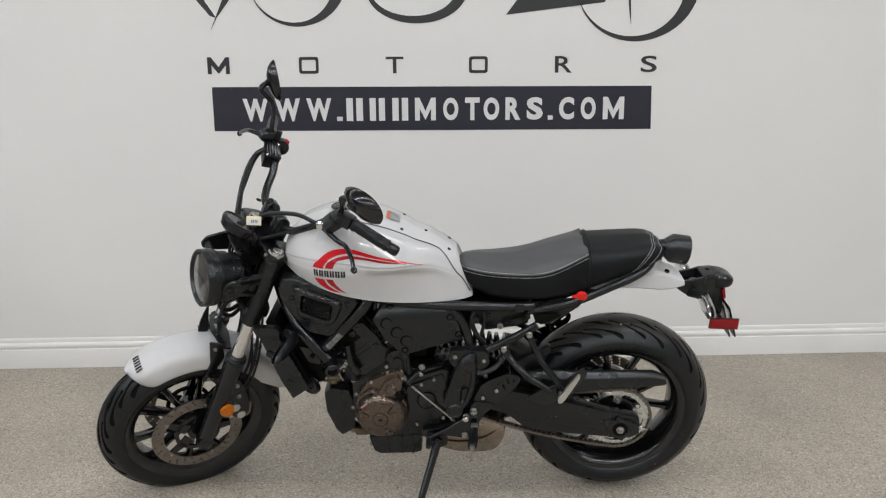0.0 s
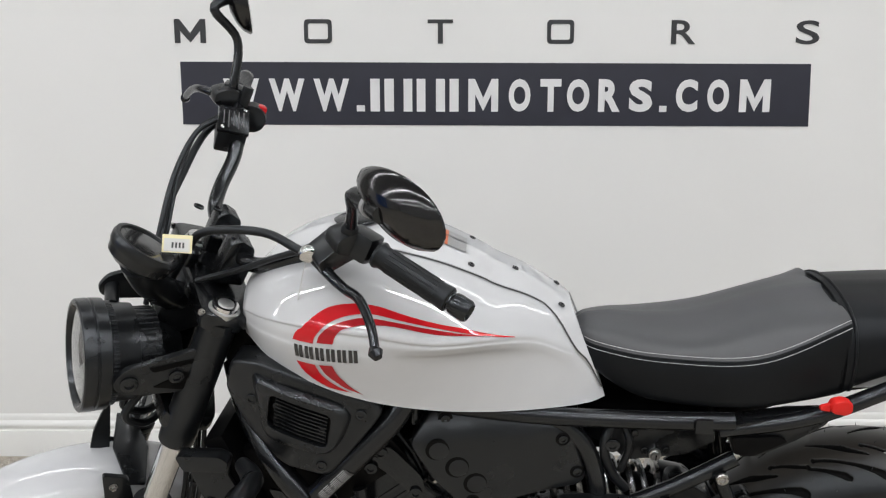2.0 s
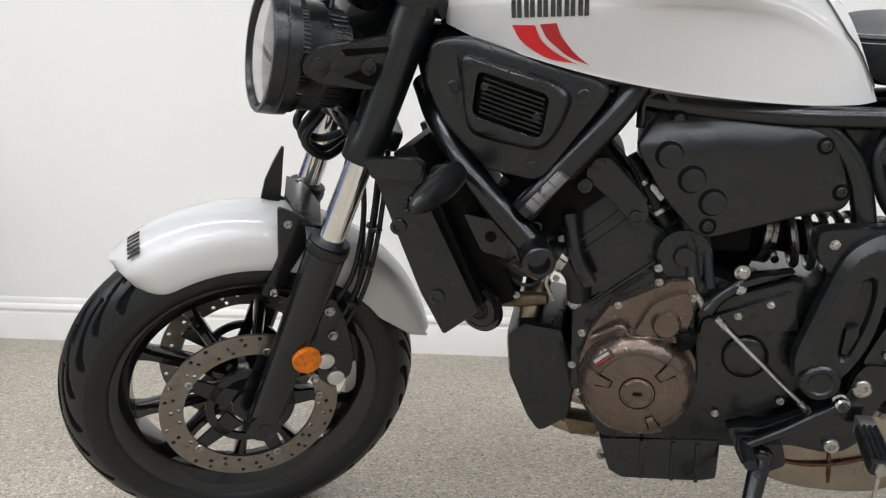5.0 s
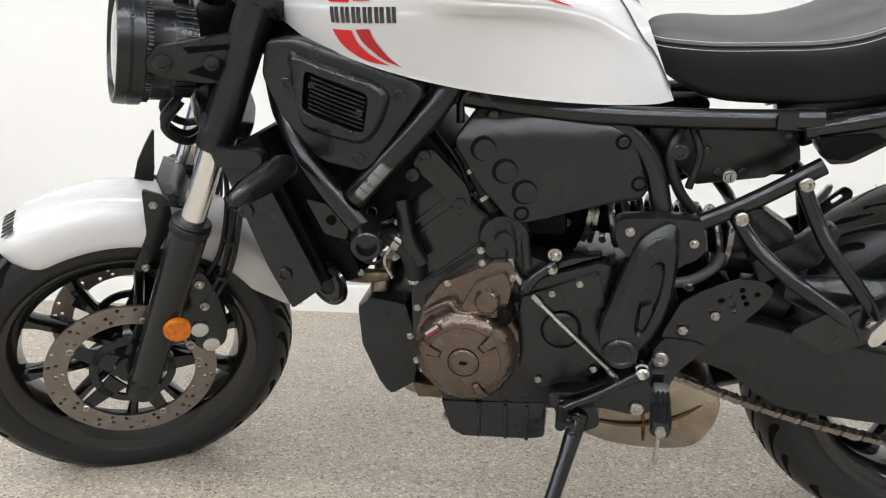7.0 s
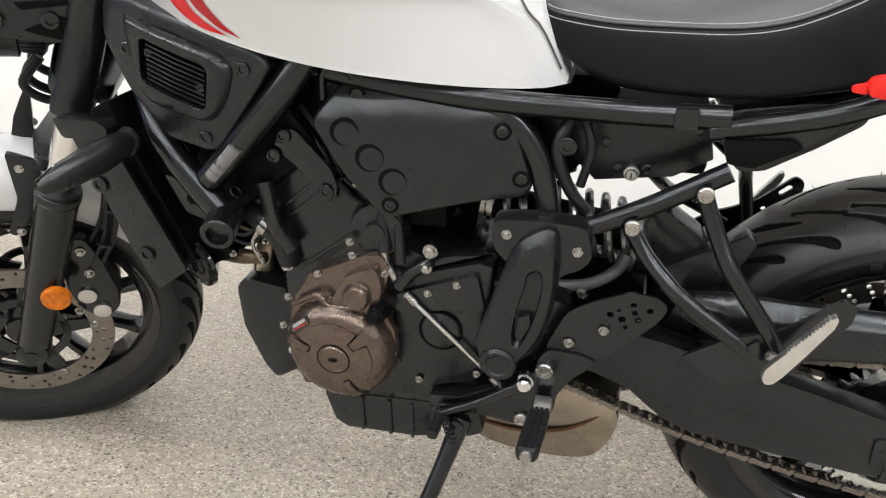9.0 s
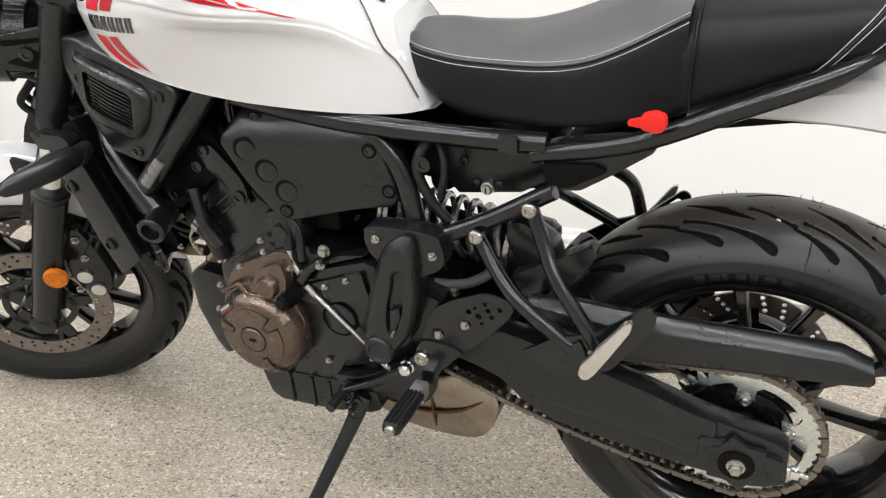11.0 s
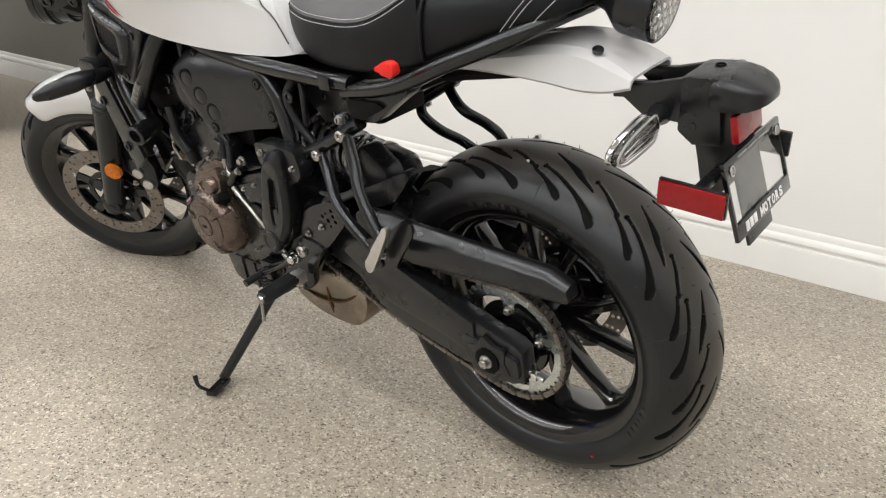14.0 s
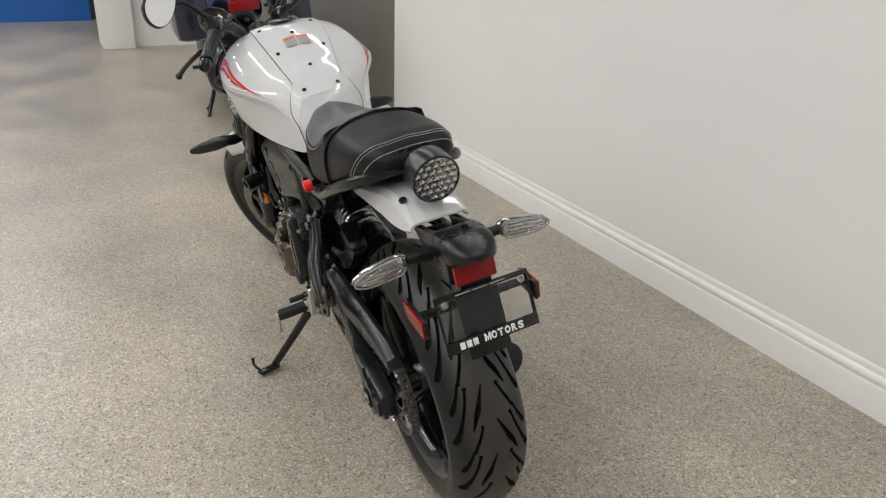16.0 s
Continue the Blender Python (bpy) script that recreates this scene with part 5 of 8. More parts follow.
# underseat panel with lock
up = part("underseat_panel", prism([(-0.50, 0.705), (-0.295, 0.705), (-0.285, 0.655), (-0.33, 0.628), (-0.425, 0.615), (-0.45, 0.64), (-0.49, 0.66)], -0.072, -0.064, 0.003), PLASTIC, bike, "matte black underseat panel")
part("seat_lock", lathe([(0, 0), (0, 0.0065), (0.0015, 0.0075), (0.006, 0.0075), (0.006, 0.0095), (0.009, 0.010), (0.02, 0.010)], (-0.380, -0.084, 0.630), (0, 1, 0), 24), ALLOY, up, "bright key lock")
# thin black bar painted as the shade in the slot
part("key_slot", box((-0.380, -0.0845, 0.630), (0.0016, 0.001, 0.009), edge=0), SHADE, up)
for x, z in ((-0.397, 0.636), (-0.362, 0.637), (-0.305, 0.69), (-0.415, 0.668)):
    place("bolt", BOLT, up, (x, -0.073, z), LEFT, scale=0.75)
# coloured near-black for the shade under the seat
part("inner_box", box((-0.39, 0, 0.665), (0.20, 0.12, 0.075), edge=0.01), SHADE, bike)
part("rail_bracket", box((-0.328, -0.139, 0.725), (0.026, 0.005, 0.024), edge=0.002), SATIN, bike)
part("harness", tube([(-0.455, -0.10, 0.71), (-0.47, -0.115, 0.67), (-0.455, -0.11, 0.62), (-0.43, -0.105, 0.585)], 0.008, 10), SOFT, bike)
part("harness", tube([(-0.44, -0.10, 0.705), (-0.43, -0.11, 0.67), (-0.44, -0.105, 0.62)], 0.006, 10), SOFT, bike)
place("bolt", BOLT_BIG, bike, (-0.458, -0.118, 0.675), LEFT)
# side wing under the seat rail
part("side_wing", prism([(-0.292, 0.718), (-0.270, 0.728), (-0.197, 0.740), (-0.143, 0.743), (-0.147, 0.730), (-0.190, 0.699), (-0.236, 0.666), (-0.263, 0.663), (-0.280, 0.683)], -0.134, -0.10, 0.005, round_k=0.006, lean=lambda x, z: 0.25 * max(0, 0.70 - z)), PLASTIC, bike, "matte black side wing cover")
part("side_wing_right", prism([(-0.292, 0.718), (-0.270, 0.728), (-0.197, 0.740), (-0.143, 0.743), (-0.147, 0.730), (-0.190, 0.699), (-0.236, 0.666), (-0.263, 0.663), (-0.280, 0.683)], 0.10, 0.134, 0.005, round_k=0.006), PLASTIC, bike)
# near-black plate on the wing paints a recess in shade
part("wing_recess", prism([(-0.285, 0.703), (-0.215, 0.708), (-0.20, 0.700), (-0.25, 0.672), (-0.278, 0.675)], -0.1365, -0.12, 0.0015, round_k=0.005), SHADE, bike)
# passenger footrest carriers
CARRIER_UPPER = {1: [(-0.297, -0.138, 0.640), (-0.288, -0.142, 0.618), (-0.274, -0.150, 0.588), (-0.254, -0.165, 0.552), (-0.212, -0.178, 0.498), (-0.190, -0.180, 0.466)],
                 -1: [(-0.297, 0.134, 0.646), (-0.281, 0.120, 0.634), (-0.248, 0.114, 0.606), (-0.217, 0.144, 0.572), (-0.206, 0.174, 0.532), (-0.192, 0.180, 0.466)]}
CARRIER_LOWER = {1: [(-0.376, -0.135, 0.588), (-0.366, -0.138, 0.572), (-0.347, -0.148, 0.548), (-0.306, -0.172, 0.515), (-0.246, -0.180, 0.474), (-0.222, -0.180, 0.458)],
                 -1: [(-0.374, 0.132, 0.590), (-0.362, 0.124, 0.572), (-0.338, 0.142, 0.540), (-0.312, 0.180, 0.505), (-0.252, 0.184, 0.474), (-0.224, 0.182, 0.458)]}
CARRIER_PLATE = [(-0.299, 0.439), (-0.246, 0.476), (-0.225, 0.482), (-0.185, 0.500), (-0.134, 0.546), (-0.120, 0.538), (-0.121, 0.517), (-0.173, 0.438), (-0.218, 0.420), (-0.241, 0.406)]
for s in (1, -1):
    part("carrier_tube", tube(CARRIER_UPPER[s], 0.0105, 14), SATIN, bike, "satin black footrest carrier tube")
    part("carrier_tube", tube(CARRIER_LOWER[s], 0.0105, 14), SATIN, bike)
    outline = [(p.x, p.z) for p in rounded([Vector((x, 0, z)) for x, z in CARRIER_PLATE], 0.010)]
    slots = [circle(-0.145, 0.522, 0.0045, 14, 2.4, 40), circle(-0.172, 0.488, 0.0040, 12)] if s < 0 else []
    part("carrier_plate", pierced([outline] + slots, min(s * -0.186, s * -0.180), max(s * -0.186, s * -0.180)), SATIN, bike)
    part("plate_rib", prism([(-0.226, 0.470), (-0.214, 0.480), (-0.196, 0.440), (-0.206, 0.430)], min(s * -0.190, s * -0.184), max(s * -0.190, s * -0.184), 0.002, round_k=0.004), SATIN, bike)
    for x, y, z in ((-0.296, -0.150, 0.642), (-0.372, -0.147, 0.590)):
        place("dome_bolt", DOME, bike, (x, s * y, z), (0, -s, 0), scale=1.05)
    ppeg = part("passenger_peg", prism([(-0.207, 0.460), (-0.209, 0.447), (-0.204, 0.440), (-0.196, 0.441), (-0.188, 0.451), (-0.171, 0.481), (-0.147, 0.526), (-0.145, 0.537), (-0.148, 0.541), (-0.153, 0.537), (-0.187, 0.489)], min(s * -0.218, s * -0.208), max(s * -0.218, s * -0.208), 0.003, round_k=0.003), ALLOY, bike, "folded cast aluminium passenger footrest")
    for i in range(13):
        q = Vector((-0.187, s * -0.213, 0.488)).lerp(Vector((-0.153, s * -0.213, 0.536)), i / 12)
        part("peg_tooth", box(q, (0.0045, 0.0095, 0.0026), rot=Euler((0, radians(36), 0)).to_matrix(), edge=0.0005), ALLOY, ppeg)
    place("dome_bolt", STUD_BIG, bike, (-0.196, s * -0.185, 0.460), (0, -s, 0))
    place("bolt", BOLT_BIG, bike, (-0.243, s * -0.182, 0.436), (0, -s, 0))

# rear shock and link
# added dark block that fills the see-through gap behind the cylinder
part("throttle_body", box((-0.622, 0.03, 0.540), (0.085, 0.12, 0.085), rot=Euler((0, 0.25, 0)).to_matrix(), edge=0.012), SHADE, bike, "dark filler block behind the cylinder")
part("idle_knob", lathe([(0, 0), (0, 0.008), (0.003, 0.010), (0.014, 0.010), (0.016, 0.007), (0.03, 0.006)], (-0.612, -0.060, 0.545), (0, 1, 0), 16), SATIN, bike)
# added only to darken the pale gap beside the pivot cover
part("link_casting", prism([(-0.475, 0.505), (-0.43, 0.475), (-0.385, 0.472), (-0.34, 0.43), (-0.36, 0.375), (-0.44, 0.345), (-0.47, 0.40)], -0.015, 0.07, 0.006, round_k=0.012), SHADE, bike, "dark filler block behind the shock link")
part("shock_spring", tube([(-0.556 + 0.192 * t / 52 + 0.004 * math.cos(t), 0.044 * math.sin(t), 0.540 - 0.032 * t / 52 - 0.044 * math.cos(t)) for t in np.linspace(0, 52, 330)], 0.0064, 8, 1), SPRING, bike, "dark steel coiled shock spring")
part("shock_body", rod((-0.585, 0, 0.543), (-0.34, 0, 0.503), 0.026, n=20), SHADE, bike)
part("shock_collar", lathe([(0, 0.02), (0, 0.047), (0.006, 0.047), (0.007, 0.042), (0.010, 0.042), (0.011, 0.047), (0.017, 0.047), (0.018, 0.02)], (-0.580, 0, 0.542), (0.99, 0, -0.16), 36, closed=True), STEEL, bike, "bright shock preload collar")
part("shock_seat", lathe([(0, 0.02), (0, 0.050), (0.008, 0.052), (0.050, 0.050), (0.062, 0.042), (0.066, 0.0)], (-0.362, 0, 0.507), (0.98, 0, -0.12), 32), PLASTIC, bike, "black shock end cap")
part("shock_ring", lathe([(0, 0.04), (0, 0.0535), (0.008, 0.0535), (0.008, 0.04)], (-0.368, 0, 0.508), (0.98, 0, -0.12), 36, closed=True), STEEL, bike)
part("link_arm", tube([(-0.47, -0.08, 0.458), (-0.445, -0.075, 0.457), (-0.414, -0.07, 0.463), (-0.385, -0.06, 0.480), (-0.372, -0.05, 0.500)], 0.0085, 12), LINK, bike, "dull grey cast link arm")
for x, z in ((-0.425, 0.466), (-0.37, 0.460)):
    place("bolt", STUD_BIG, bike, (x, -0.105, z), LEFT)
part("shock_cover", prism([(-0.353, 0.576), (-0.340, 0.584), (-0.326, 0.584), (-0.306, 0.569), (-0.282, 0.553), (-0.272, 0.528), (-0.277, 0.502), (-0.329, 0.494), (-0.356, 0.553)], -0.078, -0.030, 0.012, round_k=0.010), PLASTIC, bike, "matte black shock cover")
part("hugger_blade", prism([(-0.340, 0.505), (-0.300, 0.526), (-0.256, 0.547), (-0.229, 0.562), (-0.216, 0.553), (-0.226, 0.535), (-0.249, 0.503), (-0.322, 0.472)], -0.096, -0.068, 0.005, round_k=0.006, lean=lambda x, z: 0.30 * max(0.0, z - 0.51)), PLASTIC, bike, "matte black mudguard blade")

# --- air-box cover ---
fold = lambda x: 0.699 + 0.03 * (x + 0.77)
cov_face = lambda x, z: -0.152 + 0.14 * (x + 0.70) - 0.02 * (0.66 - z) + 0.75 * 0.007 * math.log1p(math.exp(min(30.0, (z - fold(x)) / 0.007)))
COV = round_corners([(-0.772, 0.696), (-0.740, 0.738), (-0.722, 0.743), (-0.700, 0.740), (-0.545, 0.714), (-0.522, 0.700), (-0.496, 0.622), (-0.505, 0.606), (-0.560, 0.598), (-0.672, 0.571), (-0.692, 0.578), (-0.735, 0.63)], 0.012)
cover = part("airbox_cover", dish(COV, cov_face, 0.03, 0.005), PLASTIC, bike, "matte black airbox side cover", smooth=50)
CN = Vector((-0.14, 1, -0.02)).normalized()
# black disc under an offset cap: each dimple's shade painted as a crescent
for x, z in ((-0.729, 0.683), (-0.699, 0.651), (-0.671, 0.620)):
    y = cov_face(x, z)
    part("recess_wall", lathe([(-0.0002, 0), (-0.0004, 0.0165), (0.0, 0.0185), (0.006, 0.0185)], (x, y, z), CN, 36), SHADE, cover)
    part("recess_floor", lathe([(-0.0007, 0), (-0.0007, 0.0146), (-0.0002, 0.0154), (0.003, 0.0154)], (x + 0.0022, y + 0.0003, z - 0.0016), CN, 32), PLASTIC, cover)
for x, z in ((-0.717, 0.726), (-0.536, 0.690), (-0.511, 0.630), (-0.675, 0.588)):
    # flat black disc painted as the shade of a sunk bolt
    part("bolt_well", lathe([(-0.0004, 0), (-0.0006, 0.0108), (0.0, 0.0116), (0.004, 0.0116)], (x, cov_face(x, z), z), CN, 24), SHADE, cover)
    place("bolt", BOLT, cover, (x, cov_face(x, z), z), -CN, scale=0.85)
# inner boxes painted with the shade behind the side cover
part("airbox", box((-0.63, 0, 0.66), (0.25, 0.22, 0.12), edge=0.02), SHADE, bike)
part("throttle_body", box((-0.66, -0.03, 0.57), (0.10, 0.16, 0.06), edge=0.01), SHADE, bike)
part("intake_plug", box((-0.745, -0.10, 0.615), (0.026, 0.02, 0.034), rot=Euler((0, 0.7, 0)).to_matrix(), edge=0.003), ALLOY, bike)
part("hook_bracket", tube([(-0.765, -0.13, 0.715), (-0.762, -0.13, 0.750), (-0.740, -0.13, 0.765), (-0.722, -0.13, 0.745)], 0.006, 8), SATIN, bike)
# --- front side cowl with slatted vent ---
for s in (1, -1):
    COWL = round_corners([(-1.035, 0.834), (-0.985, 0.838), (-0.820, 0.784), (-0.804, 0.768), (-0.822, 0.740), (-0.885, 0.660), (-0.900, 0.654), (-0.962, 0.668), (-1.020, 0.725), (-1.050, 0.785)], 0.014)
    soft = lambda v, k=0.012: k * math.log1p(math.exp(min(30.0, v / k)))
    cowl_face = lambda x, z: -0.186 + 0.34 * soft(-0.95 - x) + 0.35 * soft(z - 0.812 - 0.33 * (-0.93 - x), 0.006)
    bm = dish(COWL, cowl_face, 0.05, 0.007)
    if s < 0:
        bmesh.ops.scale(bm, vec=(1, -1, 1), verts=bm.verts)
    cowl = part("side_cowl", bm, PLASTIC, bike, "matte black radiator cowl with slatted vent", smooth=50)
    flip = lambda bm, s=s: (bmesh.ops.scale(bm, vec=(1, -1, 1), verts=bm.verts), bm)[1] if s < 0 else bm
    raised = lambda d: (lambda x, z: cowl_face(x, z) - d)
    vo = even_ring(round_corners([(-1.002, 0.824), (-0.866, 0.780), (-0.850, 0.762), (-0.866, 0.720), (-0.890, 0.692), (-0.987, 0.714)], 0.016))
    vi = even_ring(round_corners([(-0.970, 0.797), (-0.879, 0.765), (-0.890, 0.710), (-0.980, 0.741)], 0.010))
    steps = [(vo, 0.0), (vo * 0.97 + vi * 0.03, 0.003), (vo * 0.72 + vi * 0.28, 0.0105), (vo * 0.62 + vi * 0.38, 0.0118), (vo * 0.06 + vi * 0.94, 0.0118), (vi, 0.0112), (vi, 0.001)]
    part("vent_frame", flip(loft(bmesh.new(), [[Vector((x, cowl_face(x, z) - h, z)) for x, z in ring] for ring, h in steps], cap=False)), PLASTIC, cowl, smooth=30)
    # near-black bed: shade behind the slats put into its colour
    part("vent_bed", flip(dish([tuple(p) for p in vi], raised(0.0008), 0.0005, 0.0005)), SHADE, cowl)
    for i in range(8):
        f = i / 7
        xa, za, xb, zb = -0.962 - 0.008 * f, 0.787 - 0.042 * f, -0.886 - 0.006 * f, 0.760 - 0.042 * f
        rg = [[Vector((x, s * (raised(0.0010)(x, z) - h), z + d)) for d, h in ((-0.0019, 0.0), (-0.0013, 0.0070), (0.0010, 0.0075), (0.0019, 0.0))] for x, z in ((xa, za), ((xa + xb) / 2, (za + zb) / 2), (xb, zb))]
        part("slat", loft(bmesh.new(), rg), PLASTIC, cowl)
    for x, z in ((-0.962, 0.776), (-0.896, 0.738)):
        place("bolt", BOLT, cowl, (x, s * (cowl_face(x, z) - 0.006), z), (0, -s, 0), scale=0.6)
    for x, z in ((-0.838, 0.763), (-0.902, 0.673), (-1.005, 0.775)):
        place("bolt", BOLT, cowl, (x, s * (cowl_face(x, z) - 0.0005), z), (0, -s, 0))

# dark filler, added so no wall shows between the cowls
part("frame_neck", prism([(-1.085, 0.855), (-0.98, 0.85), (-0.80, 0.775), (-0.80, 0.70), (-0.87, 0.655), (-0.97, 0.66), (-1.06, 0.74)], -0.085, 0.085, 0.012), SHADE, bike, "dark filler block behind the cowls")
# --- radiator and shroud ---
# unseen block, added to darken the gap behind the radiator
part("radiator_fan", box((0, 0, 0), (0.05, 0.25, 0.22), rot=Euler((0, radians(-22), 0)).to_matrix(), edge=0.012), SHADE, bike, "black filler block behind the radiator", m=Matrix.Translation((-0.988, 0, 0.556)))
# core coloured near-black for the shade inside the shroud
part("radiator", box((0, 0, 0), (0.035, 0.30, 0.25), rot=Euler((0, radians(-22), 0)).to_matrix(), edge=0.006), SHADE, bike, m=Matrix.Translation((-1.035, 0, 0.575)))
for s in (1, -1):
    SHR = [(-1.128, 0.682), (-1.060, 0.682), (-1.046, 0.672), (-1.055, 0.640), (-0.978, 0.462), (-1.030, 0.424), (-1.062, 0.49), (-1.10, 0.60)]
    sh = part("radiator_shroud", prism(SHR, min(s * -0.170, s * -0.162), max(s * -0.170, s * -0.162), 0.003, round_k=0.006), PLASTIC, bike, "matte black radiator side shroud")
    part("shroud_fold", prism([(-1.128, 0.682), (-1.060, 0.682), (-1.046, 0.672), (-1.052, 0.655), (-1.118, 0.655)], min(s * -0.186, s * -0.16), max(s * -0.186, s * -0.16), 0.004, round_k=0.006), PLASTIC, sh)
    place("bolt", BOLT_BIG, sh, (-1.037, s * -0.171, 0.482), (0, -s, 0))
    place("bolt", BOLT_BIG, sh, (-1.088, s * -0.171, 0.585), (0, -s, 0))
    # front turn signal
    stalk = part("turn_signal_front", tube([(-1.03, s * -0.17, 0.660), (-1.008, s * -0.200, 0.664), (-0.998, s * -0.222, 0.668)], [0.012, 0.016, 0.017], 14, 4), SOFT, bike, "dark front turn signal on a rubber stalk")
    body = []
    for t, w, h in ((0, 0.012, 0.010), (0.08, 0.018, 0.015), (0.35, 0.021, 0.017), (0.75, 0.017, 0.013), (0.95, 0.010, 0.008), (1.0, 0.004, 0.003)):
        c = Vector((-0.992, s * -0.218, 0.672)).lerp(Vector((-1.026, s * -0.340, 0.655)), t)
        body.append([c + Vector((h * 0.9 * math.cos(a), 0, w * math.sin(a))) for a in (2 * math.pi * i / 16 for i in range(16))])
    part("signal_body", loft(bmesh.new(), body), PLASTIC, stalk)
    lens = []
    for t, w, h in ((0.12, 0.010, 0.006), (0.35, 0.017, 0.010), (0.75, 0.013, 0.008), (0.96, 0.006, 0.004)):
        c = Vector((-0.992, s * -0.218, 0.672)).lerp(Vector((-1.026, s * -0.340, 0.655)), t) + Vector((-0.010, 0, 0))
        lens.append([c + Vector((h * math.cos(a), 0, w * math.sin(a))) for a in (2 * math.pi * i / 16 for i in range(16))])
    part("signal_lens", loft(bmesh.new(), lens), CLEAR, stalk)
part("bracket_plate", prism([(-1.00, 0.60), (-0.935, 0.585), (-0.94, 0.535), (-0.975, 0.545)], -0.150, -0.145, 0.001, round_k=0.006), SATIN, bike)
# black disc painted as a shaded hole; the plate is whole
place("hole", bolt_mesh("hole", 0.008, 0.001, SHADE), bike, (-0.962, -0.151, 0.567), LEFT)
horn = part("horn", lathe([(0, 0), (0, 0.012), (0.004, 0.034), (0.002, 0.038), (0.008, 0.039), (0.016, 0.030), (0.03, 0.016), (0.03, 0)], (-0.985, -0.135, 0.452), (0.42, 0.90, 0.12), 32), GLOSSY, bike, "round gloss black horn")
for r in (0.016, 0.028):
    part("horn_ring", lathe([(0.0, r), (-0.0015, r + 0.001), (-0.0015, r + 0.002), (0.004, r + 0.003)], (-0.985, -0.135, 0.452), (0.42, 0.90, 0.12), 32), SATIN, horn)
part("horn_bracket", tube([(-0.98, -0.115, 0.485), (-0.955, -0.11, 0.505), (-0.93, -0.10, 0.52)], 0.005, 8), GREASE, bike)
part("hose_fitting", tube([(-0.955, -0.10, 0.455), (-0.925, -0.105, 0.458), (-0.885, -0.11, 0.463)], [0.011, 0.012, 0.009], 12), GREASE, bike)
part("clutter_bracket", prism([(-0.965, 0.51), (-0.945, 0.505), (-0.935, 0.475), (-0.955, 0.478)], -0.12, -0.112, 0.001), GREASE, bike)
place("bolt", STUD_BIG, bike, (-0.845, -0.12, 0.462), LEFT, scale=1.2)
place("bolt", STUD, bike, (-0.93, -0.12, 0.47), LEFT)
for i, (y, z) in enumerate(((-0.10, 0.50), (-0.085, 0.515), (-0.11, 0.52))):
    part("wire", tube([(-0.99, y, z + 0.03), (-0.95, y - 0.012, z), (-0.91, y - 0.005, z - 0.02), (-0.88, y, z + 0.01)], 0.003, 6, 5), (SOFT, GREASE, SOFT)[i], bike)

# --- tank ---
TANK_X = (-1.025, -0.975, -0.90, -0.82, -0.73, -0.64, -0.56, -0.50, -0.470)
TANK = (
    ((0, 0.930), (0.050, 0.928), (0.085, 0.918), (0.104, 0.897), (0.107, 0.886), (0.108, 0.872), (0.102, 0.853), (0.06, 0.85)),
    ((0, 0.970), (0.070, 0.963), (0.122, 0.946), (0.155, 0.908), (0.159, 0.892), (0.160, 0.872), (0.150, 0.834), (0.10, 0.828)),
    ((0, 0.994), (0.084, 0.986), (0.146, 0.963), (0.191, 0.913), (0.197, 0.892), (0.198, 0.866), (0.182, 0.809), (0.12, 0.797)),
    ((0, 0.997), (0.090, 0.988), (0.152, 0.962), (0.202, 0.908), (0.207, 0.886), (0.205, 0.858), (0.188, 0.786), (0.12, 0.772)),
    ((0, 0.977), (0.086, 0.966), (0.146, 0.943), (0.199, 0.894), (0.203, 0.878), (0.189, 0.850), (0.175, 0.766), (0.11, 0.753)),
    ((0, 0.936), (0.074, 0.928), (0.122, 0.912), (0.163, 0.884), (0.167, 0.870), (0.154, 0.838), (0.150, 0.751), (0.10, 0.741)),
    ((0, 0.912), (0.066, 0.905), (0.096, 0.893), (0.122, 0.868), (0.127, 0.853), (0.121, 0.820), (0.121, 0.741), (0.08, 0.734)),
    ((0, 0.883), (0.059, 0.877), (0.078, 0.866), (0.095, 0.838), (0.099, 0.820), (0.098, 0.788), (0.098, 0.738), (0.06, 0.731)),
    ((0, 0.868), (0.050, 0.862), (0.064, 0.853), (0.077, 0.830), (0.081, 0.810), (0.082, 0.780), (0.080, 0.740), (0.05, 0.733)),
)


def spline(rows, xs, k):
    """Rows of points at stations xs, with k steps between each two, smooth along x."""
    cols = []
    for j in range(len(rows[0])):
        cols.append(catmull([(x, *row[j]) for x, row in zip(xs, rows)], k))
    return [[c[i] for c in cols] for i in range(len(cols[0]))]


def shear(p):
    f = min(1.0, max(0.0, (p.x + 0.66) / 0.198))
    return Vector((p.x - f * (p.z - 0.745) * 0.42, p.y, p.z))


def creased(row, tight):
    """Tightens the crease over the knee hollow (behind the lettering) and the lower edge."""
    mid = lambda i, j, f: tuple(a + (b - a) * f for a, b in zip(row[i], row[j]))
    return (*row[:4], mid(3, 4, 0.5 + 0.25 * tight), row[4], mid(4, 5, 0.5 - 0.26 * tight), row[5], mid(5, 6, 0.90), row[6], mid(6, 7, 0.12), row[7])


grid = [catmull(row, 5) for row in spline([creased(row, min(1.0, max(0.0, (x + 0.86) / 0.2))) for x, row in zip(TANK_X, TANK)], TANK_X, 6)]
bm = bmesh.new()
rings = []
for row in grid:
    right = [shear(q) for q in row]
    rings.append([Vector((q.x, -q.y, q.z)) for q in right[::-1]] + right[1:])
loft(bm, rings)
tank = part("fuel_tank", bm, WHITE, bike, "gloss white fuel tank with red and black graphics", smooth=60)
from mathutils.bvhtree import BVHTree
tank_tree = BVHTree.FromPolygons([v.co for v in tank.data.vertices], [list(q.vertices) for q in tank.data.polygons])


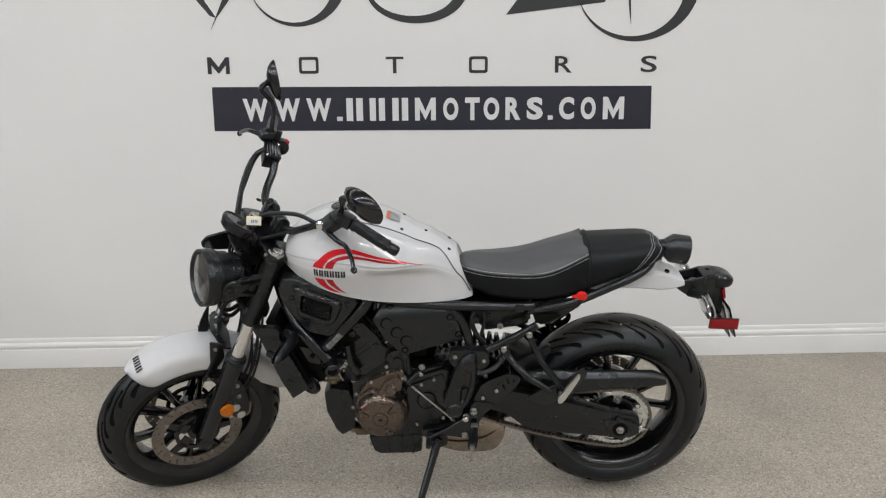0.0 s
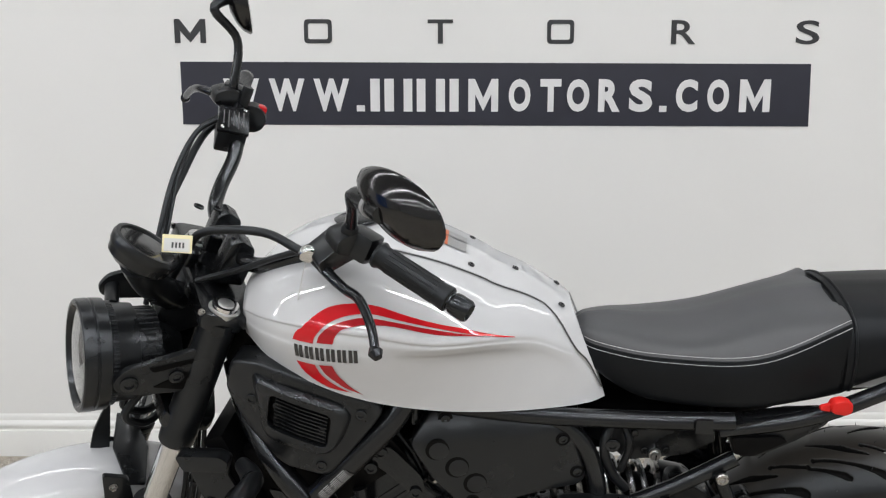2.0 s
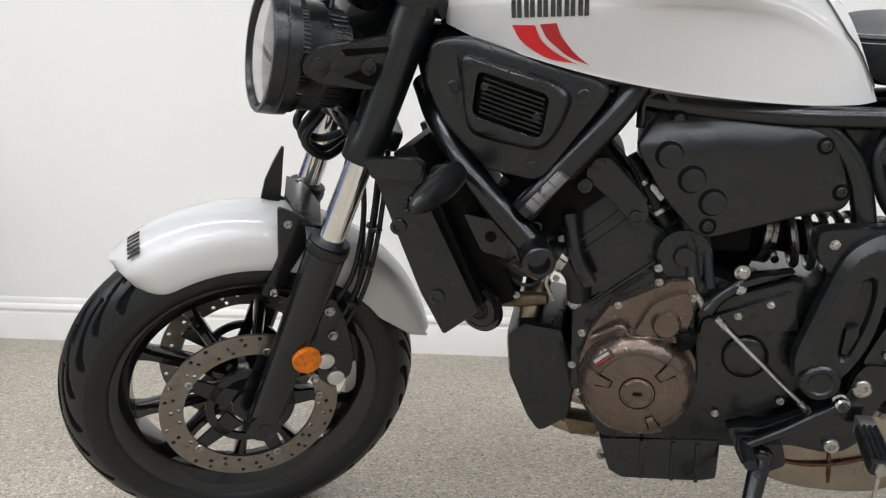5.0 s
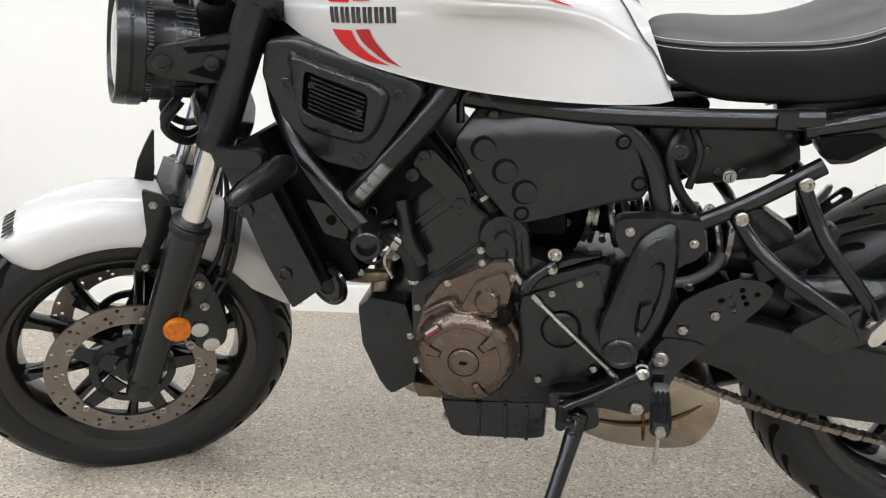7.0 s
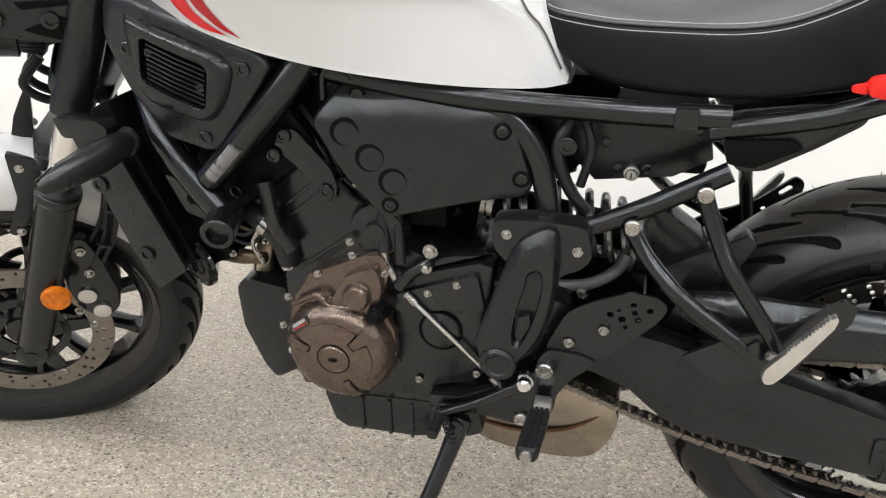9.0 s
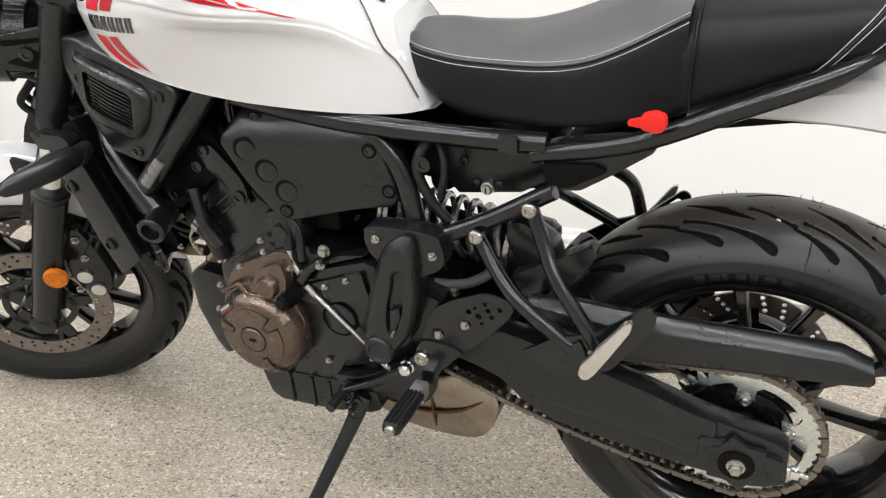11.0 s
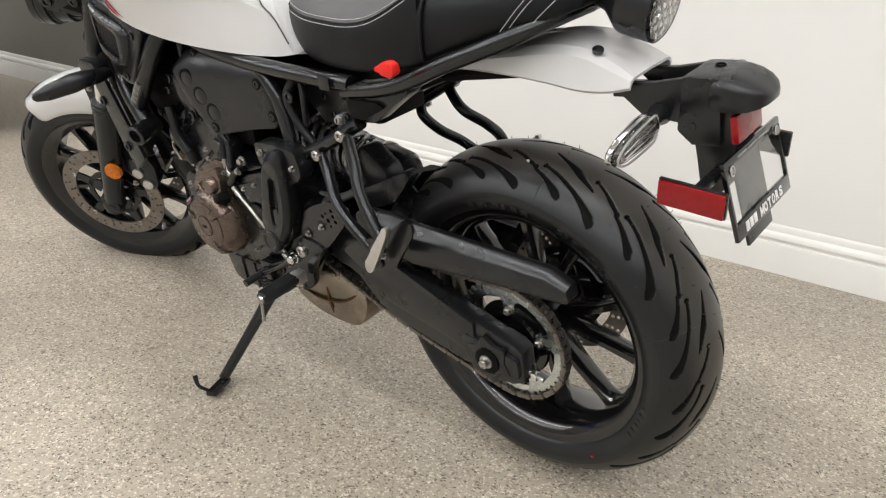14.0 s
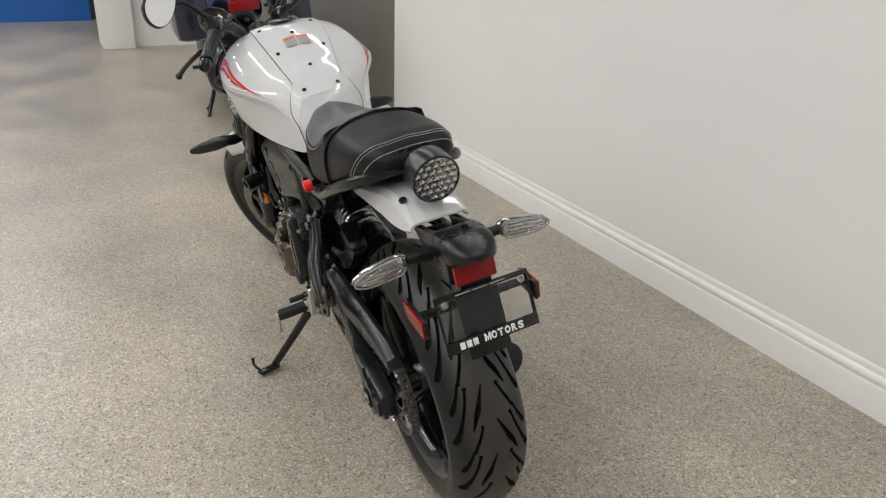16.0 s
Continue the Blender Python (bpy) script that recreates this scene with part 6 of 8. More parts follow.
def on_tank(s, lift=0.0012):
    def fit_to(x, z):
        hit = tank_tree.ray_cast(Vector((x, s * 0.6, z)), Vector((0, -s, 0)))
        while hit[0] is None and z > 0.7:
            z -= 0.002
            hit = tank_tree.ray_cast(Vector((x, s * 0.6, z)), Vector((0, -s, 0)))
        y = hit[0].y if hit[0] else s * 0.15
        nrm = hit[1] if hit[0] else Vector((0, s, 0))
        if nrm.y * s < 0:
            nrm = -nrm
        return Vector((x, y, z)) + nrm * lift
    return fit_to


# top panel of the tank, its edge running down the rear corner
rings, seam_line = [], []
for i, row in enumerate(grid[4:], 4):
    last = 5 + round(33 * min(1.0, max(0.0, (i - 39) / 9)) ** 1.6)
    line = [shear(q) for q in row[:last + 1]]
    side = []
    for k in range(9):
        f = k / 8 * last
        a, b = int(f), min(int(f) + 1, last)
        side.append(line[a].lerp(line[b], f - a) + Vector((0, 0.0028 * k / 8, 0.004 * (1 - 0.6 * max(0.0, (i - 39) / 9)))))
    seam_line.append(line[last] + Vector((0, 0.0030, 0.0018)))
    side.append(line[last] + Vector((0, 0.0024, -0.002)))
    rings.append([Vector((q.x, -q.y, q.z)) for q in side[::-1]] + side[1:])
part("top_panel", loft(bmesh.new(), rings, closed=False), WHITE, tank, "gloss white tank top panel", smooth=50)
for s in (-1, 1):
    part("panel_seam", tube([Vector((q.x, s * q.y, q.z)) for q in seam_line], 0.0013, 6, 1), LABEL_G, tank, "dark joint round the tank top panel")
for x, y in ((-0.539, -0.045), (-0.539, 0.045), (-0.610, 0.0), (-0.680, -0.063), (-0.680, 0.063), (-0.82, -0.074), (-0.82, 0.074), (-0.748, 0.0)):
    hit = tank_tree.ray_cast(Vector((x, y, 1.3)), Vector((0, 0, -1)))
    place("panel_screw", bolt_mesh("panel_screw", 0.0055, 0.003, INK), tank, hit[0] + Vector((0, 0, 0.004)), hit[1] if hit[1].z > 0 else -hit[1])
part("filler_cap", lathe([(0, 0), (0, 0.036), (0.004, 0.038), (0.006, 0.034), (0.006, 0.0)], (-0.86, 0, 1.003), (-0.05, 0, 1), 40), SATIN, tank)
# warning sticker on the top panel
for i, (x0, x1, mat) in enumerate(((-0.728, -0.717, LABEL_O), (-0.717, -0.688, LABEL_M))):
    for y0, y1 in ((-0.034, -0.002), (0.002, 0.034)):
        b2 = bmesh.new()
        vs = []
        for x, y in ((x0, y0), (x1, y0), (x1, y1), (x0, y1)):
            hit = tank_tree.ray_cast(Vector((x, y, 1.3)), Vector((0, 0, -1)))
            vs.append(b2.verts.new(hit[0] + Vector((0, 0, 0.0062))))
        b2.faces.new(vs)
        part("warning_label", b2, mat, tank)
for s in (-1, 1):
    fit_to = on_tank(s)
    A1 = [(-0.929, 0.885), (-0.924, 0.896), (-0.910, 0.909), (-0.894, 0.922), (-0.873, 0.933), (-0.842, 0.937), (-0.809, 0.934), (-0.775, 0.924), (-0.728, 0.910), (-0.689, 0.899), (-0.662, 0.890), (-0.615, 0.873)]
    A2 = [(-0.898, 0.884), (-0.896, 0.891), (-0.891, 0.899), (-0.882, 0.909), (-0.866, 0.918), (-0.844, 0.924), (-0.815, 0.925), (-0.782, 0.918), (-0.728, 0.905), (-0.688, 0.894), (-0.662, 0.887), (-0.615, 0.872)]
    part("red_stripe", strip(A1, A2, 3, fit_to), RED, tank, "bright red tank stripe")
    B1 = [(-0.892, 0.886), (-0.887, 0.898), (-0.873, 0.910), (-0.849, 0.918), (-0.822, 0.921), (-0.782, 0.915), (-0.728, 0.903), (-0.688, 0.893), (-0.655, 0.886)]
    B2 = [(-0.869, 0.886), (-0.865, 0.897), (-0.856, 0.907), (-0.839, 0.911), (-0.822, 0.913), (-0.782, 0.910), (-0.728, 0.898), (-0.688, 0.891), (-0.655, 0.885)]
    part("dark_red_stripe", strip(B1, B2, 3, fit_to), DARKRED, tank, "dark red tank stripe")
    C1 = [(-0.927, 0.850), (-0.917, 0.832), (-0.899, 0.818), (-0.878, 0.808), (-0.849, 0.803)]
    C2 = [(-0.898, 0.849), (-0.892, 0.834), (-0.882, 0.823), (-0.868, 0.813), (-0.848, 0.802)]
    part("red_stripe", strip(C1, C2, 3, fit_to), RED, tank)
    D1 = [(-0.892, 0.850), (-0.884, 0.834), (-0.871, 0.822), (-0.857, 0.811), (-0.834, 0.801)]
    D2 = [(-0.872, 0.851), (-0.867, 0.837), (-0.857, 0.823), (-0.847, 0.812), (-0.832, 0.800)]
    part("dark_red_stripe", strip(D1, D2, 3, fit_to), DARKRED, tank)
    for i in range(6):
        # plain black blocks where the maker's lettering stands
        x = -0.927 + i * 0.0160
        for a, b in ((0.0, 0.0055), (0.0072, 0.0127)):
            part("letter_block", strip([(x + a, 0.8785), (x + b, 0.8785)], [(x + a, 0.8585), (x + b, 0.8585)], 1, fit_to, k=1, across=3), INK, tank)

# --- seat ---
SEAT_XS = (-0.507, -0.492, -0.455, -0.41, -0.35, -0.30, -0.26, -0.226, -0.19, -0.155, -0.125)
# (top height, half width, seam height, low height) at each station
SEAT = ((0.840, 0.040, 0.824, 0.812), (0.849, 0.057, 0.818, 0.785), (0.852, 0.077, 0.815, 0.760), (0.849, 0.095, 0.814, 0.745), (0.850, 0.111, 0.816, 0.743), (0.860, 0.119, 0.818, 0.744),
        (0.873, 0.123, 0.823, 0.747), (0.885, 0.123, 0.832, 0.751), (0.895, 0.122, 0.848, 0.758), (0.901, 0.120, 0.867, 0.765), (0.903, 0.119, 0.884, 0.773))


def seat_half(zt, w, zs, zl):
    return [(0, zt), (w * 0.40, zt - 0.007), (w * 0.72, zt - 0.48 * (zt - zs)), (w * 0.92, zs), (w * 0.985, zs - 0.3 * (zs - zl)), (w, zs - 0.65 * (zs - zl)), (w * 0.97, zl), (w * 0.75, zl)]


rows = spline([seat_half(*r) for r in SEAT], SEAT_XS, 5)
top_rings, side_rings = [], []
for row in rows:
    fine = catmull(row, 4)
    top = fine[:13]
    low = fine[12:]
    top_rings.append([Vector((q.x, -q.y, q.z)) for q in top[::-1]] + top[1:])
    side_rings.append(low)
seat = part("seat", loft(bmesh.new(), top_rings, closed=False), SEAT_TOP, bike, "dark grey stitched vinyl rider seat", smooth=60)
for s in (1, -1):
    part("seat_side", loft(bmesh.new(), [[Vector((q.x, s * q.y, q.z)) for q in r] for r in side_rings], closed=False), SEAT_SIDE, seat, "black vinyl seat side", smooth=60)
bm = bmesh.new()
bm2 = bmesh.new()
for s in (1, -1):
    for low in (0, 1):
        line = []
        for up_ring, low_ring in zip(top_rings[3:], side_rings[3:]):
            e = low_ring[0]
            nxt = low_ring[1] if low else Vector((up_ring[-2].x, up_ring[-2].y, up_ring[-2].z))
            q = e + (nxt - e).normalized() * 0.006
            line.append(Vector((q.x, s * (q.y + 0.0006), q.z + 0.0003)))
        fine = catmull(line, 5)
        for i in range(0, len(fine) - 1):
            tube([fine[i], fine[i].lerp(fine[i + 1], 0.78)], 0.00055, 5, 1, bm=bm)
tagged(part("stitching", bm, THREAD, seat), kind="stuff")
for s in (1, -1):
    tube([Vector((r[0].x, s * (r[0].y + 0.0004), r[0].z)) for r in side_rings], 0.0016, 6, 2, bm=bm2)
part("seat_seam", bm2, SEAT_SIDE, seat)
# passenger pad
PAD_XS = (-0.132, -0.11, -0.05, 0.01, 0.058, 0.092, 0.110)
PAD = ((0.902, 0.1195, 0.775), (0.906, 0.119, 0.785), (0.908, 0.116, 0.808), (0.910, 0.108, 0.830), (0.911, 0.096, 0.846), (0.902, 0.080, 0.856), (0.884, 0.056, 0.862))


def pad_half(zt, w, zl):
    h = zt - zl
    return [(0, zt), (w * 0.42, zt - 0.006), (w * 0.74, zt - 0.17 * h), (w * 0.92, zt - 0.36 * h), (w, zt - 0.66 * h), (w * 0.97, zl), (w * 0.7, zl - 0.002)]


rows = spline([pad_half(*r) for r in PAD], PAD_XS, 5)
rings = []
for row in rows:
    fine = catmull(row, 4)
    rings.append([Vector((q.x, -q.y, q.z)) for q in fine[::-1]] + fine[1:])
pad = part("passenger_pad", loft(bmesh.new(), rings), SEAT_SIDE, seat, "black vinyl passenger seat pad", smooth=60)
band = [r for r in rings[1:5]]
cen = lambda r: sum(r, Vector()) / len(r)
part("seat_strap", loft(bmesh.new(), [[q + (q - cen(r)).normalized() * 0.0035 for q in r] for r in band], closed=False), SEAT_SIDE, pad, "black vinyl seat strap")
# piping along the rear edge of the strap
edge_ring = band[-1]
part("strap_piping", tube([q + (q - cen(edge_ring)).normalized() * 0.0035 for q in edge_ring], 0.0026, 8, 1), SEAT_SIDE, pad)
# two stitched arcs round the rear end of the pad
pad_tree = BVHTree.FromPolygons([v.co for v in pad.data.vertices], [list(q.vertices) for q in pad.data.polygons])
mid = Vector((0.0, 0, 0.835))


def pad_arc(shift):
    pts = [(0.006, 0.112, 0.820), (0.022, 0.106, 0.838), (0.044, 0.094, 0.866), (0.066, 0.070, 0.892), (0.080, 0.036, 0.905), (0.084, 0.0, 0.909)]
    half = catmull([(x + shift, y, z - 0.35 * shift) for x, y, z in pts], 6)
    whole = [Vector((q.x, -q.y, q.z)) for q in half] + half[-2::-1]
    line = []
    for q in whole:
        hit = pad_tree.ray_cast(mid + (q - mid) * 3, (mid - q).normalized())
        if hit[0]:
            line.append(hit[0] + (q - mid).normalized() * 0.0005)
    return line


bm = bmesh.new()
for d in (-0.0035, 0.0035, 0.026):
    fine = catmull(pad_arc(d), 3)
    for a, b in zip(fine, fine[1:]):
        tube([a, a.lerp(b, 0.72)], 0.0006, 5, 1, bm=bm)
tagged(part("stitching", bm, THREAD, pad), kind="stuff")
part("pad_seam", tube(pad_arc(0.0), 0.0014, 6, 1), SEAT_SIDE, pad)
# raised lettering bars on the rear face
for k in range(4):
    hit = pad_tree.ray_cast(Vector((0.5, -0.024 + 0.016 * k, 0.889)), Vector((-1, 0, 0)))
    if hit[0]:
        part("pad_mark", box(hit[0], (0.003, 0.011, 0.008), edge=0.001), SEAT_SIDE, pad)
# red tag under the seat
tag = part("red_tag", prism([(-0.160, 0.770), (-0.140, 0.767), (-0.132, 0.774), (-0.134, 0.788), (-0.146, 0.792), (-0.160, 0.788), (-0.164, 0.779)], -0.172, -0.154, 0.004, round_k=0.005), REDCAP, bike, "small bright red plastic tag")
part("tag_tab", prism([(-0.162, 0.783), (-0.176, 0.779), (-0.176, 0.773), (-0.162, 0.771)], -0.166, -0.160, 0.001, round_k=0.002), REDCAP, tag)

# --- tail ---
TAIL_X = (-0.12, -0.06, 0.0, 0.06, 0.11, 0.15, 0.182)
TAILS = (
    ((0, 0.770), (0.055, 0.768), (0.078, 0.767), (0.084, 0.764)),
    ((0, 0.788), (0.055, 0.784), (0.078, 0.778), (0.085, 0.768)),
    ((0, 0.801), (0.054, 0.797), (0.072, 0.788), (0.081, 0.767)),
    ((0, 0.811), (0.050, 0.807), (0.064, 0.797), (0.074, 0.762)),
    ((0, 0.809), (0.047, 0.806), (0.060, 0.797), (0.069, 0.756)),
    ((0, 0.794), (0.047, 0.792), (0.058, 0.784), (0.064, 0.758)),
    ((0, 0.778), (0.050, 0.777), (0.057, 0.773), (0.060, 0.766)),
)
rows = spline(TAILS, TAIL_X, 5)
outer = []
for row in rows:
    # flat top, a crisp shoulder, then the side
    fine = [row[0], row[1].lerp(row[0], 0.5), row[1], row[1].lerp(row[2], 0.5), row[2], row[2].lerp(row[3], 0.5), row[3]]
    ring = [Vector((q.x, -q.y, q.z)) for q in fine[::-1]] + fine[1:]
    back = [Vector((q.x, q.y * 0.95, q.z - 0.004)) for q in ring[::-1]]
    outer.append(ring + back)
tailf = part("rear_fender", loft(bmesh.new(), outer), WHITE, bike, "gloss white short rear fender", smooth=24)
for s in (1, -1):
    place("fender_screw", bolt_mesh("fender_screw", 0.008, 0.005, INK), tailf, (0.127, s * 0.0455, 0.8035), (0.25, s * 0.25, 0.9))
under = prism([(-0.28, 0.70), (-0.15, 0.738), (0.0, 0.772), (0.13, 0.774), (0.13, 0.752), (0.0, 0.748), (-0.15, 0.722), (-0.28, 0.665)], -0.046, 0.046, 0.008)
part("tail_undertray", under, SHADE, bike)
TL = Vector((0.184, 0.002, 0.856))
tdir = Vector((0.985, 0, -0.17)).normalized()
tl = part("tail_light", lathe([(-0.085, 0), (-0.085, 0.019), (-0.064, 0.024), (-0.041, 0.043), (-0.036, 0.0450), (0.0, 0.0460), (0.010, 0.0460), (0.012, 0.043), (0.006, 0.042), (0.006, 0)], TL, tdir, 48), PLASTIC, bike, "round matte black tail light with clear lens")
part("tail_bowl", lathe([(0.0065, 0), (0.0070, 0.0412)], TL, tdir, 48), REFLECT, tl)
q = tdir.to_track_quat("Z", "Y")
for i in range(-3, 3):
    for j in range(-3, 4):
        c = Vector((i * 0.0136 + (j % 2) * 0.0068, j * 0.0122, 0))
        if c.length < 0.0375:
            place("light_cell", bpy.data.meshes.get("light_cell") or lathe_mesh_cell(), tl, TL + q @ c + tdir * 0.008, tdir)
part("tail_lens", lathe([(0.0125, 0.0), (0.0125, 0.039), (0.0115, 0.0425), (0.0105, 0.0425), (0.0105, 0.0)], TL, tdir, 48), CLEAR, tl, "clear tail light lens")

# licence bracket
LB = [(0.242, 0.784), (0.290, 0.788), (0.296, 0.748), (0.300, 0.70), (0.262, 0.695), (0.240, 0.712)]
lic = part("licence_bracket", prism(LB, -0.043, 0.043, 0.006), PLASTIC, bike, "matte black licence plate bracket")
for s in (1, -1):
    part("bracket_arm", prism([(0.140, 0.762), (0.205, 0.771), (0.246, 0.782), (0.246, 0.722), (0.19, 0.726)], s * 0.036 - 0.006, s * 0.036 + 0.006, 0.003), PLASTIC, lic)
part("bracket_tray", box((0.195, 0, 0.748), (0.105, 0.064, 0.006), rot=Euler((0, radians(-6), 0)).to_matrix(), edge=0.002), SATIN, lic)
part("bracket_plug", lathe([(0, 0.005), (0, 0.0065), (0.002, 0.007), (0.004, 0.005)], (0.270, 0.012, 0.7885), (0, 0, -1), 16, closed=True), SHADE, lic)
part("bracket_plug", lathe([(0, 0), (0.0005, 0.005), (0.003, 0.006)], (0.262, -0.045, 0.722), (0, 1, 0), 14), SATIN, lic)
hood = []
for x, w, zt, zb in ((0.280, 0.0445, 0.787, 0.750), (0.2845, 0.047, 0.790, 0.748), (0.300, 0.0475, 0.7895, 0.747), (0.315, 0.046, 0.786, 0.748), (0.328, 0.041, 0.781, 0.750), (0.338, 0.032, 0.775, 0.753), (0.344, 0.019, 0.769, 0.756), (0.346, 0.008, 0.765, 0.758)):
    prof = catmull([(0, y * w, zb + (zt - zb) * z) for y, z in ((-0.94, 0), (-1, 0.35), (-0.93, 0.80), (-0.62, 0.98), (0, 1.0), (0.62, 0.98), (0.93, 0.80), (1, 0.35), (0.94, 0))], 3)
    hood.append([Vector((x, q.y, q.z)) for q in prof])
part("licence_light", loft(bmesh.new(), hood), PLASTIC, lic, "matte black licence light hood", smooth=45)
part("bracket_leg", prism([(0.245, 0.76), (0.305, 0.755), (0.315, 0.70), (0.318, 0.655), (0.300, 0.628), (0.275, 0.630), (0.265, 0.68)], -0.030, 0.030, 0.005, round_k=0.01), PLASTIC, lic)
part("red_reflector_rear", box((0.3140, 0, 0.724), (0.010, 0.078, 0.036), rot=Euler((0, radians(-10), 0)).to_matrix(), edge=0.003), REDLENS, lic, "red rear reflector")
place("bracket_badge", bolt_mesh("bracket_badge", 0.013, 0.003, ALLOY), lic, (0.226, 0, 0.7550), (-0.1, 0, 1))
for s in (1, -1):
    part("side_arm", box((0.296, s * 0.069, 0.660), (0.014, 0.082, 0.012), edge=0.003), PLASTIC, lic)
    ry, rl = (0.117, 0.086) if s < 0 else (0.106, 0.060)
    rf = part("side_reflector", box((0.341 - rl / 2, s * ry, 0.660), (rl, 0.005, 0.033), rot=Euler((0, radians(2), 0)).to_matrix(), edge=0.003), REDLENS, lic, "red side reflector")
    part("reflector_back", box((0.341 - rl / 2, s * (ry - 0.0055), 0.660), (rl + 0.002, 0.006, 0.035), rot=Euler((0, radians(2), 0)).to_matrix(), edge=0.001), PLASTIC, lic)
    st = part("turn_signal_rear", tube([(0.212, s * 0.03, 0.728), (0.222, s * 0.066, 0.734), (0.228, s * 0.098, 0.738)], [0.017, 0.011, 0.009], 14, 4), SOFT, bike, "clear rear turn signal on a rubber stalk")
    bl, ln = [], []
    for t, w, h in ((0, 0.010, 0.010), (0.08, 0.0165, 0.014), (0.3, 0.019, 0.016), (0.75, 0.0155, 0.012), (0.95, 0.009, 0.007), (1.0, 0.003, 0.003)):
        c = Vector((0.230, s * 0.092, 0.739)).lerp(Vector((0.229, s * 0.194, 0.727)), t)
        bl.append([c + Vector((h * math.cos(a) * 0.7 - 0.004, 0, w * math.sin(a))) for a in (2 * math.pi * i / 16 for i in range(16))])
        ln.append([c + Vector((0.004 + h * math.cos(a) * 0.8, 0, w * 0.94 * math.sin(a))) for a in (2 * math.pi * i / 16 for i in range(16))])
    rim = [Vector((0.011, 0, 0)) + Vector((0.230, s * 0.092, 0.739)).lerp(Vector((0.229, s * 0.194, 0.727)), t) + Vector((0, 0, w)) for t, w in ((0.04, 0.0), (0.10, 0.0155), (0.30, 0.0175), (0.75, 0.0145), (0.96, 0.006), (0.99, 0.0), (0.96, -0.006), (0.75, -0.0145), (0.30, -0.0175), (0.10, -0.0155), (0.04, 0.0))]
    part("lens_rim", tube(rim, 0.0015, 6, 3), LABEL_M, st)
    for f in (-0.5, 0.0, 0.5):
        part("lens_rib", tube([Vector((0.0145 - 0.004 * abs(f), 0, f * w)) + Vector((0.230, s * 0.092, 0.739)).lerp(Vector((0.229, s * 0.194, 0.727)), t) for t, w in ((0.15, 0.015), (0.5, 0.0155), (0.88, 0.009))], 0.0012, 6, 3), CHROME, st)
    part("signal_bowl", loft(bmesh.new(), bl), REFLECT, st)
    part("signal_lens", loft(bmesh.new(), ln), CLEAR_RIB, st)
# plate frame
PF = Matrix.Translation((0.3345, 0.005, 0.648)) @ pose(0, 0, 0, 0, -17, 0)
pb = bmesh.new()
for y, z, w, h in ((0, 0.0475, 0.181, 0.010), (0, -0.0415, 0.181, 0.022), (-0.0875, 0.006, 0.006, 0.075), (0.0875, 0.006, 0.006, 0.075)):
    box((0, y, z), (0.006, w, h), edge=0.0015, bm=pb)
pf = part("plate_frame", pb, GLOSSY, lic, "gloss black licence plate frame with white lettering bars", m=PF)
part("backing_plate", prism([(-0.009, 0.04), (-0.005, 0.04), (-0.005, -0.076), (-0.009, -0.076)], -0.048, 0.032, 0.0008), PLASTIC, lic, m=PF)
part("frame_pane", box((-0.001, 0, 0.004), (0.0012, 0.174, 0.094), edge=0), glass_material("clear_plate_sleeve", (0.93, 0.93, 0.94), 0.03), pf, "clear plastic plate sleeve", m=PF)
for i in range(3):
    part("letter_block", box((0.0036, -0.060 + i * 0.0125, -0.0415), (0.0012, 0.0095, 0.0125), edge=0.0003), VINYL_WHITE, pf, m=PF)
for i, ch in enumerate("MOTORS"):
    y = -0.018 + i * 0.0133
    part("plate_letter", letter(ch, y, y + (0.0125 if ch == "M" else 0.0108), -0.0485, -0.0345, 0.0006, 0.05), VINYL_WHITE, pf, m=PF @ Matrix.Translation((0.0031, 0, 0)) @ pose(0, 0, 0, 0, 0, 90))
for i in range(3):
    part("letter_line", box((0.0036, -0.036 + 0.033 * i, 0.0475), (0.001, 0.029, 0.0026), edge=0.0002), LABEL_M, pf, m=PF)
for s in (1, -1):
    part("slot_ring", lathe([(-0.0016, 0.0052), (-0.0016, 0.0068), (0.001, 0.0068), (0.001, 0.0052)], (0.0042, s * 0.074, 0.0375), (1, 0, 0), 20, closed=True), CHROME, pf, m=PF)
    part("slot_screw", lathe([(0, 0), (0.0012, 0.003), (0.0, 0.0045), (-0.002, 0.0045)], (0.0040, s * 0.074, 0.0375), (1, 0, 0), 14), STEEL, pf, m=PF)
# dark block, added to close the view through, and loom under the tank
part("battery_box", prism([(-0.52, 0.73), (-0.40, 0.73), (-0.43, 0.63), (-0.47, 0.58), (-0.50, 0.58)], 0.0, 0.055, 0.008, round_k=0.02), SHADE, bike, "black filler block under the tank")
# injectors, clamps and leads behind the cylinder head
part("injector_block", box((-0.790, -0.085, 0.628), (0.034, 0.022, 0.020), rot=Euler((0, 0.6, 0)).to_matrix(), edge=0.004), LABEL_W, bike, "pale plastic connector block")
part("coil_cap", lathe([(0, 0), (0, 0.012), (0.004, 0.014), (0.022, 0.014), (0.024, 0.010), (0.03, 0)], (-0.800, -0.095, 0.660), (0.4, 0.2, -1), 18), SATIN, bike)
for x, z in ((-0.758, 0.640), (-0.735, 0.600), (-0.722, 0.575)):
    part("hose_clamp", lathe([(0, 0.013), (0, 0.0165), (0.006, 0.0165), (0.006, 0.013)], (x, -0.100, z), (0.5, 0, -0.8), 20, closed=True), STEEL, bike)
    part("hose", tube([(x - 0.02, -0.098, z + 0.03), (x, -0.100, z), (x + 0.012, -0.095, z - 0.03)], 0.013, 10, 4), SOFT, bike)
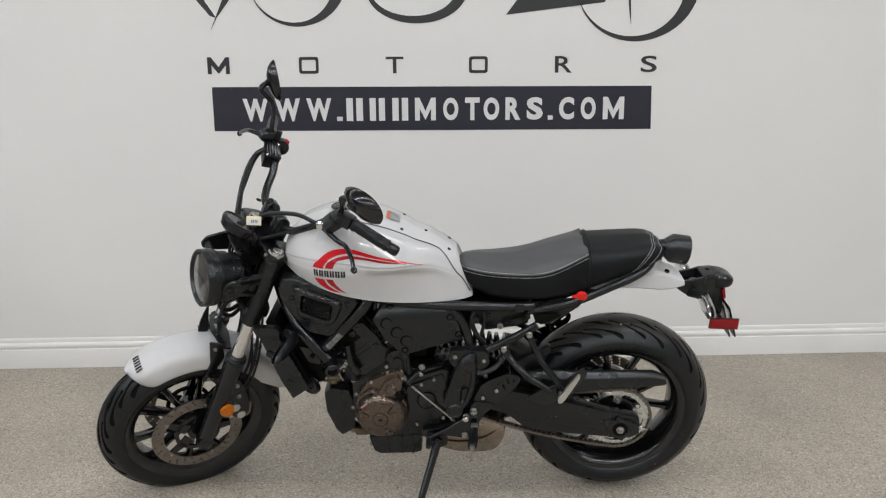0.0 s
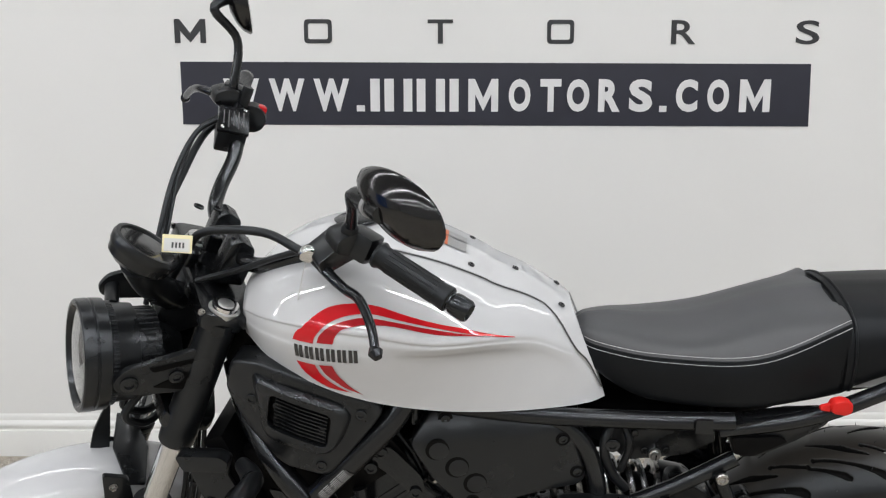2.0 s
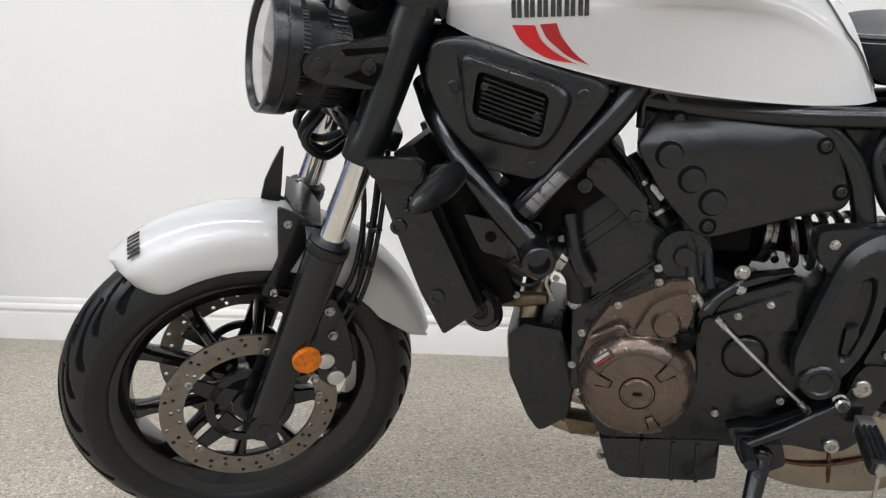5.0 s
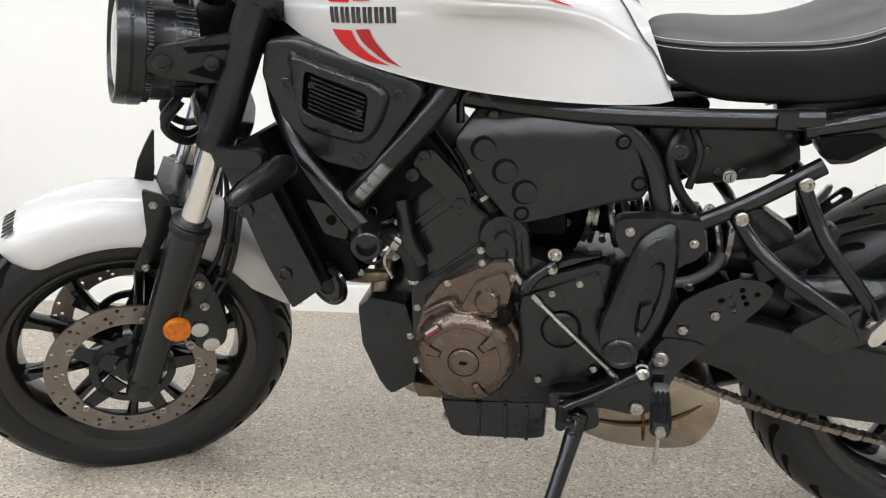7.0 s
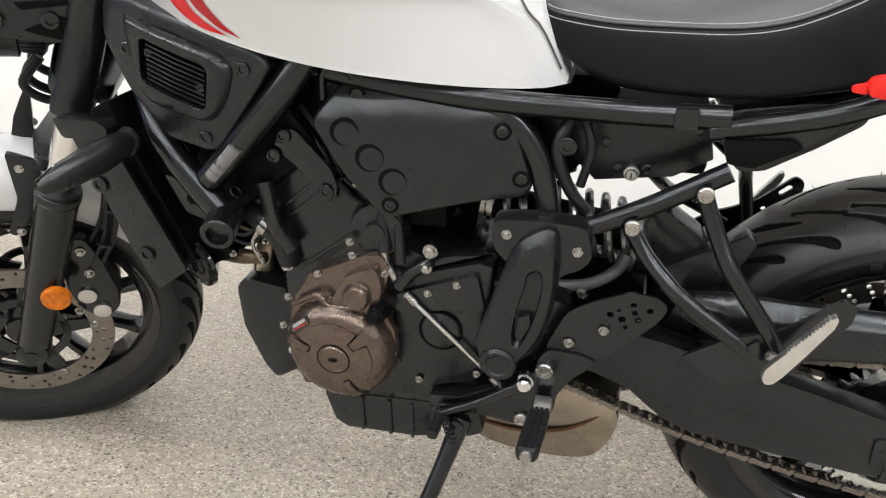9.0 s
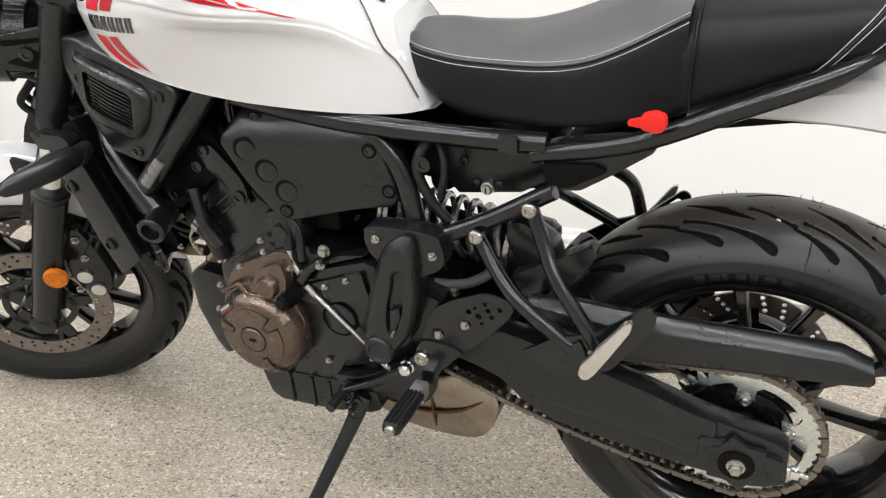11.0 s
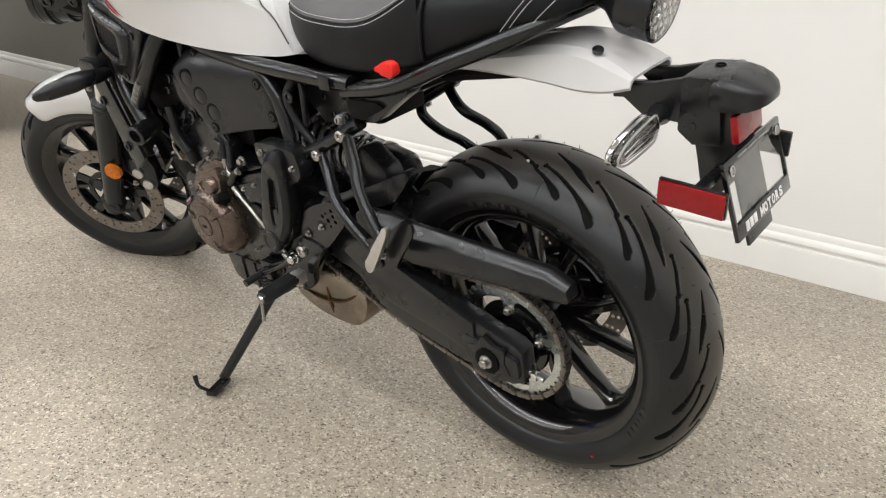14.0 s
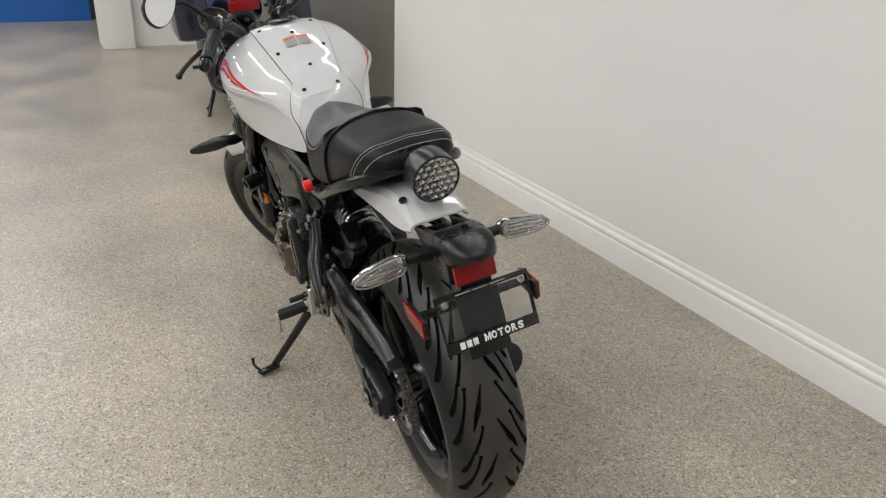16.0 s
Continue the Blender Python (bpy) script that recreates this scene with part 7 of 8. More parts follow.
for i, (y, dz) in enumerate(((-0.118, 0.0), (-0.112, 0.014), (-0.106, -0.012))):
    part("lead", tube([(-0.805, y, 0.685 + dz), (-0.770, y - 0.008, 0.640 + dz), (-0.748, y, 0.585 + dz), (-0.705, y + 0.006, 0.560 + dz)], 0.0032, 8, 5), SOFT, bike)
part("earth_lead", tube([(-0.875, -0.135, 0.470), (-0.885, -0.140, 0.500), (-0.872, -0.142, 0.525)], 0.003, 8, 4), STEEL, bike)
for x, y, z in ((-0.700, -0.118, 0.600), (-0.712, -0.112, 0.640), (-0.865, -0.128, 0.560), (-0.872, -0.126, 0.500)):
    place("bolt", STUD, bike, (x, y, z), LEFT, scale=0.9)

# --- front end, built in the steering axes ---
FU = -0.016
for s in (-1, 1):
    v = s * 0.126
    FK = FORK if s < 0 else FORK @ Matrix.Translation((0, -0.038, 0))
    fk = part("fork_leg", rod((FU, v, -0.738), (FU, v, -0.385), 0.026, 0.0315, n=32, edge=0.003), SATIN, bike, "matte black telescopic fork leg", m=FK)
    part("stanchion", rod((FU, v, -0.40), (FU, v, 0.03), 0.0205, n=32), CHROME, fk, "polished fork stanchion", m=FK)
    part("dust_seal", lathe([(0, 0.021), (0, 0.029), (0.006, 0.033), (0.016, 0.033), (0.018, 0.030), (0.022, 0.0325), (0.026, 0.030)], (FU, v, -0.390), (0, 0, 1), 32), SOFT, fk, m=FK)
    part("fork_cover", lathe([(0, 0.021), (0, 0.0285), (0.03, 0.0295), (0.034, 0.0278), (0.21, 0.0278), (0.215, 0.0275), (0.235, 0.0275)], (FU, v, -0.232), (0, 0, 1), 36), PLASTIC, fk, "matte black upper fork cover", m=FK)
    part("fork_cap", lathe([(0, 0.024), (0.012, 0.024), (0.014, 0.020), (0.014, 0.014), (0.022, 0.012), (0.024, 0.0)], (FU, v, 0.010), (0, 0, 1), 24), ALLOY, fk, "bright fork cap", m=FK)
    part("axle_clamp", lathe([(-0.02, 0), (-0.02, 0.012), (-0.015, 0.025), (0.02, 0.028)], (FU, v + s * 0.006, -0.712), (0, -s, 0), 24), SATIN, fk, m=FK)
    part("axle_end", lathe([(0, 0), (0, 0.009), (0.002, 0.011), (0.006, 0.0115), (0.006, 0.0)], (FU, v + s * 0.0215, -0.712), (0, s, 0), 20), SATIN, fk, m=FK)
    # caliper behind the fork leg
    cal = prism([(0.006, -0.475), (0.030, -0.468), (0.062, -0.505), (0.100, -0.570), (0.108, -0.610), (0.085, -0.640), (0.050, -0.625), (0.020, -0.585), (0.004, -0.53)], min(s * 0.062, s * 0.115), max(s * 0.062, s * 0.115), 0.008, round_k=0.012)
    cal = part("brake_caliper", cal, SATIN, fk, "satin black brake caliper", m=FK)
    for u, w, r in ((0.052, -0.585, 0.015), (0.080, -0.614, 0.0145)):
        part("piston_cap", lathe([(0, 0), (0, r * 0.8), (0.001, r), (0.008, r)], FK @ Vector((u, s * 0.122, w)), FK.to_3x3() @ Vector((0, -s, 0)), 24), ALLOY, cal)
    for u, w in ((0.028, -0.492), (0.048, -0.535), (0.045, -0.622)):
        place("caliper_bolt", STUD_BIG, cal, FK @ Vector((u, s * 0.117, w)), FK.to_3x3() @ Vector((0, s, 0)))
    part("fender_stay", prism([(-0.098, -0.350), (-0.055, -0.355), (-0.035, -0.40), (-0.050, -0.47), (-0.066, -0.505), (-0.078, -0.500), (-0.072, -0.43)], min(s * 0.078, s * 0.088), max(s * 0.078, s * 0.088), 0.003, round_k=0.008), PLASTIC, fk, "matte black fender stay", m=FK @ Matrix.Translation((0, 0, -0.03 if s > 0 else 0)))
    for u, w in ((-0.075, -0.372), (-0.060, -0.492)):
        place("stay_bolt", STUD_BIG, fk, FK @ Vector((u, s * 0.089, w)), FK.to_3x3() @ Vector((0, s, 0)), scale=0.85)
    if s > 0:
        part("stay_blade", loft(bmesh.new(), [[Vector((u + du, s * vv + dv, w)) for du, dv in ((-t, -0.003), (t, -0.003), (t, 0.003), (-t, 0.003))] for u, vv, w, t in ((-0.085, 0.060, -0.385, 0.016), (-0.088, 0.068, -0.355, 0.014), (-0.089, 0.074, -0.325, 0.008), (-0.089, 0.077, -0.297, 0.002))]), PLASTIC, fk, m=FK)
    refl = part("fork_reflector", lathe([(0, 0), (0.0, 0.021), (0.004, 0.023), (0.010, 0.023)], FK @ Vector((0.006, s * 0.163, -0.563)), FK.to_3x3() @ Vector((0, -s, 0)), 32), AMBER, fk, "round amber fork reflector")
    part("reflector_mount", rod(FK @ Vector((0.006, s * 0.125, -0.563)), FK @ Vector((0.006, s * 0.155, -0.563)), 0.010, n=14), SATIN, fk)
    # brake line
    part("brake_line", tube([(0.035, s * 0.10, -0.495), (0.05, s * 0.095, -0.43), (0.035, s * 0.085, -0.33), (0.0, s * 0.07, -0.24), (-0.02, s * 0.04, -0.18)], 0.0045, 8), SOFT, fk, m=FK)
    part("sensor_lead", tube([(0.045, s * 0.10, -0.60), (0.065, s * 0.10, -0.52), (0.060, s * 0.095, -0.42), (0.04, s * 0.085, -0.34)], 0.0028, 6), SOFT, fk, m=FK)
for u, v, r in ((0.052, -0.100, 0.0058), (0.061, -0.108, 0.0042), (0.046, -0.112, 0.0036)):
    part("fork_cable", tube([(u, v, -0.53), (u + 0.012, v, -0.46), (u + 0.004, v - 0.004, -0.38), (u - 0.012, v + 0.006, -0.29), (u - 0.030, v + 0.03, -0.20)], r, 8), SOFT, bike, m=FORK)
for w in (-0.475, -0.405, -0.34):
    part("cable_tie", lathe([(0, 0.010), (0, 0.0135), (0.005, 0.0135), (0.005, 0.010)], (0.060 if w < -0.4 else 0.050, -0.107, w), (0.1, 0, 1), 14, closed=True), PLASTIC, bike, m=FORK)
# triple clamps
tc = part("lower_clamp", prism([(-0.05, -0.14), (0.03, -0.14), (0.045, -0.05), (0.045, 0.05), (0.03, 0.14), (-0.05, 0.14), (-0.055, 0.05), (-0.055, -0.05)], 0, 0.03, 0.006, round_k=0.02), SATIN, bike, "satin black lower fork clamp", m=FORK @ Matrix.Translation((0, 0, -0.205)) @ pose(0, 0, 0, 90, 0, 0))
part("upper_clamp", prism([(-0.052, -0.150), (0.022, -0.150), (0.040, -0.06), (0.040, 0.06), (0.022, 0.150), (-0.052, 0.150), (-0.05, 0.05), (-0.05, -0.05)], 0, 0.028, 0.006, round_k=0.025), SATIN, bike, "satin black upper fork clamp", m=FORK @ Matrix.Translation((0, 0, -0.008)) @ pose(0, 0, 0, 90, 0, 0))
part("steering_head", rod((0, 0, -0.22), (0, 0, 0.03), 0.034, n=28), SATIN, bike, m=FORK)
for s in (-1, 1):
    place("clamp_bolt", STUD, bike, FORK @ Vector((-0.05, s * 0.135, 0.016)), FORK.to_3x3() @ Vector((-0.6, s * 0.8, 0)))

# front fender
rings = []
R0 = 0.322
FENDER_C = FRONT_C + Vector((0.007, 0.008, 0.002))
for i in range(49):
    t = i / 48
    a = radians(146 - 112 * t)
    end = min(1, 12 * t, 12 * (1 - t))
    tip = math.sqrt(max(0.0, 1 - (1 - min(1.0, t / 0.11)) ** 2))
    w = 0.072 * (0.30 + 0.70 * tip) * (0.80 + 0.20 * min(1, 6 * (1 - t)))
    drop = 0.064 * min(1.0, 0.08 + 0.92 * tip, 0.12 + math.sqrt((1 - t) / 0.16) * 0.88)
    d = Vector((math.cos(a), 0, math.sin(a)))
    up = lambda r, y: FENDER_C + d * r + Vector((0, y, 0))
    prof = [(-w * 1.02, -drop), (-w, -drop * 0.45), (-w * 0.90, -0.008), (-w * 0.62, 0.004), (0, 0.010), (w * 0.62, 0.004), (w * 0.90, -0.008), (w, -drop * 0.45), (w * 1.02, -drop)]
    fine = catmull([(y, r, 0) for y, r in prof], 3)
    ring = [up(R0 + q.y, q.x) for q in fine]
    back = [up(R0 + q.y - 0.003, q.x * 0.965) for q in fine[::-1]]
    rings.append(ring + back)
ff = part("front_fender", loft(bmesh.new(), rings), WHITE, bike, "gloss white front fender", m=FORK, smooth=60)
for i in range(6):
    # plain dark blocks where the maker's lettering stands across the fender
    a = radians(138.0)
    y = -0.050 + 0.0118 * i
    for yy in (y + 0.003,):
        c = FENDER_C + Vector((math.cos(a), 0, math.sin(a))) * (R0 + 0.0106 - 1.6 * yy * yy) + Vector((0, yy, 0))
        part("letter_block", box((0, 0, 0), (0.021, 0.0070, 0.0012), edge=0.0002), INK, ff, m=FORK @ Matrix.Translation(c) @ Matrix.Rotation(math.pi / 2 - a, 4, "Y"))
part("fork_brace", prism([(-0.075, -0.09), (-0.045, -0.09), (-0.03, 0), (-0.045, 0.09), (-0.075, 0.09), (-0.09, 0)], 0, 0.006, 0.002), PLASTIC, bike, m=FORK @ Matrix.Translation((0.02, 0, -0.368)) @ pose(0, 0, 0, 90, 0, 0))

# headlight
HC = Vector((-0.1805, -0.0504, -0.1392))
hd = Vector((-0.895, -0.0888, -0.1435)).normalized()
hl = part("headlight", lathe([(-0.150, 0), (-0.150, 0.030), (-0.135, 0.046), (-0.112, 0.058), (-0.110, 0.067), (-0.078, 0.069), (-0.076, 0.076), (-0.047, 0.078), (-0.045, 0.0790), (-0.036, 0.0800), (-0.034, 0.0862), (-0.018, 0.0874), (-0.0165, 0.0858), (-0.0150, 0.0858), (-0.0135, 0.0874), (0.002, 0.0868), (0.004, 0.0845), (0.004, 0.0785), (0.001, 0.0765), (-0.004, 0.074), (-0.012, 0.072), (-0.012, 0.0)], HC, hd, 72), PLASTIC, bike, "round matte black headlight", m=FORK)
part("headlight_bowl", lathe([(-0.010, 0), (-0.009, 0.036), (-0.004, 0.0725)], HC, hd, 48), REFLECT, hl, m=FORK)
part("headlight_bar", box(HC + hd * -0.006, (0.005, 0.136, 0.010), rot=hd.to_track_quat("X", "Z").to_matrix(), edge=0.002), SATIN, hl, m=FORK)
part("headlight_lens", lathe([(0.004, 0.0), (0.0025, 0.040), (-0.0015, 0.0738), (-0.0035, 0.0738), (0.0005, 0.040), (0.002, 0.0)], HC, hd, 48), CLEAR, hl, "clear domed headlight lens", m=FORK)
hq = hd.to_track_quat("Z", "Y")
bm = bmesh.new()
for i in range(84):
    a = 2 * math.pi * i / 84
    c = HC + hd * -0.0405 + hq @ Vector((0.0800 * math.cos(a), 0.0800 * math.sin(a), 0))
    rod(c - hd * 0.0045, c + hd * 0.0045, 0.0017, n=5, bm=bm)
    if i % 2:
        c = HC + hd * -0.094 + hq @ Vector((0.0685 * math.cos(a), 0.0685 * math.sin(a), 0))
        rod(c - hd * 0.014, c + hd * 0.014, 0.0016, n=5, bm=bm)
tagged(part("headlight_fin", bm, PLASTIC, hl, m=FORK), kind="stuff")
for s in (-1, 1):
    br = part("headlight_bracket", prism([(-0.142, -0.122), (-0.132, -0.098), (-0.09, -0.076), (-0.035, -0.046), (0.0, -0.040), (0.0, -0.108), (-0.05, -0.130), (-0.11, -0.140), (-0.135, -0.136)], min(s * 0.140, s * 0.128), max(s * 0.140, s * 0.128), 0.004, round_k=0.010), PLASTIC, bike, "matte black headlight bracket", m=FORK)
    # both slots are black sheets, their shade painted on the bracket
    part("bracket_slot", prism([(-0.10, -0.088), (-0.035, -0.062), (-0.03, -0.068), (-0.09, -0.095)], min(s * 0.1412, s * 0.13), max(s * 0.1412, s * 0.13), 0.0006, round_k=0.003), SHADE, br, m=FORK)
    part("bracket_slot", prism([(-0.085, -0.122), (-0.045, -0.088), (-0.030, -0.095), (-0.040, -0.122)], min(s * 0.1412, s * 0.13), max(s * 0.1412, s * 0.13), 0.0006, round_k=0.003), SHADE, br, m=FORK)
    place("bracket_bolt", BOLT_BIG, br, FORK @ Vector((-0.120, s * 0.141, -0.118)), FORK.to_3x3() @ Vector((0, s, 0)), scale=1.15)
    place("bracket_bolt", BOLT_BIG, br, FORK @ Vector((-0.056, s * 0.141, -0.098)), FORK.to_3x3() @ Vector((0, s, 0)))
    part("mount_boss", rod((-0.125, s * 0.07, -0.12), (-0.120, s * 0.13, -0.118), 0.012, n=14), PLASTIC, bike, m=FORK)
part("headlight_stay", prism([(-0.085, -0.06), (-0.075, -0.01), (-0.02, 0.01), (0.0, -0.01), (0.0, -0.06), (-0.06, -0.095)], -0.045, 0.045, 0.012, round_k=0.012), PLASTIC, bike, m=FORK)
for i, v in enumerate((-0.05, -0.02, 0.03)):
    part("loom", tube([(-0.07, v, -0.20), (-0.085, v - 0.01, -0.245), (-0.045, v, -0.265), (-0.01, v * 0.5, -0.24)], 0.007, 8), SOFT, bike, m=FORK)

# dash
DC, dd = Vector((-0.143, -0.085, 0.072)), Vector((0.30, 0.05, 1.0)).normalized()
dash = part("dash_meter", lathe([(-0.022, 0), (-0.022, 0.034), (-0.014, 0.045), (-0.002, 0.048), (0.000, 0.0498), (0.010, 0.0512), (0.016, 0.0495), (0.016, 0.0440), (0.012, 0.0425), (0.012, 0)], DC, dd, 48), PLASTIC, bike, "round black dash meter", m=FORK)
part("dash_glass", lathe([(0.0125, 0), (0.0125, 0.0425), (0.0135, 0.0415), (0.0145, 0)], DC, dd, 40), GLOSSY, dash, m=FORK)
part("dash_stay", tube([(-0.146, -0.097, 0.064), (-0.118, -0.075, 0.020), (-0.080, -0.04, -0.015), (-0.03, -0.01, -0.04)], [0.028, 0.024, 0.024, 0.024], 16), PLASTIC, bike, m=FORK)
TAG = Matrix.Translation((-1.100, -0.136, 1.008)) @ pose(0, 0, 0, -20, 6, 8)
tag = part("key_tag", box((0, 0, 0), (0.042, 0.0012, 0.026), edge=0.0003), LABEL_Y, bike, "white paper key tag with a yellow edge", m=TAG)
part("tag_paper", box((0, -0.0008, -0.002), (0.036, 0.0008, 0.019), edge=0), LABEL_W, tag, m=TAG)
for x in (-0.006, -0.001, 0.004, 0.009):
    part("tag_print", box((x, -0.0014, -0.002), (0.0026, 0.0006, 0.008), edge=0), LABEL_G, tag, m=TAG)
part("ignition", rod((-0.055, 0, 0.02), (-0.050, 0, 0.05), 0.016, n=20, edge=0.003), SATIN, bike, m=FORK)

# handlebar, set slightly turned in its clamps
HB = FORK @ Matrix.Translation((-0.030, 0, 0)) @ pose(0, 0, 0, 0, 0, 6.4)
BAR = [(0.030, 0.0, 0.078), (0.030, 0.055, 0.078), (0.036, 0.095, 0.084), (0.050, 0.130, 0.108), (0.074, 0.170, 0.155), (0.082, 0.215, 0.205), (0.090, 0.275, 0.229), (0.118, 0.345, 0.232), (0.150, 0.404, 0.231)]
bar = part("handlebar", tube([(u, -v, w) for u, v, w in BAR[::-1]] + BAR[1:], 0.0125, 16), SATIN, bike, "wide satin black handlebar", m=HB)
for s in (-1, 1):
    part("bar_riser", prism([(-0.022, 0.03), (0.022, 0.03), (0.026, 0.07), (0.022, 0.098), (0.0, 0.108), (-0.016, 0.098), (-0.020, 0.07)], s * 0.048 - 0.019, s * 0.048 + 0.019, 0.004, round_k=0.006), SATIN, bike, "satin black bar riser", m=FORK)
    for u in (-0.012, 0.020):
        place("riser_bolt", BOLT, bike, HB @ Vector((u, s * 0.048, 0.100)), HB.to_3x3() @ Vector((0.1, 0, 1)))
    g0, g1 = Vector((0.092, s * 0.298, 0.232)), Vector((0.150, s * 0.404, 0.231))
    gd = (g1 - g0).normalized()
    grip = part("grip", lathe([(0, 0.0185), (0.004, 0.0195), (0.010, 0.0163), (0.105, 0.0163), (0.112, 0.0175), (0.116, 0.0175), (0.118, 0.0155)], g0, gd, 24), SOFT, bar, "ribbed black rubber grip", m=HB)
    for k in range(16):
        a = 2 * math.pi * k / 16
        side = gd.orthogonal().normalized()
        o = side * math.cos(a) + gd.cross(side) * math.sin(a)
        part("grip_rib", rod(g0 + gd * 0.02 + o * 0.0160, g0 + gd * 0.098 + o * 0.0160, 0.0012, n=5), SOFT, grip, m=HB)
    part("bar_end", lathe([(0, 0.0), (0, 0.0145), (0.006, 0.0155), (0.022, 0.0155), (0.026, 0.013), (0.022, 0.008), (0.022, 0)], g1 + gd * 0.002, gd, 20), SATIN, bar, m=HB)
    # switch block and lever perch
    sw = part("switch_block", box((0, 0, 0), (0.038, 0.042, 0.040), edge=0.008), PLASTIC, bar, "black switch block", m=HB @ Matrix.Translation(g0 - gd * 0.026) @ pose(0, 0, 0, 0, 0, s * -29))
    part("switch_key", box(Vector((0.082, s * 0.282, 0.2465)), (0.012, 0.010, 0.006), edge=0.002), (PLASTIC if s < 0 else RED), sw, m=HB)
    if s > 0:
        part("kill_switch", box(Vector((0.100, s * 0.278, 0.240)), (0.016, 0.014, 0.014), edge=0.003), RED, sw, "red engine stop switch", m=HB)
    part("lever_perch", prism([(0.075, 0.212), (0.092, 0.232), (0.080, 0.249), (0.058, 0.249), (0.036, 0.235), (0.040, 0.214)], s * 0.262 - 0.020, s * 0.262 + 0.020, 0.006, round_k=0.008), PLASTIC, bar, m=HB)
    lever = [(0.046, -0.222, 0.178), (0.055, -0.275, 0.176), (0.060, -0.304, 0.177), (0.061, -0.340, 0.184), (0.058, -0.386, 0.175), (0.054, -0.420, 0.159)] if s < 0 else [(0.050, s * 0.262, 0.228), (0.034, s * 0.300, 0.220), (0.036, s * 0.345, 0.204), (0.044, s * 0.390, 0.178), (0.053, s * 0.418, 0.160)]
    lv = part("clutch_lever" if s < 0 else "brake_lever", tube(lever, [0.0085, 0.0078, 0.0072, 0.0068, 0.0062, 0.006][-len(lever):], 12), SATIN, bar, "black ball-ended hand lever", m=HB)
    part("lever_ball", lathe([(-0.010, 0), (-0.008, 0.006), (0, 0.0098), (0.008, 0.006), (0.010, 0)], Vector(lever[-1]), Vector((0, s, -0.3)), 16), SATIN, lv, m=HB)
    if s < 0:
        part("lever_arm", prism([(0.034, 0.186), (0.050, 0.168), (0.092, 0.206), (0.084, 0.226), (0.060, 0.222)], -0.262, -0.214, 0.006, round_k=0.006), PLASTIC, bar, m=HB)
    # mirror
    to_bar = HB.inverted() @ FORK
    mc = to_bar @ Vector((-0.007, 0.315, 0.402) if s > 0 else (0.034, -0.385, 0.343))
    mn = Vector((0.80, s * -0.22, 0.42)).normalized()
    long_r, short_r = (0.066, 0.035) if s > 0 else (0.073, 0.041)
    if s > 0:
        stem = [(0.074, 0.262, 0.235), (0.070, 0.262, 0.262), Vector((0.066, 0.270, 0.268)).lerp(mc, 0.45), mc - mn * 0.055 + Vector((0.0, -0.025, -0.012)), mc - mn * 0.026]
    else:
        stem = [(0.068, -0.258, 0.222), (0.052, -0.272, 0.255), (0.030, -0.292, 0.288), (0.014, -0.306, 0.306), (0.008, -0.318, 0.316)]
    ms = part("mirror_stem", tube(stem, [0.0105, 0.0085, 0.0078, 0.0085, 0.0095], 12), SATIN, bar, "black mirror stem", m=HB)
    if s < 0:
        part("stem_boot", lathe([(0, 0.0), (0, 0.0125), (0.004, 0.0135), (0.036, 0.0115), (0.040, 0.009), (0.040, 0)], Vector(stem[0]), Vector(stem[1]) - Vector(stem[0]), 18), SOFT, ms, m=HB)
        part("stem_knuckle", tube([(0.006, -0.318, 0.310), (0.008, -0.330, 0.320), mc - mn * 0.028], [0.0125, 0.0135, 0.0105], 14, 4), SATIN, ms, m=HB)
        part("knuckle_ring", tube([Vector((0.008, -0.330, 0.320)).lerp(mc - mn * 0.028, 0.45), Vector((0.008, -0.330, 0.320)).lerp(mc - mn * 0.028, 0.58)], 0.0135, 16, 1), LABEL_M, ms, m=HB)
    mq = mn.to_track_quat("Z", "Y")
    ax1 = Vector((0.05, -0.037, -0.078) if s > 0 else (0.03, -0.15, -0.01))
    ax1 = (ax1 - mn * ax1.dot(mn)).normalized()
    ax2 = mn.cross(ax1)
    shell = []
    for h, f in ((-0.030, 0.10), (-0.028, 0.38), (-0.020, 0.70), (-0.010, 0.90), (0.0, 1.0), (0.004, 0.985), (0.004, 0.93)):
        shell.append([mc + mn * h + (ax1 * (long_r * math.cos(a)) + ax2 * (short_r * math.sin(a) * (1 + 0.22 * math.cos(a)))) * f for a in (2 * math.pi * i / 32 for i in range(32))])
    mir = part("mirror", loft(bmesh.new(), shell), GLOSSY, ms, "teardrop gloss black mirror", m=HB)
    bm = bmesh.new()
    bm.faces.new([bm.verts.new(mc + mn * 0.0055 + (ax1 * (long_r * math.cos(a)) + ax2 * (short_r * math.sin(a) * (1 + 0.22 * math.cos(a)))) * 0.93) for a in (2 * math.pi * i / 32 for i in range(32))])
    part("mirror_glass", bm, MIRROR, ms, "mirror glass", m=HB, clean=False)
# brake fluid reservoir and lines
SPECK = material("faint_grey_print", (0.07, 0.07, 0.072), 0.5)
RES = FORK @ Matrix.Translation((0.0165, 0.215, 0.186)) @ pose(0, 0, 0, 24, -7, -10)
res = part("brake_reservoir", box((0, 0, -0.004), (0.052, 0.060, 0.050), edge=0.005), PLASTIC, bar, "black brake fluid reservoir", m=RES)
part("reservoir_lid", box((0, 0, 0.023), (0.055, 0.066, 0.008), edge=0.003), SATIN, res, m=RES)
for i in range(5):
    part("lid_mark", box((-0.017 + i * 0.0085, 0.002 - 0.004 * (i % 2), 0.0272), (0.0020, 0.036 + 0.008 * (i % 2), 0.0006), edge=0), SPECK, res, m=RES)
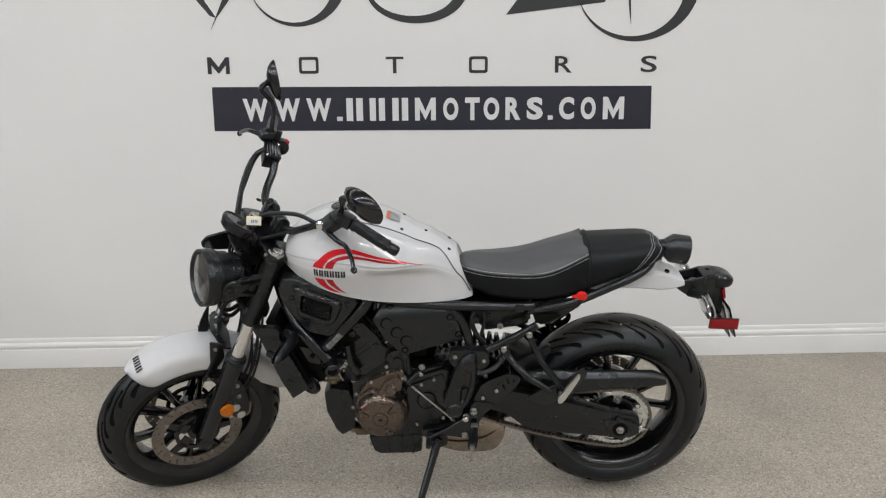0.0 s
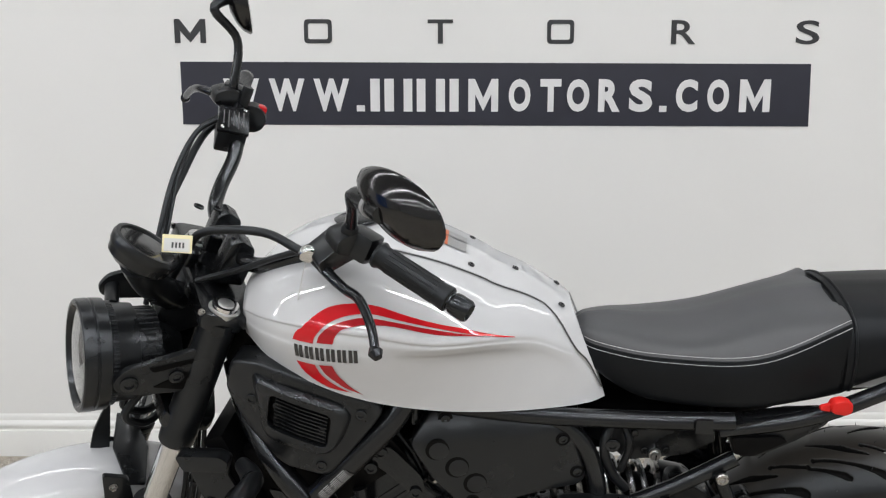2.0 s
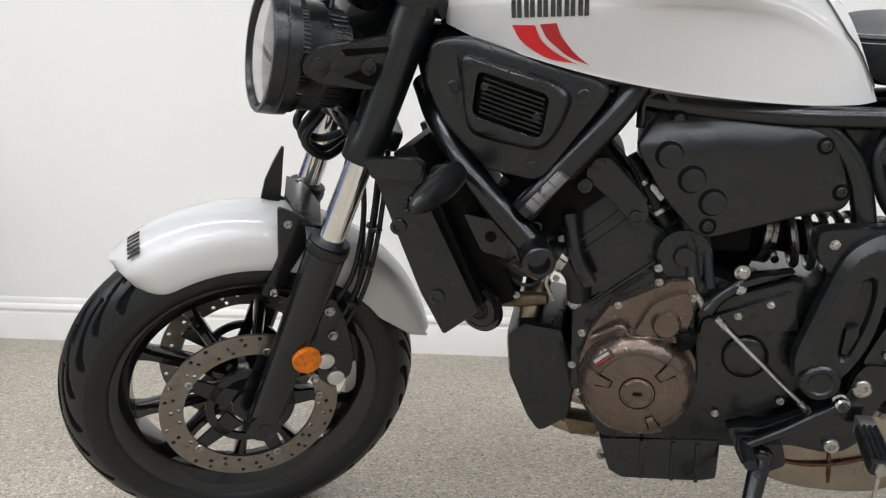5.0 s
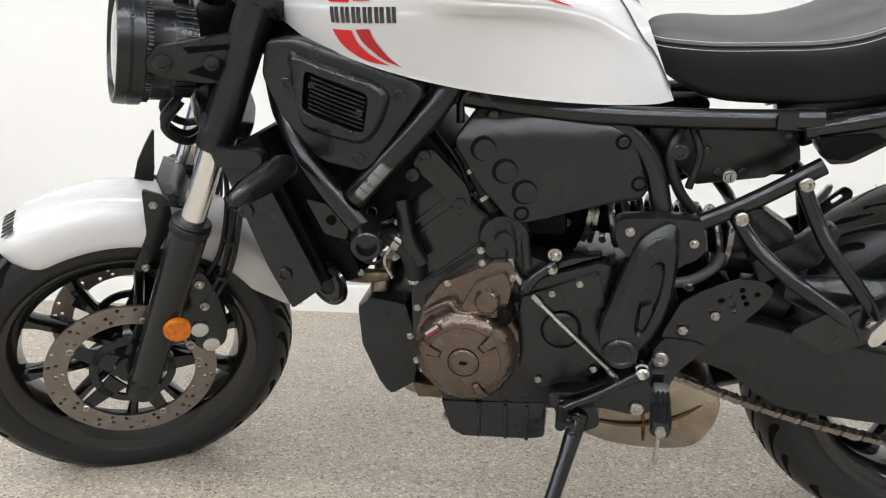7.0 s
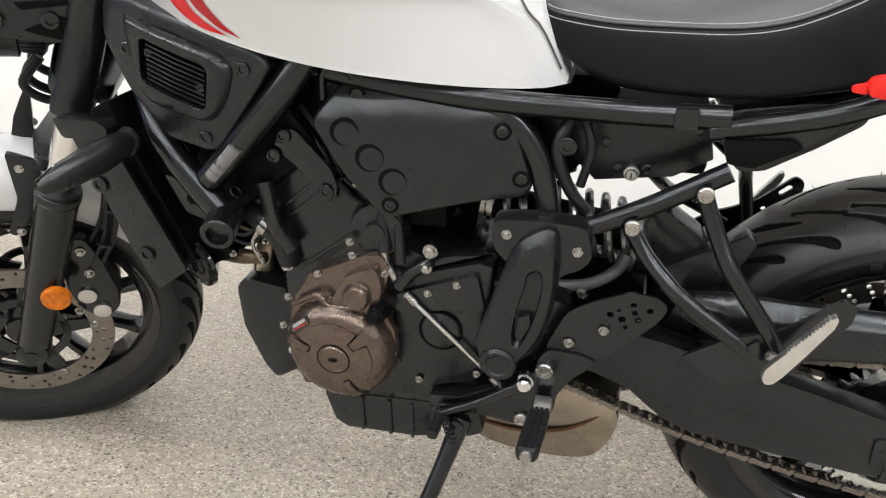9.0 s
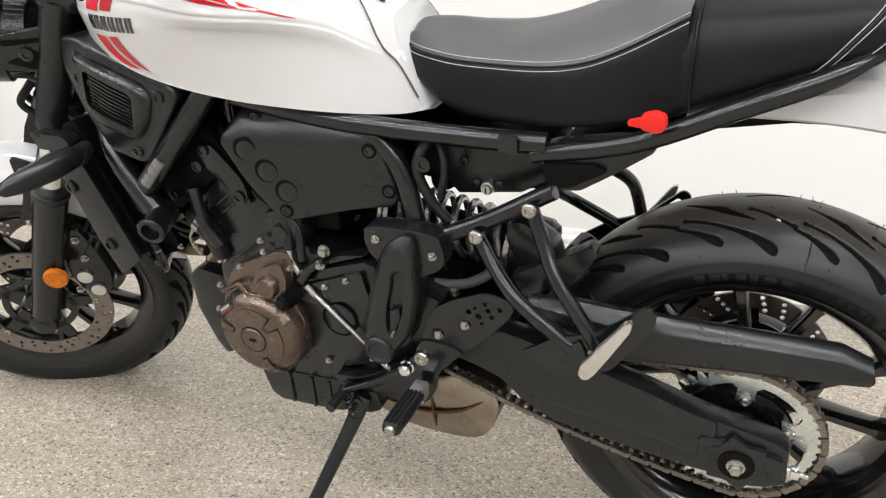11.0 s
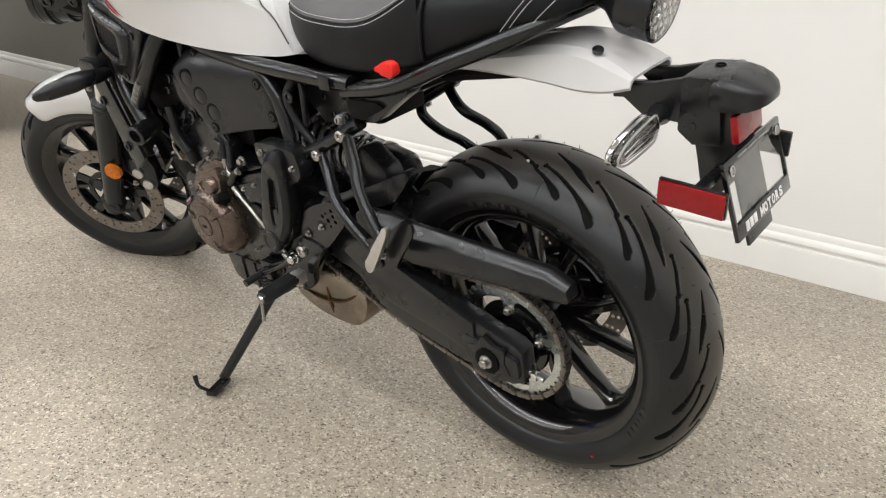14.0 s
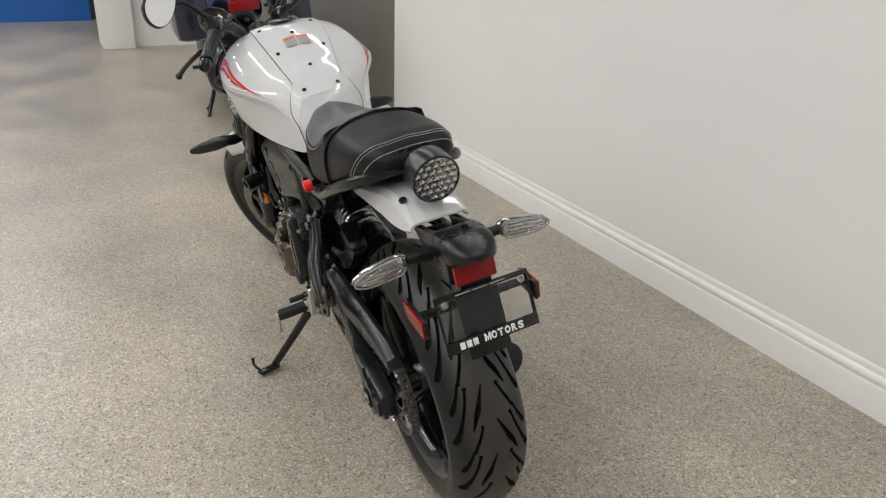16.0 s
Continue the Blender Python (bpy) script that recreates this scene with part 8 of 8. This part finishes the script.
for x, y in ((-0.019, -0.026), (0.019, 0.026)):
    part("lid_screw", lathe([(0, 0), (0.001, 0.002), (0.0008, 0.0032), (-0.001, 0.0035)], (x, y, 0.0285), (0, 0, -1), 12), STEEL, res, m=RES)
part("throttle_housing", lathe([(0, 0), (0, 0.020), (0.003, 0.026), (0.024, 0.027), (0.027, 0.022), (0.027, 0)], (0.058, 0.252, 0.203), (0.25, 0.95, 0.1), 24), PLASTIC, bar, "round black throttle housing", m=FORK)
part("stop_switch", box((0.073, 0.268, 0.220), (0.020, 0.024, 0.022), edge=0.005), RED, bar, "red engine stop switch", m=FORK)
part("mirror_nut", lathe([(0, 0), (0, 0.0085), (0.002, 0.0098), (0.034, 0.0102), (0.036, 0.008), (0.036, 0)], (0.033, 0.250, 0.226), (0, 0, 1), 16), SOFT, bar, "black rubber mirror nut cover", m=FORK)
part("switch_lead", tube([(0.050, 0.225, 0.205), (0.018, 0.222, 0.168), (-0.010, 0.172, 0.10), (-0.026, 0.105, 0.02), (-0.030, 0.06, -0.10)], 0.0038, 8), SOFT, bike, m=HB)
part("brake_hose", tube([(0.045, 0.215, 0.200), (0.012, 0.212, 0.165), (-0.020, 0.165, 0.10), (-0.040, 0.10, 0.02), (-0.040, 0.06, -0.10)], 0.0048, 10), SOFT, bike, m=HB)
part("throttle_cable", tube([(0.085, 0.255, 0.21), (0.040, 0.24, 0.160), (0.002, 0.185, 0.10), (-0.035, 0.11, 0.03), (-0.02, 0.05, -0.05)], 0.0065, 10), SOFT, bike, m=HB)
part("clutch_hose", tube([(0.030, -0.222, 0.182), (0.007, -0.140, 0.163), (-0.047, -0.080, 0.122), (-0.050, -0.050, 0.074), (-0.044, -0.020, 0.019), (-0.040, 0.02, -0.08)], 0.0065, 10), SOFT, bike, "black clutch cable", m=HB)
part("clutch_adjuster", lathe([(-0.006, 0), (-0.006, 0.011), (-0.003, 0.013), (0.003, 0.013), (0.006, 0.011), (0.006, 0)], (0.034, -0.230, 0.184), (0.3, 0.9, 0.3), 20), CHROME, bike, "bright clutch cable adjuster", m=HB)
part("tag_string", tube([(0.034, -0.230, 0.178), (0.042, -0.228, 0.140), (0.050, -0.226, 0.106)], 0.0008, 5, 2), LABEL_W, bike, m=HB)
part("paper_tag", box((0, 0, 0), (0.018, 0.0006, 0.042), edge=0), LABEL_W, bike, "small white paper tag on a string", m=HB @ Matrix.Translation((0.060, -0.226, 0.086)) @ pose(0, 0, 0, 0, -24, -25))
part("wiring", tube([(0.09, -0.25, 0.222), (0.045, -0.17, 0.15), (0.015, -0.10, 0.075), (-0.02, -0.05, 0.02)], 0.005, 8), SOFT, bike, m=HB)

# ---- the motorcycle parked behind ----
DUSTY = material("dusty_tyre_rubber", (0.020, 0.017, 0.013), 0.6, spec=0.3, var=0.3, var_scale=20.0, stain=(0.09, 0.07, 0.045), stain_scale=9.0, stain_amount=0.7)
B2 = Matrix.Translation((-2.60, 0.78, FLOOR)) @ pose(0, 0, 0, 0, 0, -4) @ pose(0, 0, 0, 6, 0, 0)
other = thing("motorcycle", "dark navy touring motorcycle with silver muffler parked behind on its stand", "motorcycle", B2)


def simple_wheel(name, x, R, half_w, parent):
    prof = [(-half_w * 0.75, R * 0.66), (-half_w, R * 0.80), (-half_w * 0.85, R * 0.93), (-half_w * 0.45, R * 0.99), (0, R), (half_w * 0.45, R * 0.99), (half_w * 0.85, R * 0.93), (half_w, R * 0.80), (half_w * 0.75, R * 0.66)]
    w = part(name, lathe(prof, (x, 0, R), (0, 1, 0), 64, closed=True), DUSTY, parent, "dusty brown-black rubber tyre")
    part("rim", lathe([(-half_w * 0.7, R * 0.60), (-half_w * 0.75, R * 0.67), (half_w * 0.75, R * 0.67), (half_w * 0.7, R * 0.60)], (x, 0, R), (0, 1, 0), 64, closed=True), SATIN, w)
    part("hub", rod((x, -0.06, R), (x, 0.06, R), 0.05, n=24, edge=0.006), SATIN, w)
    for i in range(10):
        a = 2 * math.pi * i / 10
        part("spoke", rod((x + 0.045 * math.cos(a), 0, R + 0.045 * math.sin(a)), (x + R * 0.62 * math.cos(a), 0, R + R * 0.62 * math.sin(a)), 0.011, n=8), SATIN, w)
    return w


simple_wheel("rear_wheel", 0.0, 0.325, 0.085, other)
simple_wheel("front_wheel", -1.50, 0.305, 0.06, other)
part("final_drive", box((-0.02, -0.10, 0.325), (0.16, 0.07, 0.15), edge=0.03), ALLOY, other, "silver final drive housing")
part("swingarm", tube([(0.0, -0.10, 0.33), (-0.25, -0.11, 0.36), (-0.50, -0.10, 0.40)], 0.035, 14), ALLOY, other)
part("engine", box((-0.78, 0, 0.42), (0.50, 0.40, 0.42), edge=0.05), ENGINE, other)
part("muffler", lathe([(0, 0.0), (0, 0.022), (-0.01, 0.024), (-0.01, 0.050), (0.0, 0.056), (0.03, 0.062), (0.40, 0.056), (0.42, 0.0)], (-0.10, -0.20, 0.49), (-0.93, 0.10, -0.32), 32), ALLOY, other, "brushed silver muffler")
# black disc over the mouth paints the shade inside
part("muffler_bore", lathe([(0, 0), (0, 0.021), (0.004, 0.021)], (-0.0985, -0.20, 0.4905), (-0.93, 0.10, -0.32), 24), SHADE, other)
body = []
for x, w, z0, z1 in ((0.12, 0.08, 0.72, 0.84), (0.0, 0.14, 0.64, 0.88), (-0.25, 0.17, 0.58, 0.90), (-0.55, 0.17, 0.56, 0.90), (-0.85, 0.22, 0.55, 1.02), (-1.15, 0.26, 0.50, 1.05), (-1.40, 0.20, 0.52, 1.02), (-1.60, 0.10, 0.60, 0.90)):
    body.append([Vector((x, w * math.cos(a), (z0 + z1) / 2 + (z1 - z0) / 2 * math.sin(a))) for a in (2 * math.pi * i / 24 for i in range(24))])
part("bodywork", loft(bmesh.new(), body), NAVY, other, "glossy dark navy bodywork", smooth=60)
part("seat", loft(bmesh.new(), [[Vector((x, w * math.cos(a), z + h * math.sin(a))) for a in (2 * math.pi * i / 20 for i in range(20))] for x, w, z, h in ((0.10, 0.08, 0.90, 0.03), (-0.05, 0.14, 0.91, 0.05), (-0.30, 0.15, 0.90, 0.05), (-0.50, 0.14, 0.86, 0.05), (-0.75, 0.10, 0.90, 0.04))]), SEAT_SIDE, other, smooth=60)
for s in (-1, 1):
    part("pannier", box((0.0, s * 0.30, 0.80), (0.44, 0.20, 0.34), edge=0.05), NAVY, other, "dark navy side case")
part("mudguard", loft(bmesh.new(), [[Vector((0.345 * math.cos(a), y, 0.325 + 0.345 * math.sin(a) + d)) for y, d in ((-0.08, 0), (0, 0.01), (0.08, 0), (0.08, -0.006), (0, 0.004), (-0.08, -0.006))] for a in np.linspace(radians(10), radians(120), 12)]), PLASTIC, other)
part("side_reflector", box((0.10, -0.12, 0.64), (0.075, 0.01, 0.03), edge=0.003), REDLENS, other, "red side reflector")
part("tail_light", box((0.20, 0, 0.80), (0.05, 0.18, 0.06), edge=0.012), REDLENS, other)
part("side_stand", tube([(-0.50, -0.15, 0.28), (-0.48, -0.22, 0.12), (-0.44, -0.27, 0.006)], 0.013, 10, 3), SATIN, other)
part("stand_foot", box((-0.44, -0.28, 0.008), (0.09, 0.05, 0.010), edge=0.003), SATIN, other)
part("centre_stand", tube([(-0.62, -0.16, 0.22), (-0.60, -0.20, 0.10), (-0.66, -0.24, 0.03)], 0.012, 10, 3), SATIN, other)
part("footpeg", tube([(-0.60, -0.18, 0.34), (-0.60, -0.29, 0.34)], 0.013, 10, 1), SOFT, other)
part("handlebar", tube([(-1.02, -0.38, 1.06), (-1.12, -0.20, 1.08), (-1.16, 0, 1.06), (-1.12, 0.20, 1.08), (-1.02, 0.38, 1.06)], 0.013, 12), SATIN, other)
part("windscreen", loft(bmesh.new(), [[Vector((-1.30 + dz * 0.45 - 0.10 * y * y * 8, y, 1.00 + dz)) for y in np.linspace(-0.18, 0.18, 9)] for dz in (0, 0.15, 0.30)], closed=False), CLEAR, other)
